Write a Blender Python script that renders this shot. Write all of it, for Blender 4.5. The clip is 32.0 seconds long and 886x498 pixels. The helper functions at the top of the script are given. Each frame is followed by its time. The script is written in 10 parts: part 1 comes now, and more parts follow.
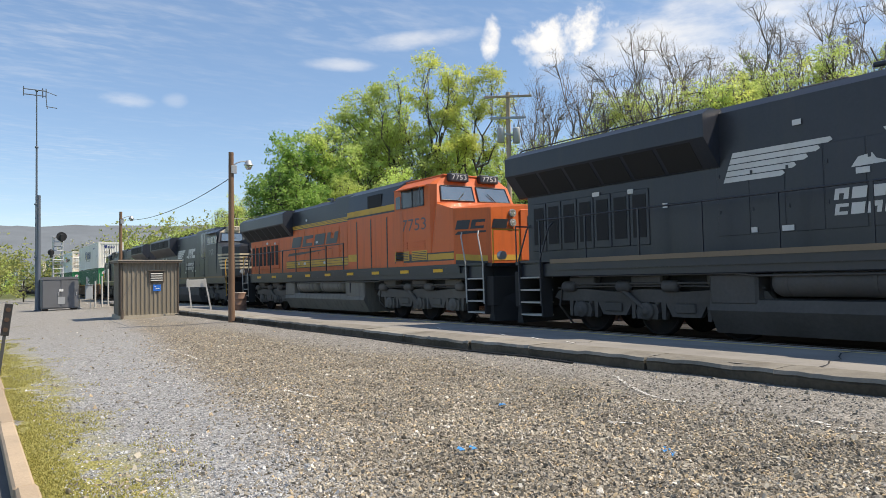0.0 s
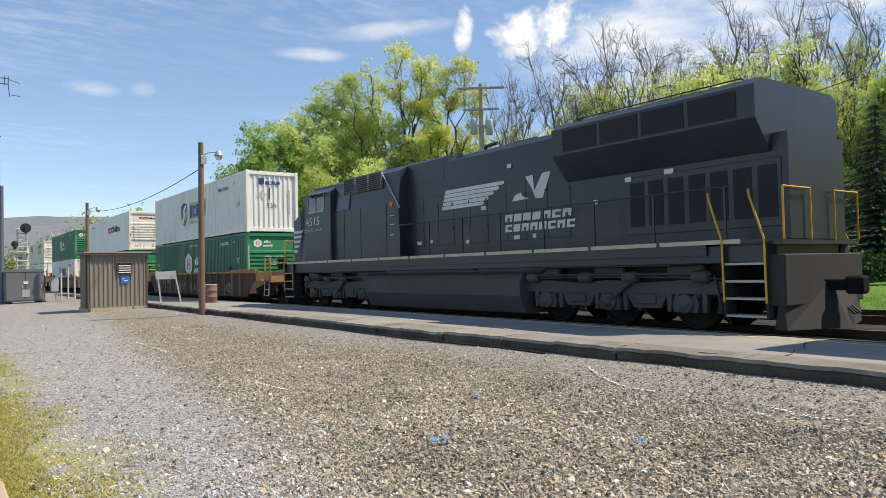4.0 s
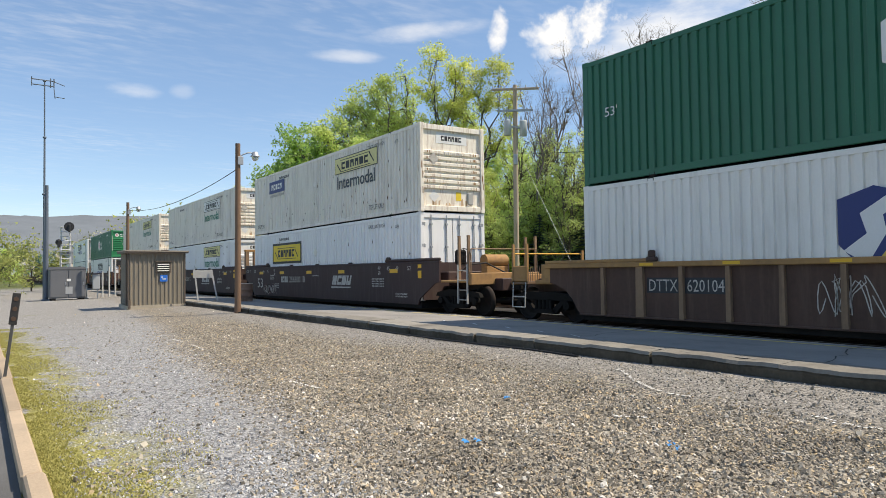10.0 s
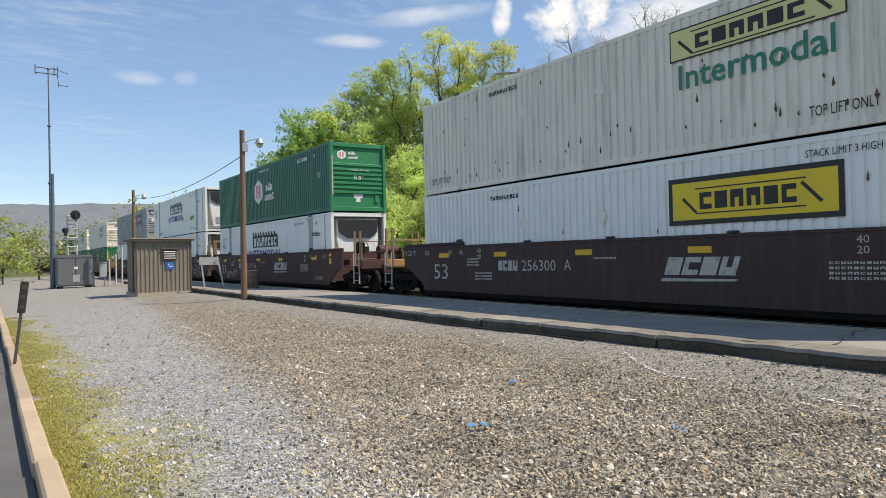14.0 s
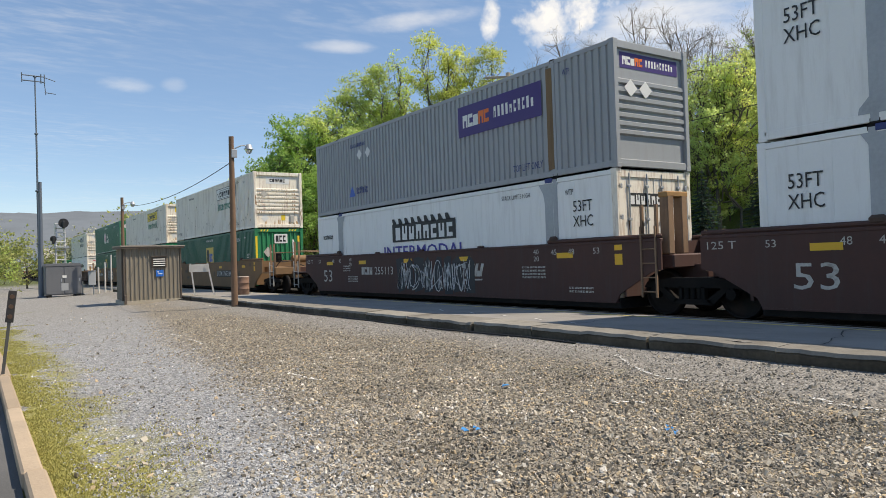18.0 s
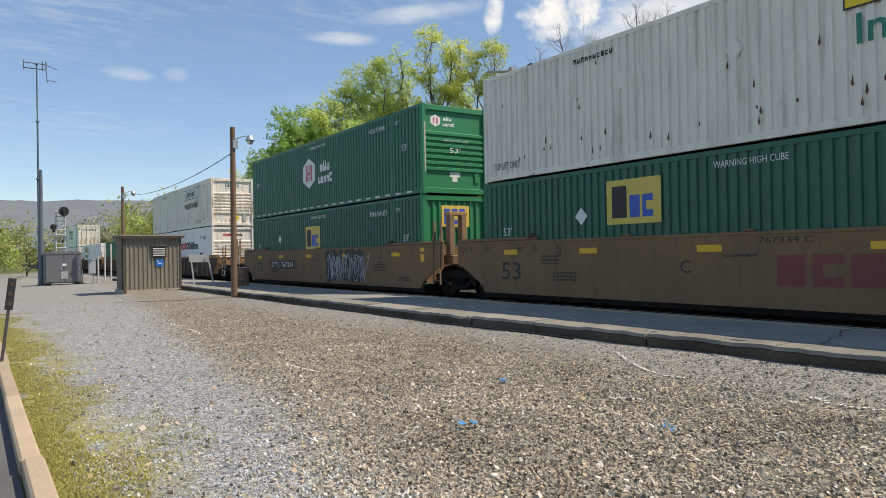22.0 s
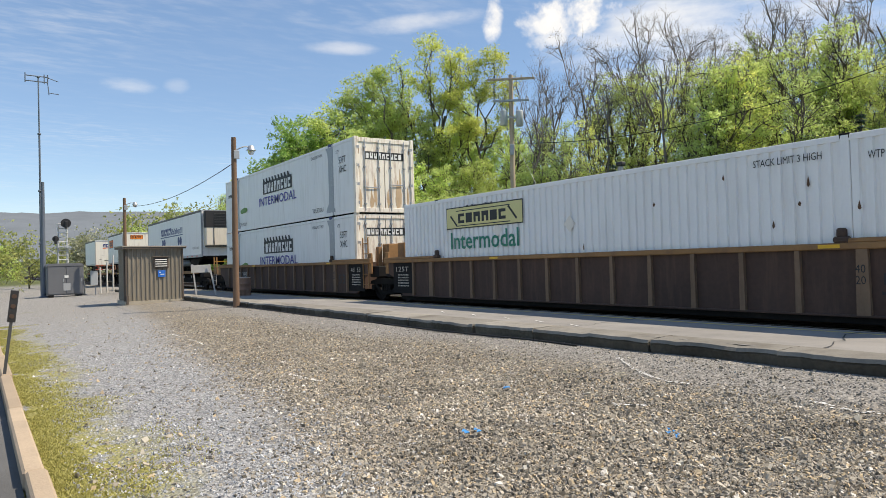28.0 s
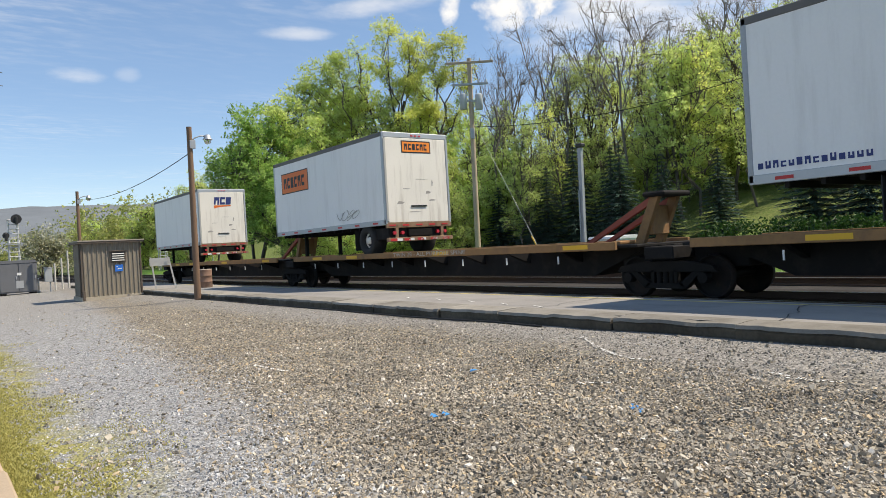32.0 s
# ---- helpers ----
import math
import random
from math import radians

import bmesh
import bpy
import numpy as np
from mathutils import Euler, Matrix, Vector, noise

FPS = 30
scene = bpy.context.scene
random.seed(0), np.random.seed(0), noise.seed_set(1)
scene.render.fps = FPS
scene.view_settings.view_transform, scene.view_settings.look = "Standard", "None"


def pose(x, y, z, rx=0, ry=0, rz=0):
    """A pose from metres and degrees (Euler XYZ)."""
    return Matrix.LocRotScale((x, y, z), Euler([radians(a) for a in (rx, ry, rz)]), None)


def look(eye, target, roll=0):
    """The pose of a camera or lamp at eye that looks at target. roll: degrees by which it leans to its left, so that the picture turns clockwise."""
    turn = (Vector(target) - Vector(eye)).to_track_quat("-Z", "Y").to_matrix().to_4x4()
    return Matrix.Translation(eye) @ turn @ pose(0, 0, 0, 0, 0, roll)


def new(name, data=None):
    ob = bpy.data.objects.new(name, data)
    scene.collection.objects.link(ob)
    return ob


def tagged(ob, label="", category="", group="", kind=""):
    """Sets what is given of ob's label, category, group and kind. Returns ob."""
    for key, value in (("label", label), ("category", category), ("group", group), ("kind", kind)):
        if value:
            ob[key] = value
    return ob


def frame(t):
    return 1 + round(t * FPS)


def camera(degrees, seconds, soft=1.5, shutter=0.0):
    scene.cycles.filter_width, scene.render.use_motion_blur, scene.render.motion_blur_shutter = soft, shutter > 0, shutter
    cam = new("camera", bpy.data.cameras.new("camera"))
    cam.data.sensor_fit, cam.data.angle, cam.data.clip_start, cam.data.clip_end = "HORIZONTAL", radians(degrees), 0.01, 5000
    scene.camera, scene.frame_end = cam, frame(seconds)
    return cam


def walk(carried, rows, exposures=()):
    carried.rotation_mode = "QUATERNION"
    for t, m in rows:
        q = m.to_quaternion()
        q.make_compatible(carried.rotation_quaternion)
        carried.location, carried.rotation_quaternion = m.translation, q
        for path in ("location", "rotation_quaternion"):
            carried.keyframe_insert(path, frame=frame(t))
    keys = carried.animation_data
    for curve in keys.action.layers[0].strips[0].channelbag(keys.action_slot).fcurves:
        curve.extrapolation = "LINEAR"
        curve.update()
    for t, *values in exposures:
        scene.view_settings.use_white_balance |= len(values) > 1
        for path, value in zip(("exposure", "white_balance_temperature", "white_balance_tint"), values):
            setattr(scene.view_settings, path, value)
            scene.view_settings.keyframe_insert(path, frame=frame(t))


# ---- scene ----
# One hand-held camera that turns on the spot.
cam = camera(64.62, 32.0, 0.75)
PATH = [
    (0.0, pose(0, 0, 1.6, 91.71, 0.83, -34.09)),
    (0.5, pose(0, 0, 1.6, 90.91, 0.97, -34.38)),
    (1.0, pose(0, 0, 1.6, 90.77, 1.07, -34.53)),
    (1.5, pose(0, 0, 1.6, 90.84, 0.80, -34.70)),
    (2.0, pose(0, 0, 1.6, 90.92, 0.77, -35.98)),
    (2.5, pose(0, 0, 1.6, 91.08, 1.08, -36.51)),
    (4.5, pose(0, 0, 1.6, 90.97, 0.72, -36.03)),
    (5.0, pose(0, 0, 1.6, 91.11, 0.84, -35.16)),
    (5.5, pose(0, 0, 1.6, 91.28, 1.07, -34.38)),
    (6.0, pose(0, 0, 1.6, 91.37, 1.23, -33.86)),
    (6.5, pose(0, 0, 1.6, 91.44, 1.14, -34.40)),
    (7.0, pose(0, 0, 1.6, 91.42, 0.46, -35.18)),
    (7.5, pose(0, 0, 1.6, 90.65, 1.79, -36.31)),
    (8.0, pose(0, 0, 1.6, 90.82, 1.08, -36.43)),
    (8.5, pose(0, 0, 1.6, 91.96, 1.42, -35.78)),
    (9.0, pose(0, 0, 1.6, 91.47, 1.16, -34.98)),
    (9.5, pose(0, 0, 1.6, 91.18, 0.80, -34.44)),
    (10.0, pose(0, 0, 1.6, 91.11, 0.42, -33.62)),
    (10.5, pose(0, 0, 1.6, 90.87, 0.64, -32.88)),
    (11.0, pose(0, 0, 1.6, 90.54, 1.08, -33.10)),
    (11.5, pose(0, 0, 1.6, 90.54, 1.01, -32.85)),
    (12.0, pose(0, 0, 1.6, 90.55, 1.04, -33.13)),
    (12.5, pose(0, 0, 1.6, 90.49, 0.75, -33.19)),
    (13.0, pose(0, 0, 1.6, 90.31, 0.65, -33.16)),
    (13.5, pose(0, 0, 1.6, 90.17, 0.79, -33.22)),
    (14.0, pose(0, 0, 1.6, 89.91, 0.86, -33.19)),
    (14.5, pose(0, 0, 1.6, 89.87, 0.89, -33.06)),
    (16.5, pose(0, 0, 1.6, 90.21, 0.68, -33.48)),
    (17.0, pose(0, 0, 1.6, 90.21, 1.04, -33.72)),
    (17.5, pose(0, 0, 1.6, 90.21, 1.65, -33.58)),
    (18.0, pose(0, 0, 1.6, 90.25, 1.48, -33.93)),
    (18.5, pose(0, 0, 1.6, 90.30, 1.32, -33.91)),
    (19.0, pose(0, 0, 1.6, 90.28, 1.23, -33.64)),
    (19.5, pose(0, 0, 1.6, 89.79, 0.99, -33.50)),
    (20.0, pose(0, 0, 1.6, 89.64, 1.20, -33.65)),
    (20.5, pose(0, 0, 1.6, 89.45, 1.16, -33.93)),
    (21.0, pose(0, 0, 1.6, 89.58, 1.05, -34.03)),
    (21.5, pose(0, 0, 1.6, 89.67, 0.93, -34.04)),
    (22.0, pose(0, 0, 1.6, 89.75, 0.63, -33.93)),
    (22.5, pose(0, 0, 1.6, 89.83, 0.66, -33.98)),
    (23.0, pose(0, 0, 1.6, 89.91, 0.83, -33.87)),
    (23.5, pose(0, 0, 1.6, 90.07, 0.84, -33.78)),
    (24.0, pose(0, 0, 1.6, 90.45, 0.88, -33.40)),
    (24.5, pose(0, 0, 1.6, 90.57, 0.95, -33.32)),
    (25.0, pose(0, 0, 1.6, 90.51, 1.19, -33.77)),
    (25.5, pose(0, 0, 1.6, 90.46, 1.10, -34.19)),
    (27.5, pose(0, 0, 1.6, 90.35, 1.08, -33.84)),
    (28.0, pose(0, 0, 1.6, 90.40, 1.22, -33.79)),
    (28.5, pose(0, 0, 1.6, 90.39, 1.21, -33.96)),
    (29.0, pose(0, 0, 1.6, 90.33, 1.07, -34.03)),
    (29.5, pose(0, 0, 1.6, 90.30, 0.93, -33.86)),
    (30.0, pose(0, 0, 1.6, 90.19, 0.83, -33.70)),
    (30.5, pose(0, 0, 1.6, 90.12, 0.87, -33.91)),
    (31.0, pose(0, 0, 1.6, 89.70, 1.83, -35.34)),
    (31.5, pose(0, 0, 1.6, 89.11, 3.33, -36.40)),
    (32.0, pose(0, 0, 1.6, 89.08, 2.85, -36.79)),
]
# the camera's own exposure drifts a little
GAIN = ((0.0, 0.43), (2.0, 0.46), (5.0, 0.48), (9.0, 0.46), (13.0, 0.42), (16.0, 0.33), (20.0, 0.30), (25.0, 0.28), (28.0, 0.40), (32.0, 0.42))
walk(cam, PATH, GAIN)

# the line climbs towards the camera, and the yard falls away from the platform
CLIMB, FALL = -0.0137, 0.0203


def rise(x, y):
    return FALL * max(-60.0, min(60.0, x)) + CLIMB * max(-200.0, min(420.0, y))


# ---- daylight ----
SUN_WAY = Vector((0.564, -0.386, 1.0)).normalized()          # towards the sun
SUN_ELEV = math.asin(SUN_WAY.z)
SUN_ROT = math.atan2(SUN_WAY.x, SUN_WAY.y)
scene.view_settings.use_white_balance = True
scene.view_settings.white_balance_temperature = 7180


def sky_world():
    w = bpy.data.worlds.new("sky")
    scene.world = w
    w.use_nodes = True
    nt = w.node_tree
    nt.nodes.clear()
    N, Lk = nt.nodes.new, nt.links.new
    out, bg = N("ShaderNodeOutputWorld"), N("ShaderNodeBackground")
    sky = N("ShaderNodeTexSky")
    sky.sky_type, sky.sun_disc = "NISHITA", False
    sky.sun_elevation, sky.sun_rotation = SUN_ELEV, SUN_ROT
    sky.air_density, sky.dust_density, sky.ozone_density = 0.82, 0.05, 2.4
    co = N("ShaderNodeTexCoord")
    sep = N("ShaderNodeSeparateXYZ")
    Lk(co.outputs["Generated"], sep.inputs[0])

    def op(kind, a, b=None, c=None, clamp=False):
        n = N("ShaderNodeMath")
        n.operation, n.use_clamp = kind, clamp
        for i, v in enumerate((a, b, c)):
            if v is None:
                continue
            if isinstance(v, (int, float)):
                n.inputs[i].default_value = v
            else:
                Lk(v, n.inputs[i])
        return n.outputs[0]

    # the cloud layers lie on a plane overhead: direction over its height
    zz = op("MAXIMUM", sep.outputs[2], 0.02)
    az = op("ARCTAN2", sep.outputs[0], sep.outputs[1])
    el = op("ARCSINE", sep.outputs[2])
    comb = N("ShaderNodeCombineXYZ")
    Lk(op("DIVIDE", sep.outputs[0], zz), comb.inputs[0])
    Lk(op("DIVIDE", sep.outputs[1], zz), comb.inputs[1])

    def noise_at(vec, scale, detail=6, rough=0.55, stretch=(1, 1, 1), turn=0.0):
        m = N("ShaderNodeMapping")
        m.inputs["Scale"].default_value = stretch
        m.inputs["Rotation"].default_value = (0, 0, turn)
        Lk(vec, m.inputs[0])
        n = N("ShaderNodeTexNoise")
        n.inputs["Scale"].default_value, n.inputs["Detail"].default_value = scale, detail
        n.inputs["Roughness"].default_value = rough
        Lk(m.outputs[0], n.inputs["Vector"])
        return n.outputs["Fac"]

    def ramp(v, lo, hi):
        n = N("ShaderNodeMapRange")
        n.interpolation_type = "SMOOTHSTEP"
        n.inputs["From Min"].default_value, n.inputs["From Max"].default_value = lo, hi
        Lk(v, n.inputs["Value"])
        return n.outputs[0]

    # thin high cirrus
    wisps = ramp(noise_at(comb.outputs[0], 2.2, 10, 0.62, (1, 2.6, 1), 0.5), 0.46, 0.78)
    sheet = ramp(noise_at(comb.outputs[0], 0.45, 4, 0.5), 0.38, 0.66)
    ripple = ramp(noise_at(comb.outputs[0], 7.0, 3, 0.5, (1, 2.0, 1), -0.9), 0.42, 0.72)
    cirrus = op("MULTIPLY", sheet, op("MULTIPLY_ADD", ripple, 0.45, op("MULTIPLY", wisps, 0.8)), clamp=True)
    total = op("MULTIPLY", cirrus, 0.26)
    dirs = N("ShaderNodeVectorMath")
    dirs.operation = "SCALE"
    dirs.inputs["Scale"].default_value = 1.0
    Lk(co.outputs["Generated"], dirs.inputs[0])
    puff = noise_at(dirs.outputs[0], 16.0, 8, 0.6)
    soft = noise_at(dirs.outputs[0], 9.0, 6, 0.6, (1, 1, 3))

    def cloud(a, e, wa, we, strength, grain, lean=0.0, rag=1.5, edge=1.0):
        """One cloud round the bearing a and the height e, in degrees, with its half sizes."""
        da = op("SUBTRACT", az, radians(a))
        de = op("SUBTRACT", op("SUBTRACT", el, radians(e)), op("MULTIPLY", da, lean))
        d2 = op("ADD", op("POWER", op("ABSOLUTE", op("DIVIDE", da, radians(wa))), 2.0),
                op("POWER", op("ABSOLUTE", op("DIVIDE", de, radians(we))), 2.0))
        d2 = op("ADD", d2, op("MULTIPLY_ADD", grain, -2 * rag, rag))
        n = N("ShaderNodeMapRange")
        n.interpolation_type = "SMOOTHSTEP"
        n.inputs["From Min"].default_value, n.inputs["From Max"].default_value = 0.55 + 0.75 * edge, 0.55 - 0.75 * edge
        Lk(d2, n.inputs["Value"])
        return op("MULTIPLY", n.outputs[0], strength)

    for spec in ((38.3, 18.6, 0.7, 1.6, 0.95, puff, 0.0, 3.6, 1.3), (45.2, 18.9, 3.0, 1.3, 1.0, puff, 0.10, 5.5, 1.6), (43.2, 17.9, 2.4, 0.9, 0.9, puff, 0.1, 5.0, 1.6),
                 (42.5, 16.5, 1.4, 0.7, 0.8, puff, 0.1, 4.5, 1.6), (51.5, 17.2, 5.0, 2.4, 0.75, soft, 0.1, 4.5, 3.0), (33.0, 18.4, 4.2, 0.6, 0.62, soft, 0.10, 2.4, 2.2),
                 (25.6, 16.4, 2.6, 0.42, 0.55, soft, -0.02, 2.4, 2.2), (9.6, 12.9, 1.5, 0.5, 0.42, soft, 0.0, 3.0, 2.2),
                 (13.2, 13.1, 0.7, 0.4, 0.2, soft, 0.0, 3.0, 2.2), (57.0, 17.0, 9.0, 4.0, 0.8, soft, 0.1, 4.0, 3.0),
                 (72.0, 20.0, 9.0, 5.0, 0.75, soft, 0.0, 4.0, 2.0), (110.0, 25.0, 20.0, 7.0, 0.6, puff, 0.0, 5.0),
                 (-70.0, 22.0, 25.0, 5.0, 0.5, puff, 0.0, 5.0), (200.0, 30.0, 30.0, 8.0, 0.5, puff, 0.0, 5.0)):
        total = op("MAXIMUM", total, cloud(*spec))
    mix = N("ShaderNodeMix")
    mix.data_type = "RGBA"
    Lk(total, mix.inputs["Factor"])
    haze = N("ShaderNodeMix")
    haze.data_type = "RGBA"
    haze.inputs["Factor"].default_value = 0.30
    Lk(sky.outputs[0], haze.inputs["A"])
    haze.inputs["B"].default_value = (1.35, 2.6, 4.9, 1)
    Lk(haze.outputs["Result"], mix.inputs["A"])
    mix.inputs["B"].default_value = (6.1, 6.2, 6.4, 1)
    Lk(mix.outputs["Result"], bg.inputs[0])
    bg.inputs[1].default_value = SKY_POWER
    Lk(bg.outputs[0], out.inputs[0])


SKY_POWER = 0.130
sky_world()
sun = new("sun", bpy.data.lights.new("sun", "SUN"))
sun.data.energy, sun.data.angle, sun.data.color = 4.2, radians(0.53), (1.0, 0.93, 0.83)
sun.matrix_world = look(SUN_WAY * 100, (0, 0, 0))

# ---- mesh and material helpers ----
def rnd(seed):
    return random.Random(seed)


class MB:
    """Collects corners and faces of one mesh."""

    def __init__(self):
        self.v, self.f, self.s, self.multi = [], [], [], False

    def add(self, verts, faces, smooth=False):
        n = len(self.v)
        self.v += [tuple(p) for p in verts]
        self.f += [tuple(i + n for i in q) for q in faces]
        self.s += [smooth] * len(faces)
        return self

    def box(self, x0, x1, y0, y1, z0, z1, b=0.0):
        lo, hi = (min(x0, x1), min(y0, y1), min(z0, z1)), (max(x0, x1), max(y0, y1), max(z0, z1))
        if b <= 0:
            v = [((lo, hi)[i & 1][0], (lo, hi)[i >> 1 & 1][1], (lo, hi)[i >> 2][2]) for i in range(8)]
            return self.add(v, [(0, 2, 3, 1), (4, 5, 7, 6), (0, 1, 5, 4), (2, 6, 7, 3), (0, 4, 6, 2), (1, 3, 7, 5)])
        b = min(b, *[(hi[k] - lo[k]) * 0.45 for k in range(3)])
        v, ix = [], {}
        for i in range(8):
            s = (i & 1, i >> 1 & 1, i >> 2)
            for a in range(3):
                p = [hi[k] if s[k] else lo[k] for k in range(3)]
                for k in range(3):
                    if k != a:
                        p[k] += -b if s[k] else b
                ix[i, a] = len(v)
                v.append(p)
        f = []
        for a in range(3):
            u, w = (a + 1) % 3, (a + 2) % 3
            for side in (0, 1):
                q = []
                for su, sw in ((0, 0), (1, 0), (1, 1), (0, 1)):
                    q.append(ix[(side << a) | (su << u) | (sw << w), a])
                f.append(tuple(q if side else q[::-1]))
            for su in (0, 1):
                for sw in (0, 1):
                    i0, i1 = (su << u) | (sw << w), (su << u) | (sw << w) | (1 << a)
                    q = (ix[i0, u], ix[i1, u], ix[i1, w], ix[i0, w])
                    f.append(q if su == sw else q[::-1])
        for i in range(8):
            q = (ix[i, 0], ix[i, 1], ix[i, 2])
            f.append(q if bin(i).count("1") % 2 else q[::-1])
        return self.add(v, f)

    def prism(self, poly, a, b, axis="x"):
        """A flat outline drawn through from a to b along an axis. poly: (y, z) for x, (x, z) for y, (x, y) for z."""
        n = len(poly)

        def at(p, d):
            return {"x": (d, p[0], p[1]), "y": (p[0], d, p[1]), "z": (p[0], p[1], d)}[axis]
        v = [at(p, a) for p in poly] + [at(p, b) for p in poly]
        f = [tuple(range(n))[::-1], tuple(range(n, 2 * n))]
        f += [(i, (i + 1) % n, n + (i + 1) % n, n + i) for i in range(n)]
        return self.add(v, f)

    def tube(self, p, q, r, n=8, r2=None, caps=True):
        p, q = Vector(p), Vector(q)
        r2 = r if r2 is None else r2
        d = (q - p)
        if d.length < 1e-6:
            return self
        d.normalize()
        u = d.orthogonal().normalized()
        w = d.cross(u)
        ring = [(math.cos(2 * math.pi * i / n), math.sin(2 * math.pi * i / n)) for i in range(n)]
        v = [p + (u * c + w * s) * r for c, s in ring] + [q + (u * c + w * s) * r2 for c, s in ring]
        self.add(v, [(i, (i + 1) % n, n + (i + 1) % n, n + i) for i in range(n)], True)
        if caps:
            self.add(v[:n], [tuple(range(n))[::-1]])
            self.add(v[n:], [tuple(range(n))])
        return self

    def path(self, pts, r, n=6):
        for a, b in zip(pts, pts[1:]):
            self.tube(a, b, r, n)
        return self

    def lathe(self, rings, axis, at=(0, 0, 0), n=20):
        """Rings of (place along the axis, radius)."""
        v, m = [], len(rings)
        for d, r in rings:
            for i in range(n):
                c, s = r * math.cos(2 * math.pi * i / n), r * math.sin(2 * math.pi * i / n)
                p = {"x": (d, c, s), "y": (s, d, c), "z": (c, s, d)}[axis]
                v.append((p[0] + at[0], p[1] + at[1], p[2] + at[2]))
        f = [(k * n + i, k * n + (i + 1) % n, (k + 1) * n + (i + 1) % n, (k + 1) * n + i) for k in range(m - 1) for i in range(n)]
        self.add(v, f, True)
        self.add(v[:n], [tuple(range(n))[::-1]])
        self.add(v[-n:], [tuple(range(n))])
        return self

    def on_slope(self):
        """Lays what is drawn level on the falling ground."""
        self.v = [(x, y, z + rise(x, y)) for x, y, z in self.v]
        return self

    def mesh(self, name, material):
        me = bpy.data.meshes.new(name)
        me.from_pydata(self.v, [], self.f)
        me.polygons.foreach_set("use_smooth", self.s)
        for m in (material if isinstance(material, (list, tuple)) else [material]):
            me.materials.append(m)
        me.update()
        return me


def part(name, mb, material, parent=None, label=""):
    """Links one mesh under its thing or part; a row of loose blocks becomes one part a block."""
    if isinstance(mb, MB) and mb.multi:
        for q in mb.f:
            one = MB().add([mb.v[i] for i in q], [tuple(range(len(q)))])
            ob = part(name[:-1] if name.endswith("s") else name, one, material, parent, label)
        return ob
    ob = new(name, mb if isinstance(mb, bpy.types.Mesh) else mb.mesh(name, material))
    if parent is not None:
        ob.parent = parent
    return tagged(ob, label)


def thing(name, label, category, m=None, group="", kind="", data=None):
    ob = new(name, data)
    if m is not None:
        ob.matrix_basis = Matrix.Translation((0, 0, rise(m.translation.x, m.translation.y))) @ m
    return tagged(ob, label, category, group, kind)


SIDE = Matrix(((0, 0, -1, 0), (-1, 0, 0, 0), (0, 1, 0, 0), (0, 0, 0, 1)))     # faces -x: reads towards -y
END = Matrix(((1, 0, 0, 0), (0, 0, -1, 0), (0, 1, 0, 0), (0, 0, 0, 1)))       # faces -y: reads towards +x
LETTERS = {}


def letters(name, words, material, parent, m, width, height, slant=0.0, bold=0.0, label=""):
    """Words fitted into width x height, with their lower left corner at the origin of m."""
    key = (words, slant, bold)
    if key not in LETTERS:
        cu = bpy.data.curves.new("letters", "FONT")
        cu.body, cu.size, cu.shear, cu.offset, cu.resolution_u = words, 1.0, slant, bold, 2
        cu.space_line = 0.95
        tmp = bpy.data.objects.new("letters", cu)
        me = bpy.data.meshes.new_from_object(tmp)
        co = np.array([v.co[:] for v in me.vertices])
        LETTERS[key] = (co[:, 0].min(), co[:, 1].min(), np.ptp(co[:, 0]), np.ptp(co[:, 1]), co[:, :2], [tuple(p.vertices) for p in me.polygons])
        bpy.data.objects.remove(tmp)
        bpy.data.meshes.remove(me)
        bpy.data.curves.remove(cu)
    x0, y0, w, h, co, faces = LETTERS[key]
    sx, sy = width / w, height / h
    me = MB().add([m @ Vector(((p[0] - x0) * sx, (p[1] - y0) * sy, 0)) for p in co], faces).mesh(name, material)
    return part(name, me, material, parent, label)


def blocks(mb, m, n, width, height, slant=0.0, gap=0.16, rs=None, low=1.0):
    """A word's place as n plain upright blocks, some notched."""
    rs = rs or rnd(n)
    step = width / n
    for i in range(n):
        w = step * (1 - gap)
        h = height * (1.0 if rs.random() < 0.5 else low)
        a, b, c = 0.34 * w, 0.66 * w, 0.55 * h
        kind = rs.randrange(4) if n > 1 else 0
        poly = ([(0, 0), (w, 0), (w, h), (0, h)], [(0, 0), (a, 0), (a, c), (b, c), (b, 0), (w, 0), (w, h), (0, h)],
                [(0, 0), (w, 0), (w, h), (b, h), (b, h - c), (a, h - c), (a, h), (0, h)], [(0, 0), (w, 0), (w, 0.3 * h), (a, 0.3 * h), (a, 0.7 * h), (w, 0.7 * h), (w, h), (0, h)])[kind]
        mb.add([m @ Vector((i * step + x + slant * y, y, 0)) for x, y in poly], [tuple(range(len(poly)))])
    mb.multi = n > 1
    return mb


def plate(mb, m, poly):
    mb.add([m @ Vector((x, y, 0)) for x, y in poly], [tuple(range(len(poly)))])
    return mb


def rect(x0, y0, x1, y1):
    return [(x0, y0), (x1, y0), (x1, y1), (x0, y1)]


MATS = {}


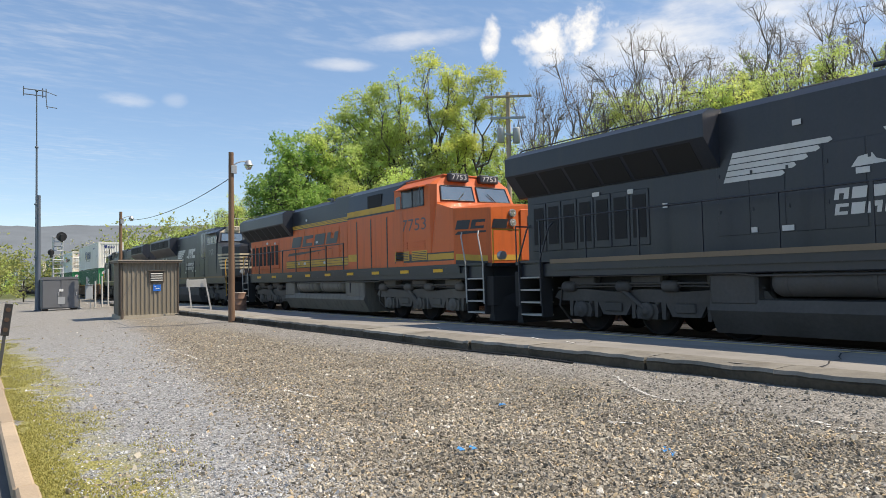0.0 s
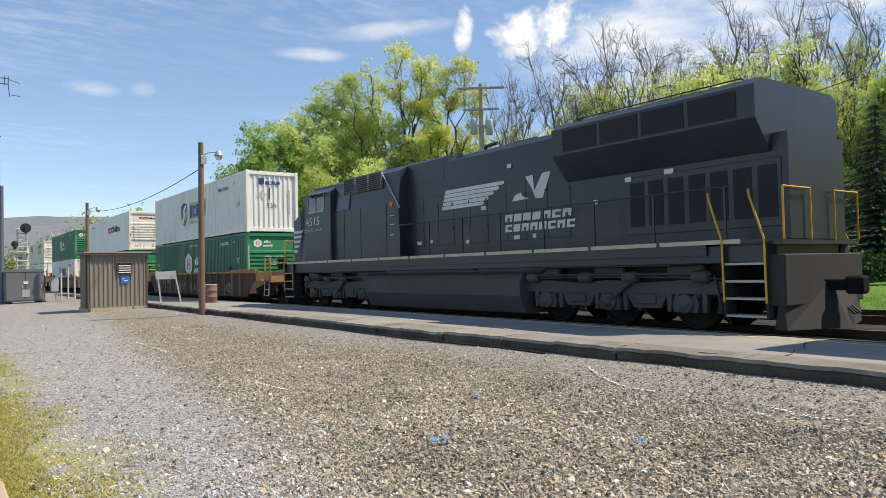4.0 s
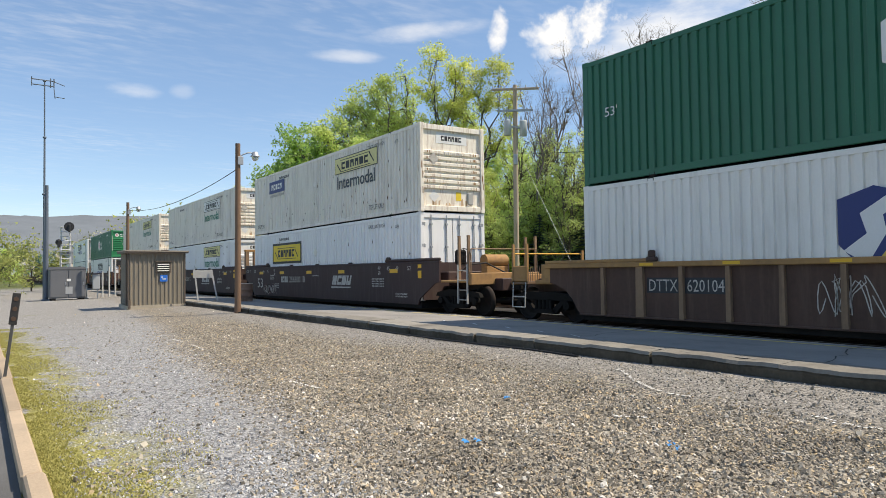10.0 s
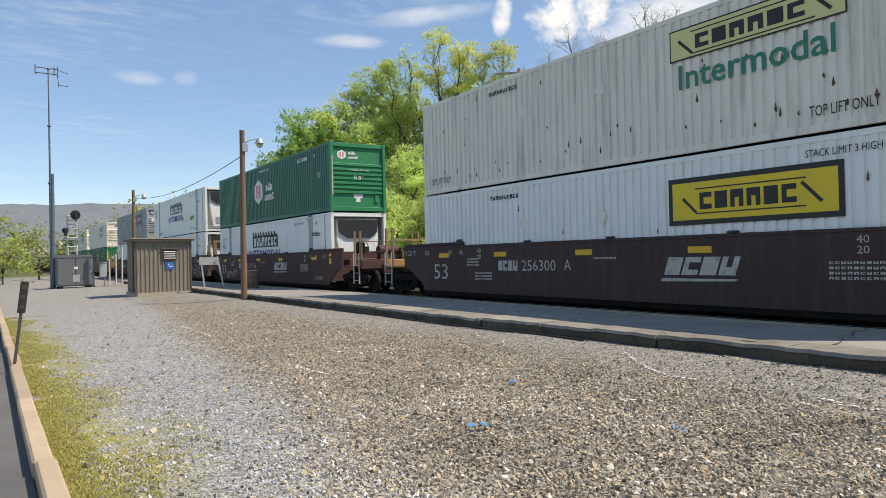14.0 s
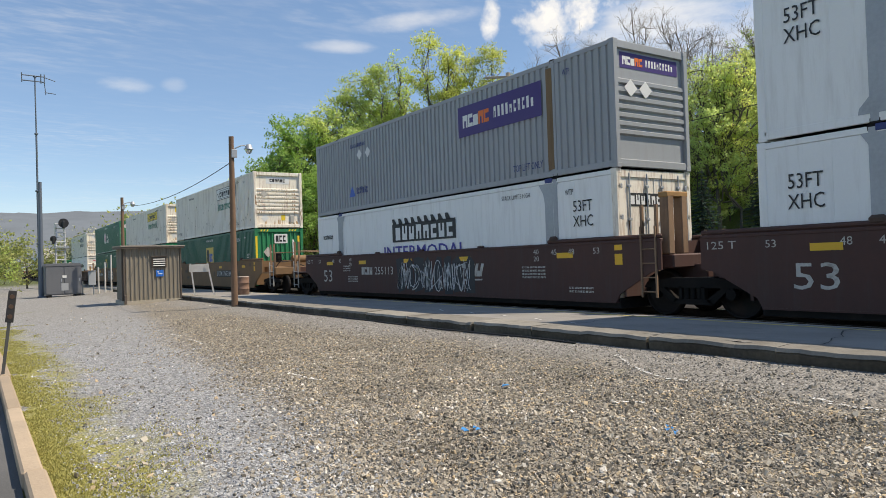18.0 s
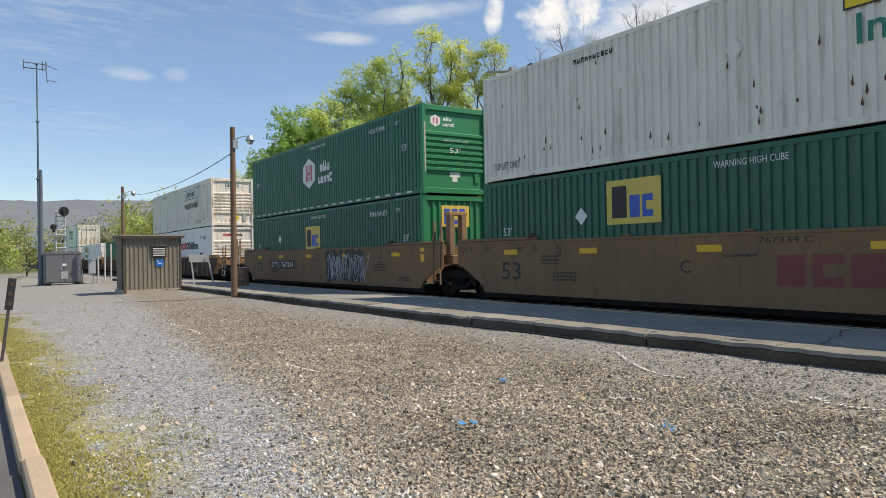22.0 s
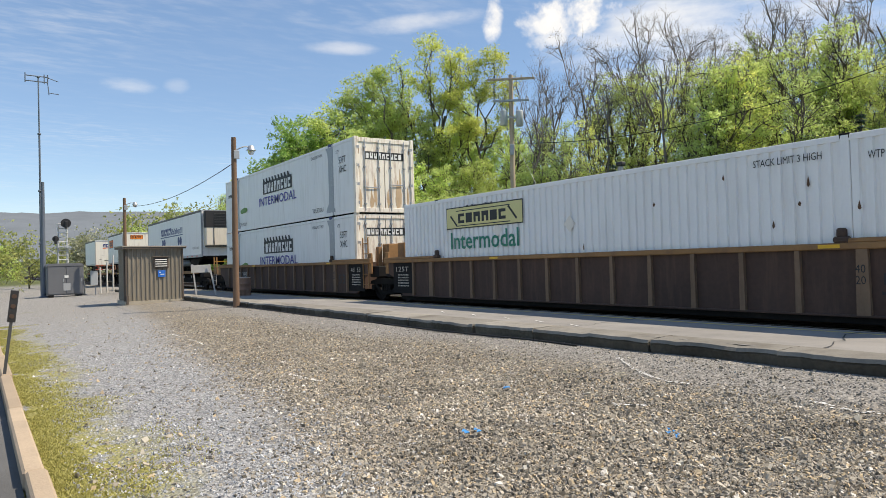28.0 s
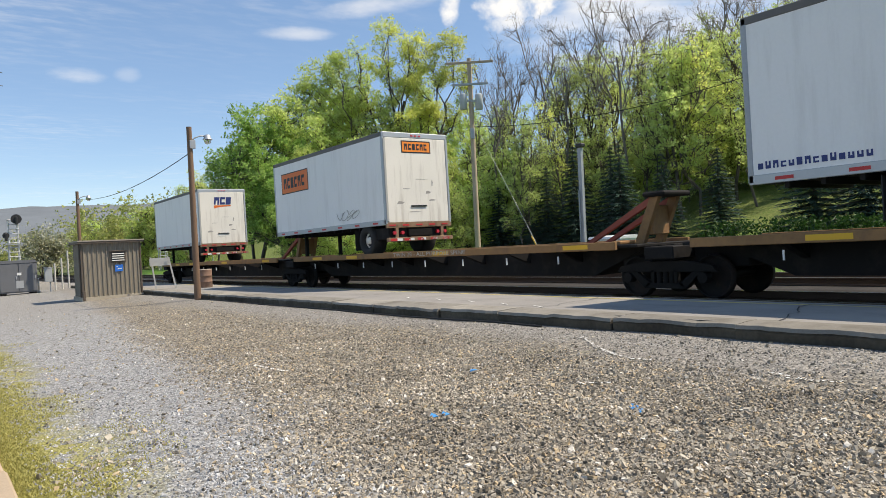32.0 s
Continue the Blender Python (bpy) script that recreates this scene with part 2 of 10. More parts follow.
def surface(name, col, rough=0.5, metal=0.0, var=0.15, dirt=None, amount=0.0, streak=False, scale=1.0, bump=0.05, grain=30.0, spread=0.0, spec=0.5, coat=0.0):
    """A weathered surface: large and small variation, dirt patches or streaks, fine relief."""
    if name in MATS:
        return MATS[name]
    mat = bpy.data.materials.new(name)
    MATS[name] = mat
    mat.use_nodes = True
    nt = mat.node_tree
    N, Lk = nt.nodes.new, nt.links.new
    bs = nt.nodes["Principled BSDF"]
    co = N("ShaderNodeTexCoord").outputs["Object"]
    big, small = N("ShaderNodeTexNoise"), N("ShaderNodeTexNoise")
    big.inputs["Scale"].default_value, big.inputs["Detail"].default_value = 0.9 * scale, 5
    small.inputs["Scale"].default_value, small.inputs["Detail"].default_value = grain * scale, 4
    Lk(co, big.inputs["Vector"]), Lk(co, small.inputs["Vector"])
    add = N("ShaderNodeMath")
    add.operation = "MULTIPLY_ADD"
    Lk(small.outputs["Fac"], add.inputs[0])
    add.inputs[1].default_value = 0.5
    Lk(big.outputs["Fac"], add.inputs[2])
    rng = N("ShaderNodeMapRange")
    rng.inputs["From Min"].default_value, rng.inputs["From Max"].default_value = 0.35, 1.15
    rng.inputs["To Min"].default_value, rng.inputs["To Max"].default_value = 1 - var, 1 + var
    Lk(add.outputs[0], rng.inputs["Value"])
    val = rng.outputs[0]
    if spread:
        info = N("ShaderNodeObjectInfo")
        r2 = N("ShaderNodeMapRange")
        r2.inputs["To Min"].default_value, r2.inputs["To Max"].default_value = 1 - spread, 1 + spread
        Lk(info.outputs["Random"], r2.inputs["Value"])
        m2 = N("ShaderNodeMath")
        m2.operation = "MULTIPLY"
        Lk(val, m2.inputs[0]), Lk(r2.outputs[0], m2.inputs[1])
        val = m2.outputs[0]
    mul = N("ShaderNodeVectorMath")
    mul.operation = "SCALE"
    mul.inputs[0].default_value = col[:3]
    Lk(val, mul.inputs["Scale"])
    colour = mul.outputs[0]
    if dirt:
        dn = N("ShaderNodeTexNoise")
        mp = N("ShaderNodeMapping")
        mp.inputs["Scale"].default_value = (3.0, 3.0, 0.35) if streak else (1, 1, 1)
        Lk(co, mp.inputs[0]), Lk(mp.outputs[0], dn.inputs["Vector"])
        dn.inputs["Scale"].default_value, dn.inputs["Detail"].default_value, dn.inputs["Roughness"].default_value = 1.7 * scale, 8, 0.65
        dr = N("ShaderNodeMapRange")
        dr.inputs["From Min"].default_value, dr.inputs["From Max"].default_value = 0.5, 0.78
        dr.inputs["To Max"].default_value = amount
        Lk(dn.outputs["Fac"], dr.inputs["Value"])
        mx = N("ShaderNodeMix")
        mx.data_type = "RGBA"
        Lk(dr.outputs[0], mx.inputs["Factor"]), Lk(colour, mx.inputs["A"])
        mx.inputs["B"].default_value = (*dirt[:3], 1)
        colour = mx.outputs["Result"]
    Lk(colour, bs.inputs["Base Color"])
    rr = N("ShaderNodeMapRange")
    rr.inputs["To Min"].default_value, rr.inputs["To Max"].default_value = max(rough - 0.12, 0.02), min(rough + 0.12, 1)
    Lk(add.outputs[0], rr.inputs["Value"]), Lk(rr.outputs[0], bs.inputs["Roughness"])
    bs.inputs["Metallic"].default_value = metal
    bs.inputs["Specular IOR Level"].default_value = spec
    bs.inputs["Coat Weight"].default_value = coat
    if bump:
        bp = N("ShaderNodeBump")
        bp.inputs["Strength"].default_value, bp.inputs["Distance"].default_value = bump, 0.02
        Lk(add.outputs[0], bp.inputs["Height"]), Lk(bp.outputs[0], bs.inputs["Normal"])
    return mat


def glass(name, tint=(0.9, 0.95, 0.95), rough=0.02):
    if name in MATS:
        return MATS[name]
    mat = bpy.data.materials.new(name)
    MATS[name] = mat
    mat.use_nodes = True
    bs = mat.node_tree.nodes["Principled BSDF"]
    bs.inputs["Base Color"].default_value = (*tint, 1)
    bs.inputs["Roughness"].default_value = rough
    bs.inputs["Transmission Weight"].default_value = 0.8
    return mat

# ---- materials ----
GREY_DIRT, RUST, SOOT = (0.16, 0.14, 0.12), (0.16, 0.06, 0.025), (0.02, 0.02, 0.02)
# Kept near black: the shade under the cars is put into this colour.
BALLAST = surface("ballast", (0.045, 0.041, 0.038), 0.95, var=0.5, grain=22, bump=0.9, spec=0.2)
COPING = surface("worn coping concrete", (0.25, 0.232, 0.20), 0.92, var=0.3, grain=30, bump=0.5, dirt=(0.11, 0.095, 0.075), amount=0.8, spread=0.18, spec=0.2)
# Moss and grime; the yard-side face's shade is also put into this colour.
EDGESTONE = surface("mossy concrete darkened for shade", (0.085, 0.076, 0.06), 0.95, var=0.6, grain=18, bump=0.8, dirt=(0.035, 0.03, 0.025), amount=0.85, spread=0.35, spec=0.15)
PLAT = surface("platform asphalt", (0.27, 0.255, 0.235), 0.92, var=0.22, grain=60, bump=0.35, dirt=(0.14, 0.135, 0.13), amount=0.6, spec=0.25)
CONCRETE = surface("old concrete", (0.34, 0.32, 0.28), 0.9, var=0.3, grain=25, bump=0.5, dirt=(0.13, 0.11, 0.09), amount=0.75, spread=0.12, spec=0.25)
TANKERB = surface("tan kerb concrete", (0.42, 0.325, 0.23), 0.9, var=0.2, grain=40, bump=0.4, dirt=(0.30, 0.25, 0.19), amount=0.7, spread=0.12, spec=0.25)
ASPHALT = surface("lot asphalt", (0.125, 0.124, 0.122), 0.93, var=0.35, grain=70, bump=0.5, dirt=(0.14, 0.135, 0.125), amount=0.5, spec=0.25)
STEEL = surface("rail steel", (0.42, 0.40, 0.38), 0.3, 0.9, var=0.15)
RAILSIDE = surface("rail web", (0.10, 0.065, 0.045), 0.8, 0.2, var=0.3)
TIE = surface("creosoted timber", (0.0525, 0.042, 0.035), 0.9, var=0.4, grain=40, bump=0.5, spread=0.25)
YELLOWLINE = surface("worn yellow paint", (0.62, 0.50, 0.16), 0.8, var=0.3, dirt=(0.30, 0.28, 0.22), amount=0.8, scale=3)
WHITEMARK = surface("worn white paint", (0.70, 0.69, 0.66), 0.85, var=0.2, dirt=(0.3, 0.29, 0.27), amount=0.8, scale=6)
WHITE = surface("container white", (0.80, 0.785, 0.74), 0.5, var=0.06, dirt=(0.40, 0.37, 0.33), amount=0.4, streak=True, scale=0.7, bump=0.02)
WHITE2 = surface("container off-white", (0.78, 0.74, 0.66), 0.55, var=0.07, dirt=(0.30, 0.24, 0.18), amount=0.6, streak=True, scale=0.8, bump=0.02)
WHITE3 = surface("container clean white", (0.82, 0.815, 0.80), 0.45, var=0.05, dirt=(0.5, 0.48, 0.45), amount=0.35, streak=True, scale=0.6, bump=0.02)
RUSTWHITE = surface("rust-stained white", (0.82, 0.76, 0.65), 0.6, var=0.08, dirt=(0.28, 0.12, 0.045), amount=0.95, streak=True, scale=2.0, bump=0.04)
REEFER = surface("reefer white panel", (0.80, 0.80, 0.78), 0.4, var=0.04, dirt=(0.45, 0.42, 0.38), amount=0.4, streak=True, scale=0.9, bump=0.02)
GALV = surface("galvanised steel", (0.36, 0.38, 0.40), 0.5, 0.4, var=0.25, grain=18, bump=0.03)
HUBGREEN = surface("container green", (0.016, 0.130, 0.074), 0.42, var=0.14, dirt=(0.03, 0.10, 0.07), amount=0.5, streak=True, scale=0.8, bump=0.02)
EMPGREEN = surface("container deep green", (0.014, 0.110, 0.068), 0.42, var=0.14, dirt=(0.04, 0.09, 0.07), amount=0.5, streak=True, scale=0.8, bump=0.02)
# Lit copy of the side greens: sun on the front ends put into colour.
ENDGREEN = surface("sunlit end green", (0.018, 0.21, 0.085), 0.45, var=0.12, dirt=(0.05, 0.12, 0.07), amount=0.5, streak=True, bump=0.02)
GREYBOX = surface("container grey", (0.32, 0.335, 0.35), 0.5, var=0.07, dirt=(0.26, 0.25, 0.24), amount=0.5, streak=True, scale=0.8, bump=0.02)
BROWNCAR = surface("weathered brown car steel", (0.092, 0.052, 0.038), 0.8, 0.1, var=0.35, dirt=(0.15, 0.10, 0.07), amount=0.8, streak=True, grain=12, bump=0.12)
BROWNRIB = surface("weathered tan rib steel", (0.26, 0.165, 0.10), 0.8, 0.05, var=0.3, dirt=(0.10, 0.06, 0.04), amount=0.8, streak=True, grain=14, bump=0.12)
CHORD = surface("worn yellow-brown chord", (0.36, 0.20, 0.075), 0.75, var=0.3, dirt=(0.17, 0.10, 0.06), amount=0.9, grain=10, bump=0.1)
BROWNCAR2 = surface("faded red-brown car steel", (0.075, 0.044, 0.033), 0.8, 0.05, var=0.45, dirt=(0.14, 0.08, 0.055), amount=0.8, streak=True, grain=12, bump=0.12)
BROWNRIB2 = surface("faded brown rib steel", (0.21, 0.135, 0.085), 0.8, 0.05, var=0.3, dirt=(0.10, 0.06, 0.04), amount=0.8, streak=True, grain=14, bump=0.12)
CHORD2 = surface("rusty brown chord", (0.29, 0.155, 0.062), 0.75, var=0.3, dirt=(0.13, 0.075, 0.05), amount=0.9, grain=10, bump=0.1)
MAROON = surface("dull maroon car steel", (0.04896, 0.02448, 0.0216), 0.65, var=0.25, dirt=(0.10, 0.075, 0.06), amount=0.6, streak=True, grain=12, bump=0.08)
MAROON2 = surface("dirty red-brown car steel", (0.0735, 0.033, 0.0255), 0.7, var=0.28, dirt=(0.075, 0.05, 0.045), amount=0.7, streak=True, grain=12, bump=0.08)
TANCAR = surface("dull tan car steel", (0.21, 0.122, 0.058), 0.7, var=0.25, dirt=(0.13, 0.085, 0.05), amount=0.7, streak=True, grain=12, bump=0.08)
DARKCAR = surface("black car steel", (0.016, 0.015, 0.015), 0.75, var=0.3, dirt=(0.06, 0.05, 0.04), amount=0.5, grain=12, bump=0.1, spec=0.15)
TRUCK = surface("grimy truck casting", (0.016, 0.015, 0.014), 0.85, 0.1, var=0.4, dirt=(0.035, 0.028, 0.023), amount=0.6, grain=16, bump=0.2, spec=0.15)
WHEELM = surface("wheel steel", (0.028, 0.026, 0.025), 0.7, 0.4, var=0.4, dirt=(0.10, 0.06, 0.04), amount=0.6, spec=0.15)
TREAD = surface("polished tread", (0.35, 0.34, 0.33), 0.25, 0.9, var=0.1)
SAFETY = surface("safety yellow", (0.62, 0.34, 0.03), 0.6, var=0.15, dirt=(0.3, 0.2, 0.1), amount=0.6)
REFLECT = surface("yellow reflector", (0.75, 0.42, 0.02), 0.4, var=0.08)
LEMON = surface("sign yellow", (0.78, 0.56, 0.03), 0.5, var=0.08, dirt=(0.5, 0.38, 0.08), amount=0.5)
PALEYEL = surface("pale sign yellow", (0.68, 0.62, 0.28), 0.5, var=0.08)
BLACKP = surface("black paint", (0.018, 0.018, 0.02), 0.5, var=0.2)
WHITEP = surface("white lettering", (0.72, 0.72, 0.70), 0.55, var=0.08)
GREYP = surface("grey lettering", (0.42, 0.41, 0.38), 0.6, var=0.12)
FADEDW = surface("faded white stencil", (0.50, 0.47, 0.42), 0.7, var=0.25, dirt=(0.12, 0.07, 0.05), amount=0.8, scale=4)
NAVY = surface("navy paint", (0.018, 0.035, 0.16), 0.45, var=0.1)
BLUEP = surface("blue paint", (0.03, 0.10, 0.45), 0.45, var=0.08)
VIOLET = surface("violet paint", (0.05, 0.025, 0.16), 0.45, var=0.08)
REDP = surface("red paint", (0.55, 0.02, 0.04), 0.45, var=0.08)
PINKP = surface("rose paint", (0.55, 0.10, 0.16), 0.45, var=0.08)
TEAL = surface("green lettering", (0.02, 0.20, 0.13), 0.5, var=0.08)
ORANGEP = surface("orange paint", (0.75, 0.16, 0.02), 0.45, var=0.08)
GOLD = surface("gold paint", (0.65, 0.48, 0.10), 0.45, var=0.08)
SPRAY = surface("white spray paint", (0.62, 0.62, 0.62), 0.6, var=0.2)
SPRAYB = surface("black spray paint", (0.02, 0.022, 0.028), 0.5, var=0.2)
HOSE = surface("black rubber", (0.02, 0.02, 0.02), 0.7, var=0.2)
TYRE = surface("tyre rubber", (0.025, 0.024, 0.023), 0.85, var=0.25, bump=0.2)
REDWHITE = surface("red tape", (0.5, 0.03, 0.03), 0.4, var=0.1)
OLDWOOD = surface("weathered pole timber", (0.20, 0.125, 0.08), 0.9, var=0.3, dirt=(0.10, 0.06, 0.04), amount=0.7, streak=True, grain=20, bump=0.4)
PALEWOOD = surface("pale pole timber", (0.44, 0.35, 0.26), 0.9, var=0.2, dirt=(0.22, 0.15, 0.10), amount=0.7, streak=True, grain=20, bump=0.3)
ALU = surface("dull aluminium", (0.45, 0.47, 0.49), 0.45, 0.6, var=0.12)

# ---- ground, tracks, platform ----
TRACK_X, TRACK2_X = 13.175, 17.55


def ground_height(x, y):
    return lie(x, y) + rise(x, y)


def lie(x, y):
    """The ground's height above the general slope."""
    if x > 30:
        return 0.1 + 0.27 * min(x - 30, 26) + 0.5 * max(0, min(x - 56, 250)) * 0.35
    if x > 20.5:
        return 0.1
    if x > 11.2:
        return -0.30
    if x > 8.25:
        return -0.1
    if x > 0.40:
        ramp = min(1.0, max(0.0, (x - 6.0) / 1.7))
        return 0.055 * ramp * ramp * (3 - 2 * ramp) + 0.018 * noise.noise((x * 0.55, y * 0.55, 0.3)) + 0.010 * noise.noise((x * 2.1, y * 2.1, 4.0)) - 0.01
    return -0.06


def ground_material():
    mat = bpy.data.materials.new("gravel and grass ground")
    mat.use_nodes = True
    nt = mat.node_tree
    N, Lk = nt.nodes.new, nt.links.new
    bs = nt.nodes["Principled BSDF"]
    co = N("ShaderNodeTexCoord").outputs["Object"]
    sep = N("ShaderNodeSeparateXYZ")
    Lk(co, sep.inputs[0])
    X, Y = sep.outputs[0], sep.outputs[1]

    def tex(scale, detail=5, rough=0.55, stretch=(1, 1, 1)):
        m = N("ShaderNodeMapping")
        m.inputs["Scale"].default_value = stretch
        Lk(co, m.inputs[0])
        n = N("ShaderNodeTexNoise")
        n.inputs["Scale"].default_value, n.inputs["Detail"].default_value, n.inputs["Roughness"].default_value = scale, detail, rough
        Lk(m.outputs[0], n.inputs["Vector"])
        return n.outputs["Fac"]

    def op(kind, a, b, c=None):
        n = N("ShaderNodeMath")
        n.operation = kind
        for i, v in enumerate((a, b, c)):
            if v is None:
                continue
            if isinstance(v, (int, float)):
                n.inputs[i].default_value = v
            else:
                Lk(v, n.inputs[i])
        return n.outputs[0]

    def step(v, lo, hi, top=1.0):
        n = N("ShaderNodeMapRange")
        n.interpolation_type = "SMOOTHSTEP"
        n.inputs["From Min"].default_value, n.inputs["From Max"].default_value, n.inputs["To Max"].default_value = lo, hi, top
        Lk(v, n.inputs["Value"])
        return n.outputs[0]

    def mix(f, a, b):
        n = N("ShaderNodeMix")
        n.data_type = "RGBA"
        Lk(f, n.inputs["Factor"])
        for v, s in ((a, "A"), (b, "B")):
            if isinstance(v, tuple):
                n.inputs[s].default_value = (*v, 1)
            else:
                Lk(v, n.inputs[s])
        return n.outputs["Result"]

    wob = op("MULTIPLY_ADD", tex(0.35, 4), 2.4, -1.2)
    xs = op("ADD", X, wob)
    fine = tex(42, 3, 0.7)
    mid = tex(7, 5, 0.65)
    v = N("ShaderNodeTexVoronoi")
    v.inputs["Scale"].default_value = 34
    Lk(co, v.inputs["Vector"])
    stone = N("ShaderNodeSeparateColor")
    Lk(v.outputs["Color"], stone.inputs[0])
    pick = stone.outputs[0]
    pale = mix(step(pick, 0.0, 1.0), (0.165, 0.165, 0.163), (0.40, 0.397, 0.39))
    brown = mix(step(pick, 0.0, 1.0), (0.068, 0.06, 0.047), (0.32, 0.283, 0.227))
    brown = mix(step(pick, 0.86, 0.95), brown, (0.56, 0.44, 0.28))
    near = mix(step(pick, 0.0, 1.0), (0.15, 0.14, 0.125), (0.34, 0.32, 0.29))
    # wheel-worn pale strip, coarse brown stone, then finer grey stone along the platform
    skew = op("ADD", op("MULTIPLY_ADD", Y, -0.115, X), op("MULTIPLY", wob, 0.45))
    c = mix(step(skew, 1.2, 2.4), pale, brown)
    c = mix(step(xs, 6.1, 7.3), c, near)
    c = mix(step(mid, 0.50, 0.72, 0.55), c, (0.19, 0.17, 0.145))
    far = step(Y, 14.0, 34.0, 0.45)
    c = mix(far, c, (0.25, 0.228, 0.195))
    # moss and thin grass beside the kerb, with a few tufts further out
    mossy = op("MULTIPLY", step(op("ADD", X, op("MULTIPLY_ADD", tex(1.1, 4, 0.6), 1.3, -0.65)), 1.45, 0.85), step(tex(3.2, 4, 0.6), 0.38, 0.50))
    tufts = op("MULTIPLY", step(tex(0.85, 4), 0.63, 0.70), step(mid, 0.4, 0.6, 0.55))
    moss = mix(step(fine, 0.3, 0.7), (0.19, 0.18, 0.055), (0.36, 0.33, 0.12))
    c = mix(op("MULTIPLY", mossy, step(Y, 26.0, 15.0)), c, moss)
    c = mix(op("MULTIPLY", tufts, step(X, 7.4, 6.4)), c, (0.16, 0.16, 0.055))
    # mown grass beyond the tracks, woodland floor on the slope
    grass = mix(step(mid, 0.3, 0.7), (0.075, 0.16, 0.022), (0.13, 0.235, 0.04))
    litter = mix(step(mid, 0.35, 0.7), (0.09, 0.14, 0.03), (0.19, 0.20, 0.07))
    c = mix(step(X, 20.2, 20.8), c, grass)
    c = mix(step(xs, 29.5, 33.0), c, litter)
    c = mix(step(op("ADD", Y, op("MULTIPLY", wob, 6.0)), 85.0, 120.0), c, (0.10, 0.115, 0.045))
    c = mix(step(X, -2.0, -6.0), c, grass)
    bald = N("ShaderNodeMix")
    bald.data_type = "RGBA"
    Lk(c, bald.inputs["A"])
    Lk(step(fine, 0.3, 0.75), bald.inputs["Factor"])
    bald.blend_type = "OVERLAY"
    bald.inputs["B"].default_value = (0.62, 0.62, 0.62, 1)
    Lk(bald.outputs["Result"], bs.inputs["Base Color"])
    bs.inputs["Roughness"].default_value = 0.95
    bs.inputs["Specular IOR Level"].default_value = 0.2
    h = op("MULTIPLY_ADD", v.outputs["Distance"], -1.4, op("MULTIPLY", fine, 0.6))
    bp = N("ShaderNodeBump")
    bp.inputs["Strength"].default_value, bp.inputs["Distance"].default_value = 0.8, 0.02
    Lk(h, bp.inputs["Height"]), Lk(bp.outputs[0], bs.inputs["Normal"])
    return mat


def build_ground():
    xs = [-1500, -600, -250, -100, -60, -40, -15, -5, -1, 0.15]
    xs += [0.25 + 0.25 * i for i in range(30)] + [7.75, 8.0, 8.24, 8.27, 8.6, 11.1, 11.3, 13, 15.5, 18, 20, 20.5, 21, 25, 29, 31, 34, 38, 44, 50, 56, 60, 75, 110, 180, 306, 600, 1500]
    ys = [-1500, -400, -200, -120, -40, -15, -5, 0] + [2 + 0.3 * i for i in range(60)] + [20.5 + 1.5 * i for i in range(24)] + [60, 75, 95, 130, 180, 260, 420, 800, 1500, 2600]
    v = [(x, y, ground_height(x, y)) for y in ys for x in xs]
    n = len(xs)
    f = [(j * n + i, j * n + i + 1, (j + 1) * n + i + 1, (j + 1) * n + i) for j in range(len(ys) - 1) for i in range(n - 1)]
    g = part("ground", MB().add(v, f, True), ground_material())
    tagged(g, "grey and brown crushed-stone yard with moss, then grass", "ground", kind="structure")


def build_tracks():
    for n, cx in enumerate((TRACK_X, TRACK2_X)):
        bed = MB().prism([(cx - 2.05, -0.32), (cx - 1.55, -0.19), (cx + 1.55, -0.19), (cx + 2.1, -0.32)], -200, 420, "y")
        road = thing("railway_track", "steel railway track on dark ballast and sleepers", "railway track", kind="structure", group="railway tracks")
        part("ballast_bed", bed.on_slope(), BALLAST, road, "dusty ballast, darkened for shade under the train")
        for sx in (-0.7535, 0.7535):
            x = cx + sx
            prof = [(x - 0.07, -0.175), (x + 0.07, -0.175), (x + 0.07, -0.16), (x + 0.01, -0.14), (x + 0.01, -0.045), (x + 0.036, -0.035), (x + 0.036, -0.004),
                    (x - 0.036, -0.004), (x - 0.036, -0.035), (x - 0.01, -0.045), (x - 0.01, -0.14), (x - 0.07, -0.16)]
            part("rail", MB().prism(prof, -200, 420, "y").on_slope(), RAILSIDE, road, "rusty steel rail")
            part("rail_head", MB().box(x - 0.03, x + 0.03, -200, 420, -0.004, 0.0).on_slope(), STEEL, road, "polished running surface")


def edge_bow(y):
    """The old edge bulges out past the near stones."""
    f = min(1.0, max(0.0, (y - 5.5) / 6.5))
    return -0.23 * f * f * (3 - 2 * f)


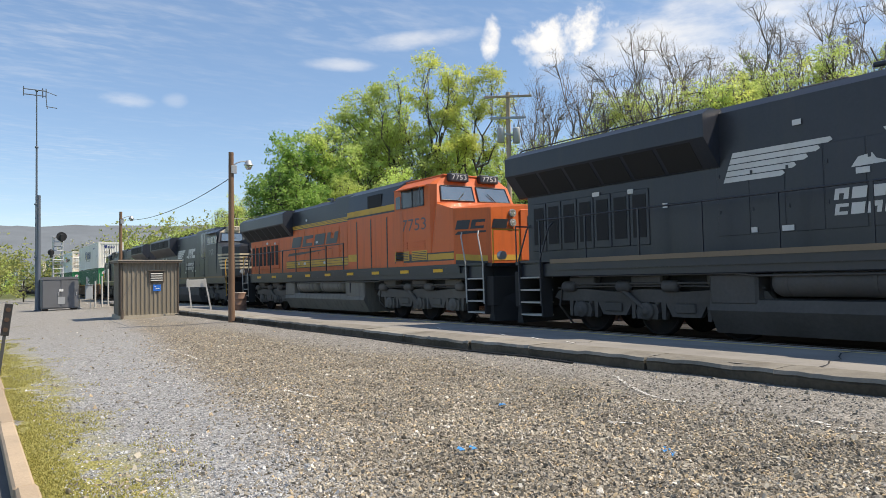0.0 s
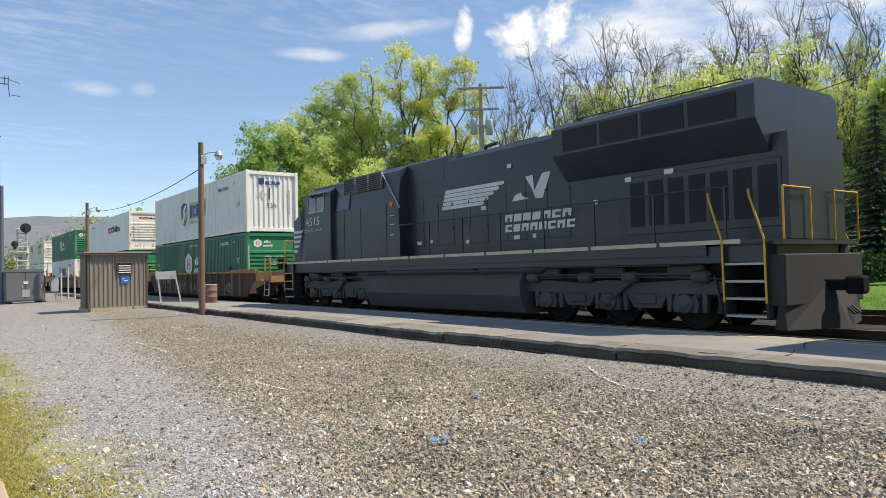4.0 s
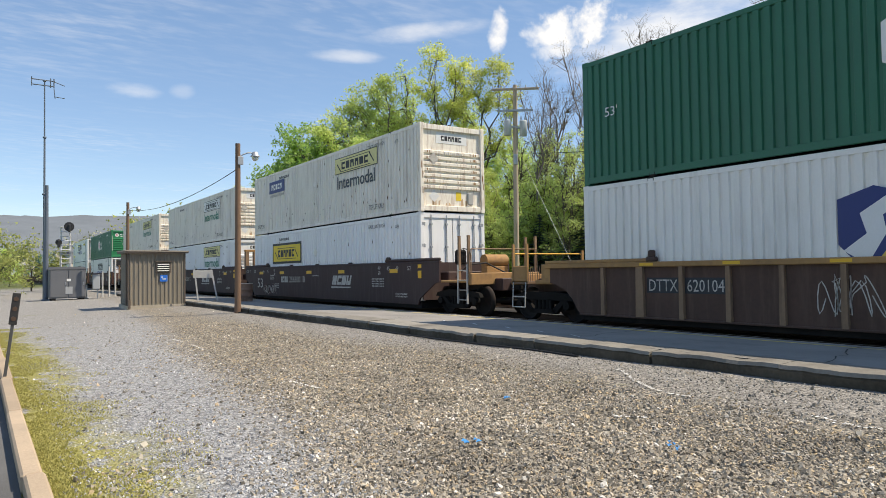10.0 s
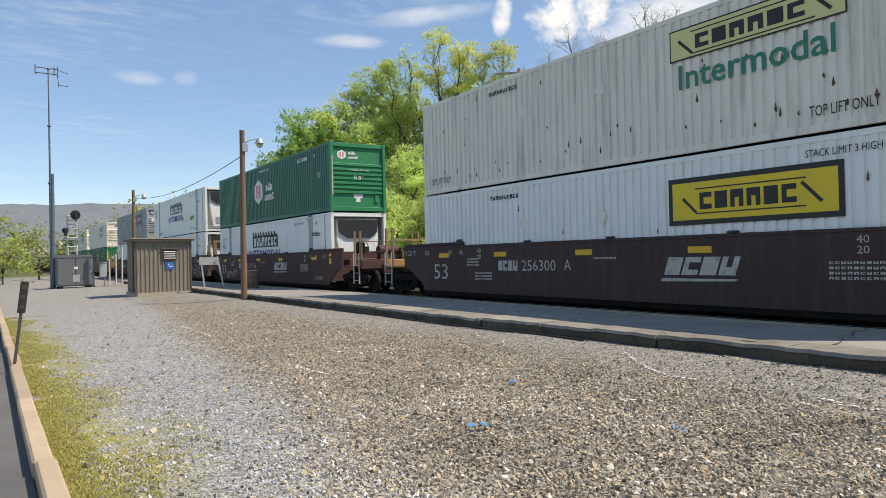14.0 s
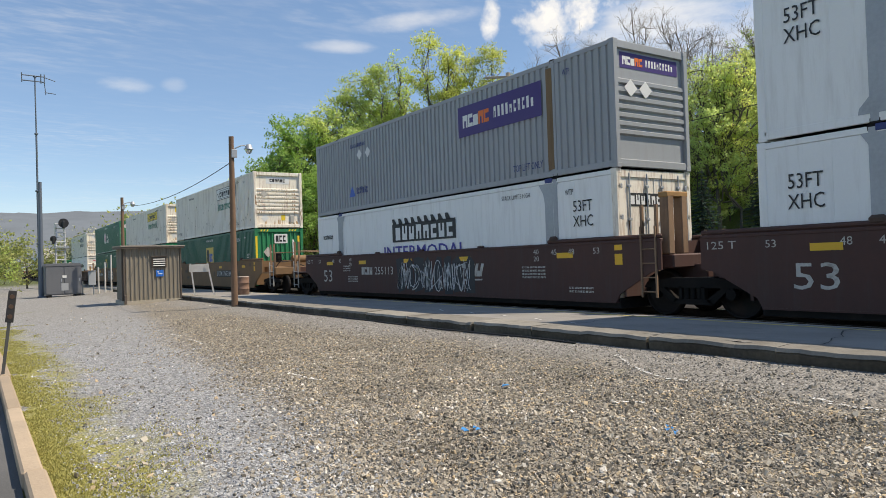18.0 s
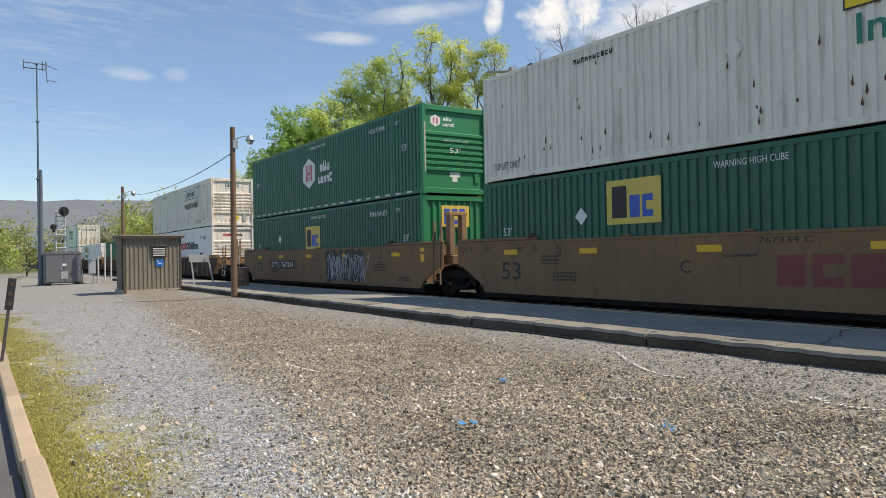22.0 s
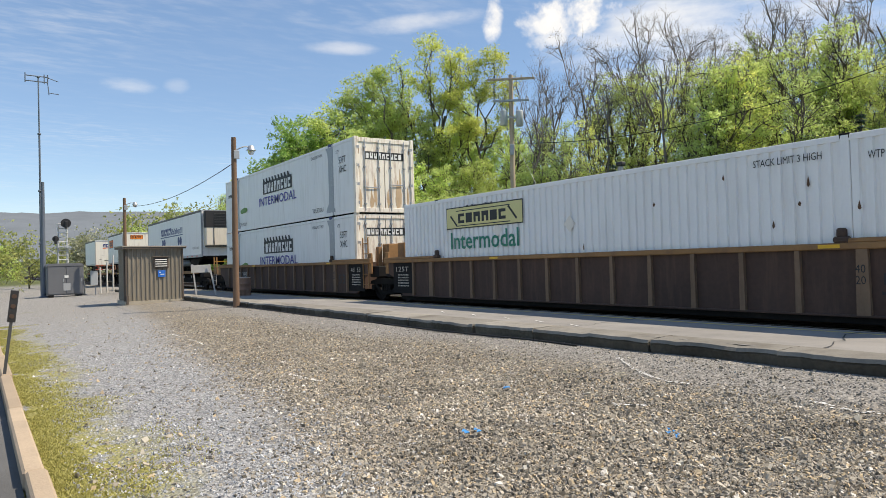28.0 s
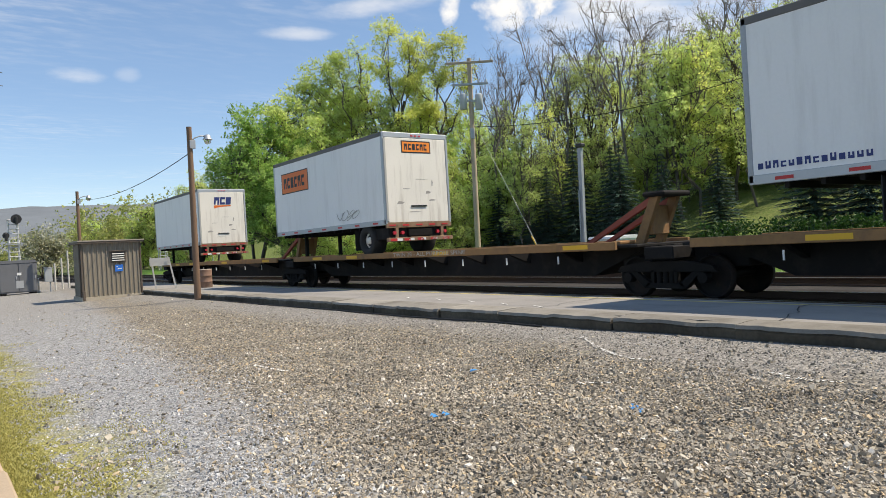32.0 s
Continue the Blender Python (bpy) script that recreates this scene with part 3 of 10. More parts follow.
def build_platform():
    pl = thing("platform", "cracked grey asphalt platform with an old concrete edge", "platform", kind="structure")
    x0, x1, top, dip = 8.33, 11.38, 0.23, 0.125
    r = rnd(3)
    mb, ys = MB(), [-40 + 1.0 * i for i in range(101)]
    xs = [x0, 8.8, 9.4, 10.2, 11.0, x1]
    v = [(x, y, top - dip * (x - x0) / (x1 - x0) + 0.010 * noise.noise((x * 0.9, y * 0.35, 7))) for y in ys for x in xs]
    n = len(xs)
    mb.add(v, [(j * n + i, j * n + i + 1, (j + 1) * n + i + 1, (j + 1) * n + i) for j in range(len(ys) - 1) for i in range(n - 1)], True)
    part("slab", mb.on_slope(), PLAT, pl, "patched asphalt surface")
    part("slab_side", MB().box(x1, x1 + 0.10, -40, 60, -0.3, 0.098).on_slope(), CONCRETE, pl, "concrete coping beside the rails")
    part("edge_line", MB().box(11.02, 11.07, -40, 60, 0.09, 0.124).on_slope(), YELLOWLINE, pl, "faded yellow safety line")
    # tar-filled cracks
    tar = surface("tar crack", (0.035, 0.034, 0.033), 0.8, var=0.2)
    for y0 in (1.2, 4.6, 8.9, 15.7, 22.0):
        mb, x, y = MB(), 8.7, y0
        while x < 11.2:
            nx, ny = x + 0.28, y + r.uniform(-0.12, 0.22)
            w = r.uniform(0.006, 0.013)
            za, zb = top + 0.009 - dip * (x - x0) / (x1 - x0), top + 0.009 - dip * (nx - x0) / (x1 - x0)
            mb.add([(x, y - w, za), (nx, ny - w, zb), (nx, ny + w, zb), (x, y + w, za)], [(0, 1, 2, 3)])
            x, y = nx, ny
        part("crack", mb.on_slope(), tar, pl)
    for i, (x, y) in enumerate(((8.85, 9.0), (9.0, 10.1), (9.15, 11.3), (9.25, 12.6), (9.35, 14.0))):
        part("paint_mark", MB().add([(u, w, top + 0.010 - dip * (u - x0) / (x1 - x0)) for u, w in ((x, y), (x + 0.03, y - 0.02), (x + 0.22, y + 0.40), (x + 0.19, y + 0.41))], [(0, 1, 2, 3)]).on_slope(), WHITEMARK, pl)
    # old concrete edge stones, chipped and out of line
    y = -12.0
    while y < 52:
        ln = r.choice((1.6, 1.95, 2.4, 3.1, 2.75))
        dx, dz = r.uniform(-0.03, 0.03), r.uniform(-0.02, 0.006)
        mb = MB()
        nseg = int(ln / 0.14)
        ring, cap = [], []
        for k in range(nseg + 1):
            yy = y + 0.015 + (ln - 0.03) * k / nseg
            chip = max(0.0, noise.noise((yy * 2.3, 3.0, 8.0)) - 0.15) * 0.16
            wx = dx + edge_bow(yy) + 0.06 * noise.noise((yy * 0.16, 2.0, 9.0)) + 0.035 * noise.noise((yy * 1.3, 2.0, 5.0)) + 0.024 * noise.noise((yy * 9.0, 2.0, 5.0))
            wz = dz + 0.022 * noise.noise((yy * 2.1, 9.0, 5.0)) + 0.016 * noise.noise((yy * 8.0, 9.0, 5.0))
            ring.append([(8.15 + wx, yy, -0.10), (8.13 + wx + chip * 0.4, yy, 0.08 + wz), (8.12 + wx + chip, yy, 0.165 + wz - chip * 0.3), (8.15 + wx + chip, yy, 0.205 + wz - chip * 0.2), (8.40, yy, 0.208 + wz * 0.5), (8.42, yy, -0.1)])
            cap.append([(8.115 + wx + chip * 1.1, yy, 0.190 + wz - chip * 0.3), (8.14 + wx + chip * 1.1, yy, 0.236 + wz - chip * 0.3), (8.45, yy, 0.243 + wz * 0.5), (8.66 + 0.03 * noise.noise((yy * 3.0, 1.0, 1.0)), yy, 0.229), (8.66, yy, 0.15), (8.15 + wx, yy, 0.17)])
        vv = [p for q in ring for p in q]
        ff = [(k * 6 + a, k * 6 + a + 1, k * 6 + a + 7, k * 6 + a + 6) for k in range(nseg) for a in range(5)] + [(0, 1, 2, 3, 4, 5), tuple(nseg * 6 + a for a in (5, 4, 3, 2, 1, 0))]
        part("edge_stone", mb.add(vv, ff).on_slope(), EDGESTONE, pl, "mossy edge stone, darkened for its shaded face")
        part("coping", MB().add([p for q in cap for p in q], [(k * 6 + a, k * 6 + a + 1, k * 6 + a + 7, k * 6 + a + 6) for k in range(nseg) for a in range(4)] + [(0, 1, 2, 3, 4, 5), tuple(nseg * 6 + a for a in (5, 4, 3, 2, 1, 0))]).on_slope(), COPING, pl, "worn pale concrete coping")
        y += ln
    cable = MB()
    pts = [(7.99 + edge_bow(yy) + 0.04 * math.sin(yy * 0.9) - (0.1 if yy < 9 else 0), yy, 0.07) for yy in [8 + 1.2 * k for k in range(24)]]
    cable.path(pts, 0.018, 5)
    c = thing("cable", "black cable lying along the platform edge", "cable")
    part("sheath", cable.on_slope(), HOSE, c)


def build_lot():
    lot = part("parking_lot", MB().box(-60, 0.28, -60, 40, -0.3, -0.03).on_slope(), ASPHALT)
    tagged(lot, "dark worn asphalt lot beside the kerb", "asphalt", kind="structure")
    kb = thing("kerb", "tan concrete kerb between asphalt and gravel", "kerb", kind="structure")
    y = -6.0
    r = rnd(8)
    while y < 33:
        ln = 3.05
        d = r.uniform(-0.012, 0.012)
        part("kerb_stone", MB().box(0.29 + d, 0.44 + d, y + 0.006, y + ln - 0.006, -0.25, 0.10 + d * 0.4, 0.02).on_slope(), TANKERB, kb)
        y += ln


build_ground()
build_tracks()
build_platform()
build_lot()

# ---- the train: everything on it runs along the near track ----
RUN = ((0, 0.0), (2, 26.88), (4, 54.07), (6, 81.66), (8, 109.37), (10, 136.96), (12, 164.45), (14, 191.95), (16, 219.41), (18, 246.78), (20, 274.03),
       (22, 301.35), (24, 328.54), (26, 355.78), (28, 383.06), (30, 410.35), (32, 437.48))
MOVERS = []          # (thing, place along the track at the start, height)
CL, CW, CH = 16.15, 1.295, 2.895


def on_rails(y, z):
    return pose(TRACK_X, y, z + FALL * TRACK_X + CLIMB * y, math.degrees(math.atan(CLIMB)))


def rolling(ob, y0, z=0.0):
    ob.matrix_basis = on_rails(y0, z)
    MOVERS.append((ob, y0, z))
    return ob


def side_at(y, z, proud=0.008, face=-CW):
    """A frame on the near side: origin y metres behind the front, reading forwards."""
    return Matrix.Translation((face - proud, y, z)) @ SIDE


def end_at(x, z, y=-0.006):
    return Matrix.Translation((x, y, z)) @ END


def corrugated(y0, y1, z0, z1, xo, xi, pitch=0.22):
    mb = MB()
    ys, y = [], y0
    while y < y1 - 1e-4:
        for d, x in ((0, xi), (0.28, xi), (0.37, xo), (0.91, xo)):
            if y + d * pitch < y1:
                ys.append((y + d * pitch, x))
        y += pitch
    ys.append((y1, xi))
    v = [(x, yy, z0) for yy, x in ys] + [(x, yy, z1) for yy, x in ys]
    n = len(ys)
    return mb.add(v, [(i, n + i, n + i + 1, i + 1) for i in range(n - 1)])


def box_shell(root, mat, endmat, smooth=False):
    """Frame, sides, roof and floor of a 53-foot box."""
    if smooth:
        sd = part("side_panel", MB().box(-CW + 0.012, -CW + 0.05, 0.1, CL - 0.1, 0.17, 2.76), mat, root, "smooth riveted panel")
        for i in range(1, 13):
            y = 0.1 + i * 1.228
            part("seam", MB().box(-CW + 0.007, -CW + 0.014, y - 0.018, y + 0.018, 0.2, 2.74), mat, sd)
    else:
        part("side_panel", corrugated(0.15, CL - 0.15, 0.16, 2.77, -CW + 0.006, -CW + 0.046), mat, root, "corrugated panel")
    part("side_panel", MB().box(CW - 0.04, CW - 0.01, 0.15, CL - 0.15, 0.16, 2.77), mat, root)
    roof = MB().box(-CW + 0.03, CW - 0.03, 0.05, CL - 0.05, 2.83, 2.862)
    for i in range(26):
        roof.box(-CW + 0.12, CW - 0.12, 0.3 + i * 0.61, 0.5 + i * 0.61, 2.862, 2.877)
    part("roof", roof, mat, root)
    part("floor", MB().box(-CW + 0.04, CW - 0.04, 0.05, CL - 0.05, 0.10, 0.16), DARKCAR, root)
    for s in (-1, 1):
        part("top_rail", MB().box(s * CW, s * (CW - 0.06), 0.12, CL - 0.12, 2.765, 2.875, 0.01), mat, root)
        part("bottom_rail", MB().box(s * CW, s * (CW - 0.07), 0.12, CL - 0.12, 0.03, 0.175, 0.01), mat, root)
        for y in (1.98, 14.17):
            part("lift_post", MB().box(s * (CW + 0.004), s * (CW - 0.05), y - 0.075, y + 0.075, 0.03, 2.87, 0.012), GALV if smooth else mat, root)
            part("lift_casting", MB().box(s * (CW + 0.002), s * (CW - 0.15), y - 0.09, y + 0.09, 2.795, 2.897, 0.012), DARKCAR, root, "dark steel lifting casting")
            part("lift_casting", MB().box(s * (CW + 0.002), s * (CW - 0.15), y - 0.09, y + 0.09, -0.002, 0.10, 0.012), DARKCAR, root)
        for y0, y1 in ((0.0, 0.17), (CL - 0.17, CL)):
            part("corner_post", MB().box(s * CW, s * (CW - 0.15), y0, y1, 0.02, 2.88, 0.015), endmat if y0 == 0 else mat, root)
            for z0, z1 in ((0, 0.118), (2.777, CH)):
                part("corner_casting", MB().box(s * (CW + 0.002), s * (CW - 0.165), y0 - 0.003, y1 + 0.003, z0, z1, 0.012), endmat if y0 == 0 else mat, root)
    for y0, y1, m in ((0.02, 0.14, endmat), (CL - 0.14, CL - 0.02, mat)):
        part("end_header", MB().box(-CW + 0.15, CW - 0.15, y0, y1, 2.70, 2.87, 0.01), m, root)
        part("end_sill", MB().box(-CW + 0.15, CW - 0.15, y0, y1, 0.03, 0.20, 0.01), m, root)
    part("back_panel", MB().box(-CW + 0.14, CW - 0.14, CL - 0.09, CL - 0.05, 0.2, 2.7), mat, root)


def end_ribs(root, endmat, ribs=7, low=0.72, high=2.06):
    part("end_panel", MB().box(-CW + 0.14, CW - 0.14, 0.09, 0.13, 0.2, 2.7), endmat, root, "recessed end panel")
    step = (high - low) / ribs
    for i in range(ribs):
        z = low + step * (i + 0.5)
        h = step * 0.31
        part("end_rib", MB().prism([(0.09, z - h * 1.25), (0.03, z - h * 0.7), (0.03, z + h * 0.7), (0.09, z + h * 1.25)], -CW + 0.16, CW - 0.16, "x"), endmat, root)


def end_vertical(root, endmat):
    mb = MB()
    for i in range(9):
        x = -CW + 0.2 + i * 0.245
        mb.prism([(x - 0.055, 0.10), (x - 0.03, 0.05), (x + 0.03, 0.05), (x + 0.055, 0.10)], 0.2, 2.7, "z")
    part("end_panel", MB().box(-CW + 0.14, CW - 0.14, 0.10, 0.13, 0.2, 2.7), endmat, root, "end panel")
    part("end_corrugation", mb, endmat, root)


def end_doors(root, endmat, rod=GALV):
    for s in (-1, 1):
        door = part("door", MB().box(s * 0.012, s * (CW - 0.13), 0.05, 0.10, 0.16, 2.74, 0.012), endmat, root, "hinged container door")
        for x in (0.26, 0.86):
            part("lock_rod", MB().tube((s * x, 0.02, 0.1), (s * x, 0.02, 2.8), 0.019, 8), rod, door, "galvanised lock rod")
            for z in (0.35, 1.0, 1.75, 2.5):
                part("rod_bracket", MB().box(s * x - 0.05, s * x + 0.05, -0.003, 0.05, z - 0.03, z + 0.03, 0.006), rod, door)
        for z in (0.4, 1.1, 1.8, 2.5):
            part("hinge", MB().box(s * (CW - 0.20), s * (CW - 0.05), 0.0, 0.05, z - 0.06, z + 0.06, 0.01), rod, door)
        part("handle", MB().box(s * 0.26, s * 0.80, -0.002, 0.02, 1.02 + s * 0.06, 1.06 + s * 0.06, 0.006), rod, door)


def end_reefer(root):
    part("end_panel", MB().box(-CW + 0.14, CW - 0.14, 0.55, 0.6, 0.2, 2.7), REEFER, root)
    unit = part("cooling_unit", MB().prism([(-0.72, 0.35), (0.72, 0.35), (0.95, 1.75), (0.95, 2.6), (-0.95, 2.6), (-0.95, 1.75)], 0.14, 0.56, "y"), REEFER, root, "white reefer machine housing")
    part("fan_cover", MB().prism([(-0.88, 2.05), (-0.5, 1.82), (0.5, 1.82), (0.88, 2.05), (0.93, 2.58), (-0.93, 2.58)], 0.07, 0.142, "y"), BLACKP, unit, "glossy black fan cover")
    part("control_box", MB().box(0.1, 0.5, 0.10, 0.15, 0.9, 1.45, 0.02), BLACKP, unit)
    part("vent", MB().box(-0.6, -0.1, 0.12, 0.145, 0.5, 0.95, 0.01), GALV, unit)
    for i in range(5):
        part("crossbar", MB().box(-CW + 0.02, -CW + 0.05, 0.16, 0.62, 0.35 + i * 0.5, 0.40 + i * 0.5), GALV, root)
    part("rear_frame_post", MB().box(-CW + 0.0, -CW + 0.05, 0.58, 0.66, 0.1, 2.8), GALV, root)
    part("guard_beam", MB().box(-CW + 0.15, CW - 0.15, 0.0, 0.1, 0.18, 0.36, 0.01), GALV, root)


RUSTSTAIN = surface("brown rust stain", (0.30, 0.165, 0.08), 0.85, var=0.35, dirt=(0.17, 0.075, 0.03), amount=0.8, streak=True, scale=3)
PALERUST = surface("pale orange rust stain", (0.56, 0.40, 0.25), 0.8, var=0.2, dirt=(0.36, 0.19, 0.08), amount=0.8, streak=True, scale=3)


def rust_on_end(root, doors, seed):
    """Rust that has run down an end from ribs, hinges and corner castings."""
    r = rnd(seed)
    mb, pale = MB(), MB()
    if doors:
        for x, w, z1 in ((-1.08, 0.16, 1.25), (-0.62, 0.20, 0.95), (-0.45, 0.10, 1.7), (0.10, 0.12, 1.0), (0.48, 0.26, 1.35), (0.66, 0.14, 1.9), (1.0, 0.10, 1.1)):
            for k in range(3):
                a, b = x + r.uniform(-0.03, 0.03), w * r.uniform(0.35, 0.8)
                z0, zt = 0.2 + 0.1 * k, z1 * r.uniform(0.55, 1.0)
                plate(pale, end_at(a, 0, 0.047 - 0.002 * k), [(0, z0), (b * 0.7, z0 + 0.02), (b, z0 + 0.3 * (zt - z0)), (b * 0.45, zt), (b * 0.2, zt * 0.97), (-b * 0.15, z0 + 0.4 * (zt - z0))])
        for x in (-1.12, -0.88, -0.24, 0.24, 0.86, 1.1):
            for z in (0.42, 1.08, 1.78, 2.46):
                if r.random() < 0.6:
                    d = r.uniform(0.08, 0.3)
                    plate(mb, end_at(x + r.uniform(-0.03, 0.03), z - d, 0.041), [(0, 0.02), (0.02, 0), (0.035, d), (-0.01, d)])
    else:
        step = (2.06 - 0.72) / 7
        for x, w in ((-1.02, 0.05), (-0.93, 0.03), (0.74, 0.035), (0.84, 0.06), (0.93, 0.04), (0.2, 0.02)):
            for i in range(7):
                z, h = 0.72 + step * (i + 0.5), step * 0.31
                if r.random() < 0.8:
                    a, b = x + r.uniform(-0.012, 0.012), w * r.uniform(0.6, 1.3)
                    plate(mb, end_at(a, z, 0.026), [(0, -h * 0.7), (b, -h * 0.66), (b * 0.85, h * 0.66), (b * 0.1, h * 0.7)])
        for k in range(9):
            x, d = r.uniform(-1.05, 1.0), r.uniform(0.08, 0.28)
            plate(pale, end_at(x, 0.22, 0.086), [(0, 0), (r.uniform(0.04, 0.14), 0.01), (r.uniform(0.03, 0.1), d), (0.01, d * 0.8)])
        for s in (-1, 1):
            for k in range(4):
                z = r.uniform(0.15, 1.5)
                plate(mb, end_at(s * (CW - 0.08) + r.uniform(-0.05, 0.02), z, -0.004), [(0, 0), (0.03, 0.02), (0.035, 0.18), (0.0, 0.25)])
    for m_, mat, name in ((mb, RUSTSTAIN, "rust_streak"), (pale, PALERUST, "rust_run")):
        m_.multi = False
        tagged(part(name, m_, mat, root, "rust run down the end"), kind="stuff")


def bars(name, root, mat, m, width, height, n=10):
    """Unreadable or withheld writing: plain bars of its size."""
    mb = blocks(MB(), m, n, width, height, 0, 0.3, rnd(int(width * 997)), 0.85)
    mb.multi = False
    return tagged(part(name, mb, mat, root), kind="stuff")


def serial(root, code, mat, m, width, height, n):
    """A container's own mark: its characters where they can be read, else bars."""
    if code:
        return letters("serial_mark", code, mat, root, m, width, height)
    return bars("code_line", root, mat, m, width, height, n)


def hexagon(w, h):
    return [(0, h * 0.25), (w / 2, 0), (w, h * 0.25), (w, h * 0.75), (w / 2, h), (0, h * 0.75)]


def mark_hub(root, ids=True, end=True, code=""):
    m = side_at(9.6, 0.93)
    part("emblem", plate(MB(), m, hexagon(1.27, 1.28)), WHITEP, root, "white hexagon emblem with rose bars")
    e = MB()
    m2 = side_at(9.6, 0.93, 0.012)
    for q in (rect(0.32, 0.32, 0.48, 0.98), rect(0.79, 0.32, 0.95, 0.98), rect(0.52, 0.56, 0.75, 0.70), rect(0.52, 0.32, 0.58, 0.50), rect(0.69, 0.32, 0.75, 0.50), rect(0.52, 0.76, 0.58, 0.98), rect(0.69, 0.76, 0.75, 0.98)):
        plate(e, m2, q)
    e.multi = True
    part("emblem_bar", e, PINKP, root)
    w = MB()
    blocks(w, side_at(7.85, 1.52), 3, 0.98, 0.42, 0, 0.2, rnd(2), 0.7)
    blocks(w, side_at(8.03, 1.05), 5, 1.36, 0.36, 0, 0.18, rnd(5), 0.75)
    part("brand_blocks", w, WHITEP, root, "white blocks in two rows")
    letters("lettering", "WARNING HIGH CUBE", WHITEP, root, side_at(8.85, 2.52), 1.5, 0.13)
    serial(root, code, WHITEP, side_at(3.55, 2.40), 1.15, 0.16, 11)
    letters("lettering", "53'", WHITEP, root, side_at(1.28, 1.50), 0.36, 0.22)
    letters("lettering", "53'", WHITEP, root, side_at(15.45, 1.50), 0.36, 0.22)
    letters("lettering", "WTP", WHITEP, root, side_at(1.72, 2.42), 0.27, 0.13)
    if end:
        e = end_at(-0.92, 2.18, 0.083)
        part("emblem", plate(MB(), e, hexagon(0.38, 0.40)), WHITEP, root)
        part("emblem_bar", plate(plate(MB(), end_at(-0.92, 2.18, 0.079), rect(0.10, 0.1, 0.15, 0.3)), end_at(-0.92, 2.18, 0.079), rect(0.23, 0.1, 0.28, 0.3)), PINKP, root)
        w = MB()
        blocks(w, end_at(-0.42, 2.40, 0.083), 3, 0.34, 0.13, 0, 0.2, rnd(2), 0.7)
        blocks(w, end_at(-0.45, 2.22, 0.083), 5, 0.48, 0.12, 0, 0.18, rnd(5), 0.75)
        part("brand_blocks", w, WHITEP, root)
        letters("lettering", "WARNING HIGH CUBE", WHITEP, root, end_at(-0.45, 1.72, 0.026), 0.95, 0.07)
        letters("lettering", "53'", WHITEP, root, end_at(-0.22, 1.36, 0.026), 0.42, 0.16)
        part("placard", plate(MB(), end_at(-0.2, 0.42, 0.083), [(0, 0.16), (0.1, 0.16), (0.1, 0), (0.3, 0), (0.3, 0.16), (0.42, 0.16), (0.42, 0.34), (0, 0.34)]), WHITEP, root)
        part("placard", plate(MB(), end_at(-1.22, 0.7, -0.004), rect(0, 0, 0.05, 1.6)), FADEDW, root)
        part("document_box", MB().box(0.78, 0.95, 0.05, 0.09, 0.4, 0.72, 0.01), ENDGREEN, root)


def mark_swift(root, code=""):
    m = side_at(10.32, 0.85)
    part("emblem", plate(MB(), m, [(0, 0.45), (0.25, 0.18), (0.57, 0), (0.9, 0.18), (1.14, 0.45), (1.14, 1.2), (0.57, 1.38), (0, 1.2)]), NAVY, root, "navy, white and gold shield")
    m2 = side_at(10.32, 0.85, 0.012)
    part("emblem_band", plate(MB(), m2, [(0.08, 0.35), (0.45, 0.12), (0.75, 0.62), (0.70, 0.9), (1.05, 1.15), (0.75, 1.2), (0.35, 0.95), (0.45, 0.62)]), WHITEP, root)
    part("emblem_gold", plate(MB(), m2, [(0.55, 0.10), (0.95, 0.30), (1.05, 0.55), (1.05, 1.0), (0.80, 0.75), (0.85, 0.5)]), GOLD, root)
    part("brand_shadow", blocks(MB(), side_at(8.82, 1.18), 1, 2.9, 0.90, 0.10, 0.0, rnd(1), 1.0), GREYP, root)
    part("brand_blocks", blocks(MB(), side_at(8.66, 1.27, 0.012), 5, 2.62, 0.68, 0.16, 0.12, rnd(4), 0.92), NAVY, root, "slanted navy blocks")
    part("brand_bars", blocks(MB(), side_at(8.75, 0.92), 10, 2.6, 0.16, 0.0, 0.4, rnd(4), 1.0), GREYP, root)
    serial(root, code, NAVY, side_at(3.85, 2.22), 1.45, 0.17, 11)
    letters("lettering", "53ft", NAVY, root, side_at(1.3, 1.25), 0.55, 0.25)
    letters("lettering", "WTP", BLACKP, root, side_at(1.72, 2.35), 0.27, 0.13)
    w = MB()
    blocks(w, end_at(-0.35, 2.25, 0.044), 5, 0.75, 0.17, 0.1, 0.15, rnd(4), 0.9)
    part("brand_blocks", w, NAVY, root)
    part("emblem", plate(MB(), end_at(-0.68, 2.2, 0.044), [(0, 0.1), (0.14, 0), (0.28, 0.1), (0.28, 0.34), (0, 0.34)]), NAVY, root)
    letters("lettering", "53ft", BLACKP, root, end_at(-0.28, 1.15, 0.044), 0.5, 0.22)
    part("placard", plate(MB(), end_at(-0.72, 1.55, 0.044), [(0, 0.22), (0.22, 0), (0.44, 0.22), (0.22, 0.44)]), FADEDW, root)
    part("code_line", plate(MB(), end_at(0.82, 0.85, 0.044), rect(0, 0, 0.07, 1.2)), GREYP, root)
    part("code_line", plate(MB(), end_at(-0.18, 1.55, 0.044), rect(0, 0, 0.07, 0.55)), BLACKP, root)


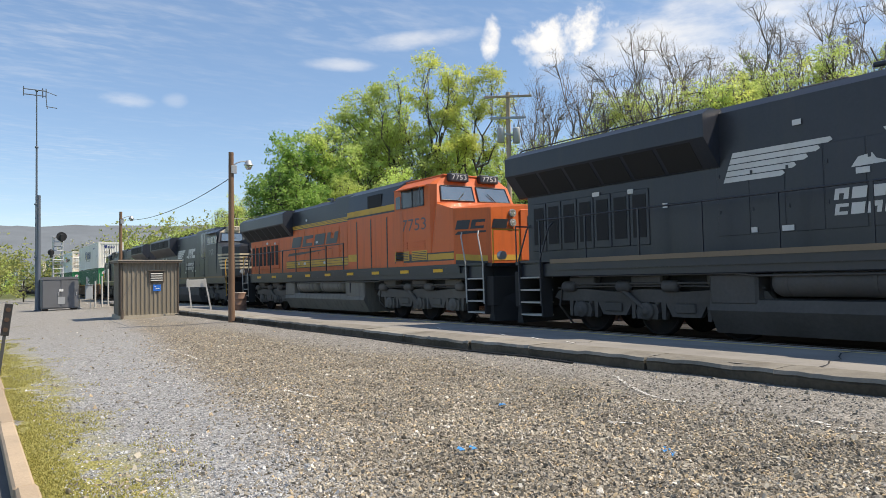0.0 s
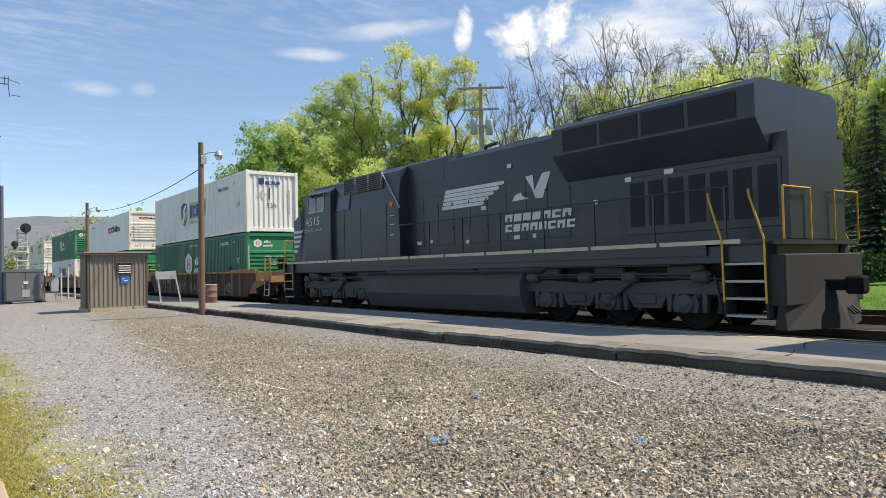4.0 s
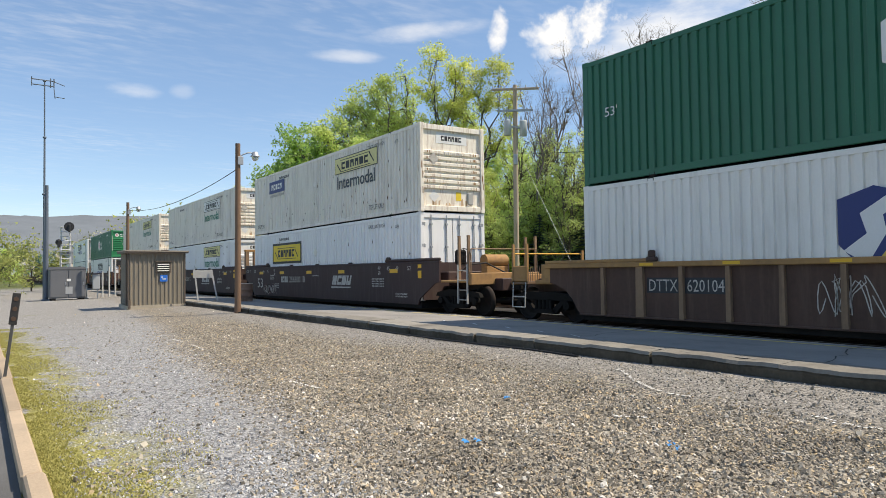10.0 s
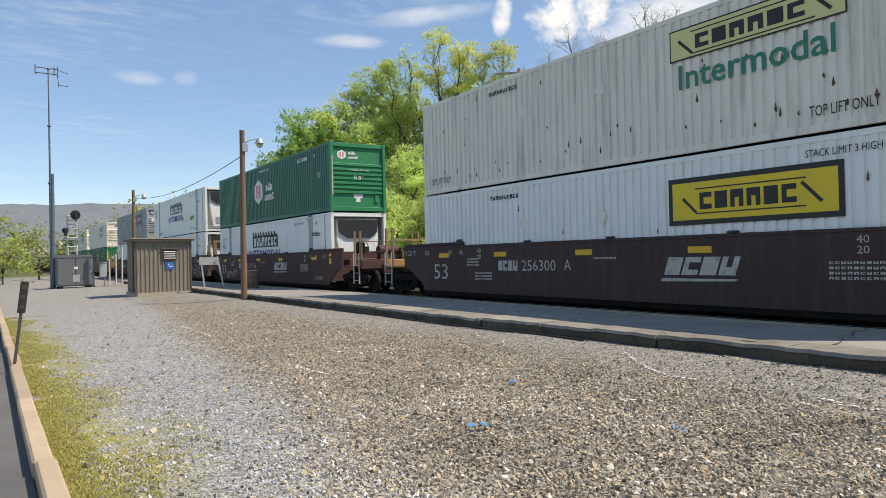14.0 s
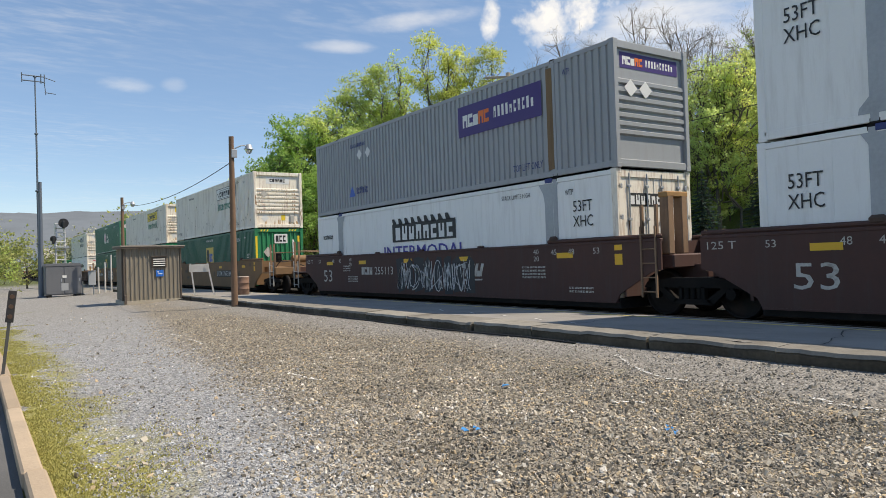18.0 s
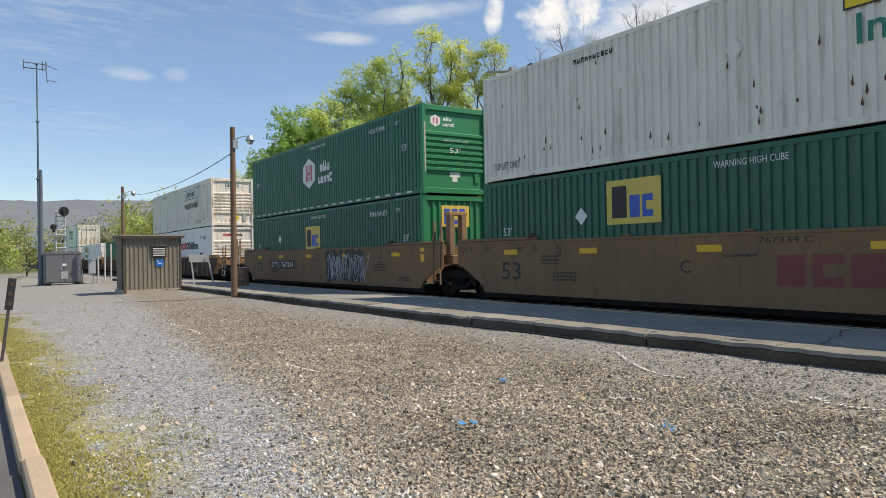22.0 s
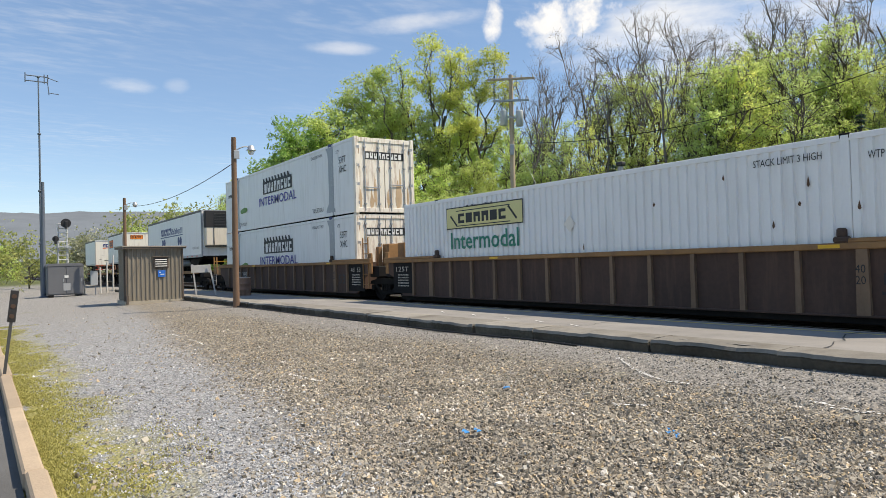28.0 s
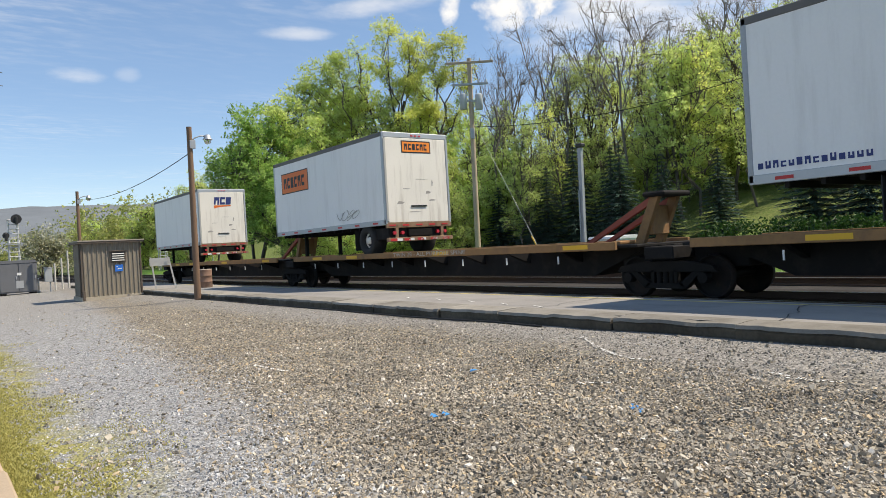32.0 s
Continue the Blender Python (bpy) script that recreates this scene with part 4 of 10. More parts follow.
def mark_hunt(root, y=6.42, ground=WHITEP, word=TEAL, sign_z=1.92, w=3.55, boxed=False, intermodal=True, uline=False, end="white"):
    """A framed sign with a scroll outline; the name on it is plain blocks."""
    h = 0.62 if not boxed else 0.95
    z = sign_z
    if boxed:
        part("sign_border", plate(MB(), side_at(y, z - 0.02), rect(0, 0, w, h)), BLACKP, root)
        part("sign_face", plate(MB(), side_at(y - 0.1, z + 0.08, 0.012), rect(0, 0, w - 0.2, h - 0.2)), LEMON, root, "yellow sign with a black border")
        x0, ww, zz, hh = y - 0.75, w - 1.5, z + 0.28, h - 0.62
    else:
        part("sign_border", plate(MB(), side_at(y, z), rect(0, 0, w, h + 0.02)), BLACKP, root)
        part("sign_face", plate(MB(), side_at(y - 0.03, z + 0.03, 0.012), rect(0, 0, w - 0.06, h - 0.04)), ground, root, "framed sign")
        x0, ww, zz, hh = y - 0.62, w - 1.25, z + 0.16, h - 0.34
    for m_, poly in ((side_at(x0 + 0.42, zz - 0.08, 0.016), [(0, 0.3), (0.05, 0.34), (0.36, 0.04), (0.32, 0.0)]), (side_at(x0 - ww, zz - 0.04, 0.016), [(0, 0.36), (0.05, 0.40), (0.40, 0.04), (0.35, 0.0)]),
                     (side_at(x0 + 0.1, zz + hh + 0.07, 0.016), rect(0, 0, ww + 0.2, 0.025)), (side_at(x0 + 0.1, zz - 0.09, 0.016), rect(0, 0, ww + 0.2, 0.025))):
        part("scroll", plate(MB(), m_, poly), BLACKP, root)
    part("brand_blocks", blocks(MB(), side_at(x0, zz, 0.018), 6, ww, hh, 0, 0.2, rnd(8), 1.0), BLACKP, root, "row of black blocks")
    if intermodal:
        letters("lettering", "Intermodal", word, root, side_at(y - 0.2, z - 0.60), 3.15, 0.5, bold=0.012)
    letters("lettering", "TOP LIFT ONLY", BLACKP, root, side_at(3.55, 0.30), 1.15, 0.19)
    letters("lettering", "TOP LIFT ONLY", BLACKP, root, side_at(15.7, 0.30), 1.1, 0.19)
    letters("lettering", "STACK LIMIT 3 HIGH", BLACKP, root, side_at(3.6, 2.52), 1.25, 0.13)
    letters("lettering", "WTP", BLACKP, root, side_at(1.62, 2.42), 0.25, 0.13)
    bars("code_line", root, BLACKP, side_at(12.6, 2.48), 1.25, 0.12, 10)
    if uline:
        part("name_panel", plate(MB(), side_at(13.95, 1.9), rect(0, 0, 2.0, 0.56)), NAVY, root, "navy panel with white blocks")
        part("brand_blocks", blocks(MB(), side_at(13.65, 2.05, 0.012), 5, 1.4, 0.26, 0, 0.2, rnd(3), 1.0), WHITEP, root)
        bars("code_line", root, GREYP, side_at(13.9, 1.72), 1.9, 0.1, 16)
    # dents and scuffs on the side
    r = rnd(int(y * 100) + len(bpy.data.objects))
    sc = MB()
    for i in range(46):
        yy, zz2 = r.uniform(0.5, 15.5), r.choice((r.uniform(0.3, 0.7), r.uniform(0.3, 2.5)))
        plate(sc, side_at(yy, zz2, 0.003), [(0, 0.02), (r.uniform(0.015, 0.04), 0), (r.uniform(0.03, 0.055), r.uniform(0.03, 0.07)), (0.02, r.uniform(0.07, 0.22)), (-0.01, 0.05)])
    sc.multi = True
    part("scuff", sc, surface("scuff rust", (0.12, 0.065, 0.035), 0.8, var=0.3), root)
    dm = MB()
    for yy in (11.4, 8.6):
        plate(dm, side_at(yy, 1.6, 0.004), [(0, 0.2), (0.2, 0), (0.4, 0.2), (0.2, 0.4)])
    dm.multi = True
    part("placard_patch", dm, WHITE2, root)
    if end:
        g = {"white": WHITEP, "yellow": LEMON, "pale": PALEYEL}[end]
        part("sign_face", plate(MB(), end_at(-0.62, 2.28, 0.083), rect(0, 0, 1.24, 0.36)), g, root)
        part("brand_blocks", blocks(MB(), end_at(-0.42, 2.37, 0.079), 6, 0.84, 0.16, 0, 0.2, rnd(8), 1.0), BLACKP, root)
        bars("code_line", root, GREYP, end_at(-0.35, 1.9, 0.026), 0.75, 0.08, 9)
        part("placard", plate(MB(), end_at(-0.95, 1.55, 0.02), [(0, 0.2), (0.2, 0), (0.4, 0.2), (0.2, 0.4)]), FADEDW, root)
        part("placard", plate(MB(), end_at(-0.92, 0.32, 0.083), [(0, 0.2), (0.2, 0), (0.4, 0.2), (0.2, 0.4)]), WHITEP, root)
        part("plate", plate(MB(), end_at(0.15, 0.40, 0.083), rect(0, 0, 0.22, 0.28)), LEMON, root)
        part("document_box", MB().box(0.62, 0.84, 0.03, 0.09, 0.28, 0.66, 0.015), GREYP, root)


def mark_xpo(root, ribbed=True, code=""):
    part("brand_blocks", blocks(MB(), side_at(7.4, 1.58), 3, 1.45, 0.42, 0, 0.06, rnd(3), 1.0), REDP, root, "red and black blocks")
    part("brand_blocks", blocks(MB(), side_at(5.9, 1.58), 9, 2.85, 0.46, 0, 0.16, rnd(11), 0.72), BLACKP, root)
    letters("lettering", "WARNING HIGH CUBE", GREYP, root, side_at(8.9, 2.5), 1.5, 0.12)
    letters("lettering", "WTP", BLACKP, root, side_at(1.7, 2.1), 0.3, 0.18)
    serial(root, code, BLACKP, side_at(2.6 if code else 14.2, 2.2 if code else 2.35), 1.3, 0.16, 10)
    part("placard_patch", plate(MB(), side_at(13.6, 1.4, 0.004), [(0, 0.22), (0.22, 0), (0.44, 0.22), (0.22, 0.44)]), WHITE2, root)
    part("brand_blocks", blocks(MB(), end_at(-0.58, 2.3, 0.083), 3, 0.42, 0.14, 0, 0.06, rnd(3), 1.0), REDP, root)
    part("brand_blocks", blocks(MB(), end_at(-0.16, 2.3, 0.083), 9, 0.75, 0.15, 0, 0.16, rnd(11), 0.75), BLACKP, root)
    letters("lettering", "53'", GREYP, root, end_at(-0.2, 1.4, 0.026), 0.4, 0.17)
    part("placard", plate(MB(), end_at(-0.95, 1.5, 0.02), [(0, 0.2), (0.2, 0), (0.4, 0.2), (0.2, 0.4)]), WHITEP, root)


def mark_prime(root, front_doors, low=False, code=""):
    # shaded slab lettering stands as plain blocks with a black drop
    part("brand_shadow", blocks(MB(), side_at(10.0, 1.62), 1, 3.75, 0.60, 0.0, 0.0, rnd(1), 1.0), BLACKP, root, "black drop shape")
    sh = MB()
    for i in range(9):
        x = i * 0.4
        plate(sh, side_at(9.95, 2.2), [(x, 0), (x + 0.26, 0), (x + 0.10, 0.20), (x - 0.05, 0.20)])
    sh.multi = True
    part("brand_shadow", sh, BLACKP, root)
    part("brand_blocks", blocks(MB(), side_at(9.78, 1.68, 0.012), 8, 3.5, 0.46, 0, 0.30, rnd(2), 0.92), WHITEP, root, "white blocks on black")
    letters("lettering", "INTERMODAL", surface("violet blue lettering", (0.05, 0.045, 0.28), 0.45), root, side_at(10.6, 1.07), 4.85, 0.42, bold=0.008)
    gy = 3.95 if not front_doors else 13.55
    part("eco_badge", plate(MB(), side_at(gy, 0.92), [(0, 0.06), (0.2, 0), (0.9, 0.04), (1.1, 0.14), (1.05, 0.26), (0.6, 0.31), (0.25, 0.24), (0, 0.18)]), surface("leaf green paint", (0.10, 0.24, 0.03), 0.45), root, "green oval badge")
    fy = 15.6 if not front_doors else 1.38
    letters("lettering", "53FT\nXHC", BLACKP, root, side_at(fy, 1.65), 0.64, 0.62)
    letters("lettering", "TOP LIFT ONLY", BLACKP, root, side_at(4.0, 0.27), 1.12, 0.17)
    letters("lettering", "TOP LIFT ONLY", BLACKP, root, side_at(13.7, 0.27), 1.1, 0.17)
    letters("lettering", "STACK LIMIT 3 HIGH", BLACKP, root, side_at(4.05, 2.5), 1.15, 0.12)
    letters("lettering", "WTP", BLACKP, root, side_at(1.62, 2.42), 0.27, 0.14)
    serial(root, code, BLACKP, side_at(2.0 if not front_doors else 15.6, 1.95), 0.9, 0.16, 8)
    for y in (2.2, 14.0):
        pts = [(-0.42, 0.0), (0.42, 0.0), (0.40, 0.1), (0.2, 0.32), (0.15, 0.6), (0.15, 2.1), (0.2, 2.35), (0.36, 2.6), (-0.36, 2.6), (-0.2, 2.35), (-0.15, 2.1), (-0.15, 0.6), (-0.2, 0.32), (-0.40, 0.1)]
        part("post_plate", plate(MB(), side_at(y, 0.17, 0.003), pts), GALV, root, "galvanised lifting plate")
        part("lift_block", MB().box(-CW - 0.012, -CW + 0.1, y - 0.13, y + 0.13, 2.79, 2.90, 0.01), NAVY, root)
    if front_doors:
        part("brand_shadow", blocks(MB(), end_at(-0.85, 2.05, 0.044), 1, 1.7, 0.30, 0.0, 0.0, rnd(1), 1.0), BLACKP, root)
        part("brand_blocks", blocks(MB(), end_at(-0.80, 2.09, 0.040), 9, 1.6, 0.22, 0, 0.3, rnd(2), 0.9), WHITEP, root)


def mark_fedex(root):
    part("name_panel", plate(MB(), side_at(5.98, 1.6), rect(0, 0, 3.6, 0.88)), VIOLET, root, "violet panel with white and orange blocks")
    part("brand_blocks", blocks(MB(), side_at(5.75, 1.85, 0.012), 3, 0.75, 0.36, 0, 0.08, rnd(3), 0.85), WHITEP, root)
    part("brand_blocks", blocks(MB(), side_at(5.0, 1.85, 0.012), 2, 0.5, 0.36, 0, 0.08, rnd(3), 0.85), ORANGEP, root)
    part("brand_blocks", blocks(MB(), side_at(4.3, 1.90, 0.012), 10, 1.7, 0.30, 0, 0.45, rnd(7), 0.75), WHITEP, root)
    dm = MB()
    for y in (12.5, 11.85):
        plate(dm, side_at(y, 1.85), [(0, 0.2), (0.2, 0), (0.4, 0.2), (0.2, 0.4)])
    dm.multi = True
    part("placard", dm, WHITEP, root)
    part("rust_run", MB().box(-CW - 0.010, -CW, 1.99, 2.2, 0.2, 2.7), surface("rust runs", (0.20, 0.13, 0.07), 0.8, var=0.3, dirt=(0.09, 0.05, 0.03), amount=0.9, streak=True), root)
    letters("lettering", "TOP LIFT ONLY", NAVY, root, side_at(3.55, 0.30), 1.15, 0.18)
    letters("lettering", "WTP", NAVY, root, side_at(1.62, 2.4), 0.25, 0.15)
    bars("code_line", root, NAVY, side_at(13.0, 2.35), 1.2, 0.13, 9)
    part("emblem", plate(MB(), side_at(13.2, 0.55), [(0, 0), (0.5, 0), (0.25, 0.4)]), BLUEP, root)
    bars("code_line", root, NAVY, side_at(12.6, 0.62), 0.9, 0.24, 7)
    part("name_panel", plate(MB(), end_at(-1.0, 2.28, 0.083), rect(0, 0, 2.0, 0.36)), VIOLET, root)
    part("brand_blocks", blocks(MB(), end_at(-0.92, 2.36, 0.079), 3, 0.42, 0.19, 0, 0.08, rnd(3), 0.85), WHITEP, root)
    part("brand_blocks", blocks(MB(), end_at(-0.50, 2.36, 0.079), 2, 0.27, 0.19, 0, 0.08, rnd(3), 0.85), ORANGEP, root)
    part("brand_blocks", blocks(MB(), end_at(-0.13, 2.38, 0.079), 10, 1.0, 0.16, 0, 0.45, rnd(7), 0.75), WHITEP, root)
    for x in (-0.95, -0.45):
        part("placard", plate(MB(), end_at(x, 1.62, 0.02), [(0, 0.2), (0.22, 0), (0.44, 0.2), (0.22, 0.4)]), WHITEP, root)


def mark_emp(root, y=8.84, mark_z=1.2, end="vert", code=""):
    part("emblem", plate(MB(), side_at(y, mark_z), rect(0, 0, 1.5, 0.98)), GOLD, root, "gold square emblem")
    part("emblem_bar", blocks(MB(), side_at(y - 0.16, mark_z + 0.14, 0.012), 1, 0.42, 0.70, 0, 0.0, rnd(1), 1.0), BLACKP, root)
    part("emblem_bar", blocks(MB(), side_at(y - 0.66, mark_z + 0.14, 0.012), 2, 0.7, 0.48, 0, 0.2, rnd(1), 1.0), BLUEP, root)
    part("placard", plate(MB(), side_at(4.06 if y < 9 else 12.6, 1.58), [(0, 0.21), (0.2, 0), (0.4, 0.21), (0.2, 0.42)]), WHITEP, root)
    letters("lettering", "WARNING HIGH CUBE", WHITEP, root, side_at(8.85, 2.52), 1.5, 0.13)
    serial(root, code, WHITEP, side_at(3.5, 2.33), 1.2, 0.19, 10)
    letters("lettering", "53'", WHITEP, root, side_at(1.22, 1.42), 0.34, 0.22)
    letters("lettering", "53'", WHITEP, root, side_at(15.3, 1.42), 0.34, 0.22)
    letters("lettering", "WTP", WHITEP, root, side_at(1.7, 2.4), 0.27, 0.14)
    yy = 0.044
    if end == "vert":
        for x in (-1.27, 0.98):
            part("hazard_strip", plate(MB(), end_at(x, 0.9, -0.005), rect(0, 0, 0.11, 1.6)), LEMON, root)
        part("emblem", plate(MB(), end_at(-0.25, 2.12, yy), rect(0, 0, 0.7, 0.48)), WHITEP, root)
        part("emblem_bar", blocks(MB(), end_at(-0.18, 2.2, yy - 0.004), 3, 0.58, 0.32, 0, 0.25, rnd(1), 1.0), BLACKP, root)
        part("placard", plate(MB(), end_at(-0.85, 1.4, yy), [(0, 0.28), (0.24, 0), (0.48, 0.28), (0.24, 0.56)]), FADEDW, root)
        part("code_line", plate(MB(), end_at(0.72, 1.0, yy), rect(0, 0, 0.09, 1.3)), WHITEP, root)
        for x0 in (-1.0, 0.5):
            hz = MB()
            for i in range(3):
                plate(hz, end_at(x0 + i * 0.16, 2.74, 0.012), [(0, 0), (0.08, 0), (0.13, 0.09), (0.05, 0.09)])
            part("hazard_bars", hz, LEMON, root)
    else:
        part("emblem", plate(MB(), end_at(-0.95 if end == "doors" else -0.55, 1.85, yy), rect(0, 0, 1.1 if end == "gold" else 0.72, 0.7 if end == "gold" else 0.5)), GOLD, root)
        part("emblem_bar", blocks(MB(), end_at(-0.88 if end == "doors" else -0.45, 1.94, yy - 0.004), 3, 0.58 if end == "doors" else 0.9, 0.32 if end == "doors" else 0.5, 0, 0.25, rnd(1), 1.0), BLUEP, root)


BOXES = {
    "swift": (WHITE, WHITE, "vert", "white corrugated container with navy blocks and shield"),
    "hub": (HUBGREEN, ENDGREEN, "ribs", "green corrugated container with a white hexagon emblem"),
    "xpo": (WHITE3, WHITE2, "ribs", "white corrugated container with red and black blocks"),
    "hunt": (WHITE2, RUSTWHITE, "ribs", "off-white rust-stained container with a framed sign"),
    "hunt_clean": (WHITE3, WHITE3, "ribs", "clean white container with a framed sign"),
    "hunt_boxed": (WHITE3, WHITE3, "doors", "white container with a large yellow sign"),
    "prime_reefer": (REEFER, REEFER, "reefer", "white refrigerated container with its machine forward"),
    "prime_doors": (REEFER, RUSTWHITE, "doors", "white refrigerated container with rust-streaked rear doors"),
    "fedex": (GREYBOX, GREYBOX, "ribs", "grey container with a violet name panel"),
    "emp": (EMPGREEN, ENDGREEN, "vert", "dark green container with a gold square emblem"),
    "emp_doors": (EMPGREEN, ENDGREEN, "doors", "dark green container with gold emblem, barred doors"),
}


def container(kind, y0, z, **kw):
    mat, endmat, end, label = BOXES[kind]
    dashes = kw.pop("dashes", False)
    root = thing("shipping_container", label + (", on top" if z > 2 else ", in a well"), "shipping container", group="containers on the train")
    box_shell(root, mat, endmat, kind.startswith("prime"))
    if end == "ribs":
        end_ribs(root, endmat, kw.pop("ribs", 7))
    elif end == "vert":
        end_vertical(root, endmat)
    elif end == "doors":
        end_doors(root, endmat)
    else:
        end_reefer(root)
    if dashes:
        for i in range(21):
            part("marker_tape", plate(MB(), side_at(15.4 - i * 0.72, 0.09, 0.006), rect(0, 0, 0.34, 0.05)), WHITEP, root, "white marker tape")
    if endmat is RUSTWHITE or (kind == "xpo" and z > 2):
        rust_on_end(root, end == "doors", int(y0))
    if kind == "swift":
        mark_swift(root, **kw)
    elif kind == "hub":
        mark_hub(root, **kw)
    elif kind == "xpo":
        mark_xpo(root, **kw)
    elif kind.startswith("hunt"):
        mark_hunt(root, **kw)
    elif kind.startswith("prime"):
        mark_prime(root, kind == "prime_doors", **kw)
    elif kind == "fedex":
        mark_fedex(root)
    elif kind.startswith("emp"):
        mark_emp(root, **kw)
    return rolling(root, y0, z)

# ---- trucks and cars ----
TRUCK_KIT = {}
LOCKRUST = surface("rusty lock casting", (0.075, 0.048, 0.036), 0.85, var=0.4, bump=0.2)
WHEEL_SETS = []


def wheel_mesh(r):
    if ("wheel", r) not in TRUCK_KIT:
        mb = MB().lathe([(-0.70, r * 0.30), (-0.70, r * 0.80), (-0.715, r * 0.86), (-0.73, r * 0.92), (-0.79, r * 0.93), (-0.80, r), (-0.70, r + 0.004), (-0.665, r + 0.03), (-0.655, r * 0.9), (-0.655, r * 0.3)], "x", n=28)
        TRUCK_KIT["wheel", r] = mb.mesh("wheel", WHEELM)
        ax = MB().tube((-0.66, 0, 0), (0.66, 0, 0), 0.085, 10)
        TRUCK_KIT["axle", r] = ax.mesh("axle", WHEELM)
        m2 = MB().lathe([(0.655, r * 0.3), (0.655, r * 0.9), (0.665, r + 0.03), (0.70, r + 0.004), (0.80, r), (0.79, r * 0.93), (0.73, r * 0.92), (0.70, r * 0.8), (0.70, r * 0.3)], "x", n=28)
        TRUCK_KIT["wheel2", r] = m2.mesh("wheel", WHEELM)
    return TRUCK_KIT["wheel", r], TRUCK_KIT["wheel2", r], TRUCK_KIT["axle", r]


def wheelset(truck, y, r):
    a, b, c = wheel_mesh(r)
    hub = part("wheelset", c, None, truck, "steel axle with two wheels")
    hub.location = (0, y, r)
    WHEEL_SETS.append((hub, y, r))
    for me in (a, b):
        part("wheel", me, None, hub)
    return hub


def freight_truck(car, y, r=0.42, base=0.89):
    """A two-axle truck: cast side frames round the springs, bolster, two wheelsets."""
    tr = part("truck", MB().box(-0.9, 0.9, y - 0.19, y + 0.19, r + 0.05, r + 0.32, 0.03), TRUCK, car, "grimy cast truck")
    tr.location = (0, 0, 0)
    for s in (-1, 1):
        x0, x1 = s * 0.98, s * 1.10
        fr = MB()
        z = r
        top = [(-base - 0.28, z + 0.20), (-base - 0.25, z + 0.06), (-base + 0.26, z + 0.06), (-0.40, z - 0.20), (0.40, z - 0.20), (base - 0.26, z + 0.06), (base + 0.25, z + 0.06), (base + 0.28, z + 0.20),
               (base - 0.05, z + 0.26), (0.5, z + 0.33), (-0.5, z + 0.33), (-base + 0.05, z + 0.26)]
        # upper bar, two sloping struts and the lower bar leave windows between them
        fr.prism([(y + a, b) for a, b in ((-base - 0.28, z + 0.12), (base + 0.28, z + 0.12), (base + 0.2, z + 0.24), (0.5, z + 0.33), (-0.5, z + 0.33), (-base - 0.2, z + 0.24))], x0, x1, "x")
        fr.prism([(y + a, b) for a, b in ((-base + 0.20, z + 0.14), (-base + 0.05, z + 0.12), (-0.48, z - 0.22), (-0.34, z - 0.12))], x0, x1, "x")
        fr.prism([(y + a, b) for a, b in ((base - 0.20, z + 0.14), (0.34, z - 0.12), (0.48, z - 0.22), (base - 0.05, z + 0.12))], x0, x1, "x")
        fr.prism([(y + a, b) for a, b in ((-0.5, z - 0.22), (0.5, z - 0.22), (0.40, z - 0.11), (-0.40, z - 0.11))], x0, x1, "x")
        for a in (-0.30, 0.24):
            fr.prism([(y + a, z - 0.12), (y + a + 0.07, z - 0.12), (y + a + 0.07, z + 0.15), (y + a, z + 0.15)], x0, x1, "x")
        part("side_frame", fr, TRUCK, tr)
        for a in (-0.15, 0.0, 0.15):
            sp = MB().lathe([(z - 0.11 + k * 0.026, 0.068 if k % 2 else 0.052) for k in range(10)], "z", (s * 1.04, y + a, 0), 8)
            part("spring", sp, TRUCK, tr)
        for a in (-base, base):
            part("bearing_cap", MB().tube((s * 0.96, y + a, z), (s * 1.14, y + a, z), 0.11, 12), TRUCK, tr)
    for a in (-base, base):
        wheelset(tr, y + a, r)
    return tr


def coupler(car, y, s, z=0.88):
    """Knuckle coupler at an end; s points outwards."""
    mb = MB().box(-0.11, 0.11, y, y + s * 0.55, z - 0.1, z + 0.1, 0.02)
    mb.box(-0.17, 0.12, y + s * 0.5, y + s * 0.78, z - 0.16, z + 0.16, 0.04)
    part("coupler", mb, TRUCK, car, "knuckle coupler")
    hose = MB().path([(0.25, y + s * 0.1, z - 0.05), (0.3, y + s * 0.35, z - 0.25), (0.28, y + s * 0.6, z - 0.48), (0.2, y + s * 0.8, z - 0.5)], 0.025, 6)
    part("air_hose", hose, HOSE, car)


def ladder(car, x, y0, y1, z0, z1, mat, rungs=4):
    part("ladder_rail", MB().box(x - 0.02, x + 0.02, y0 - 0.02, y0 + 0.02, z0, z1), mat, car)
    part("ladder_rail", MB().box(x - 0.02, x + 0.02, y1 - 0.02, y1 + 0.02, z0, z1), mat, car)
    for i in range(rungs):
        z = z0 + (z1 - z0) * (i + 0.4) / rungs
        part("rung", MB().tube((x, y0, z), (x, y1, z), 0.014, 6), mat, car)


def grab(car, pts, mat, r=0.018):
    part("grab_rail", MB().path(pts, r, 6), mat, car)


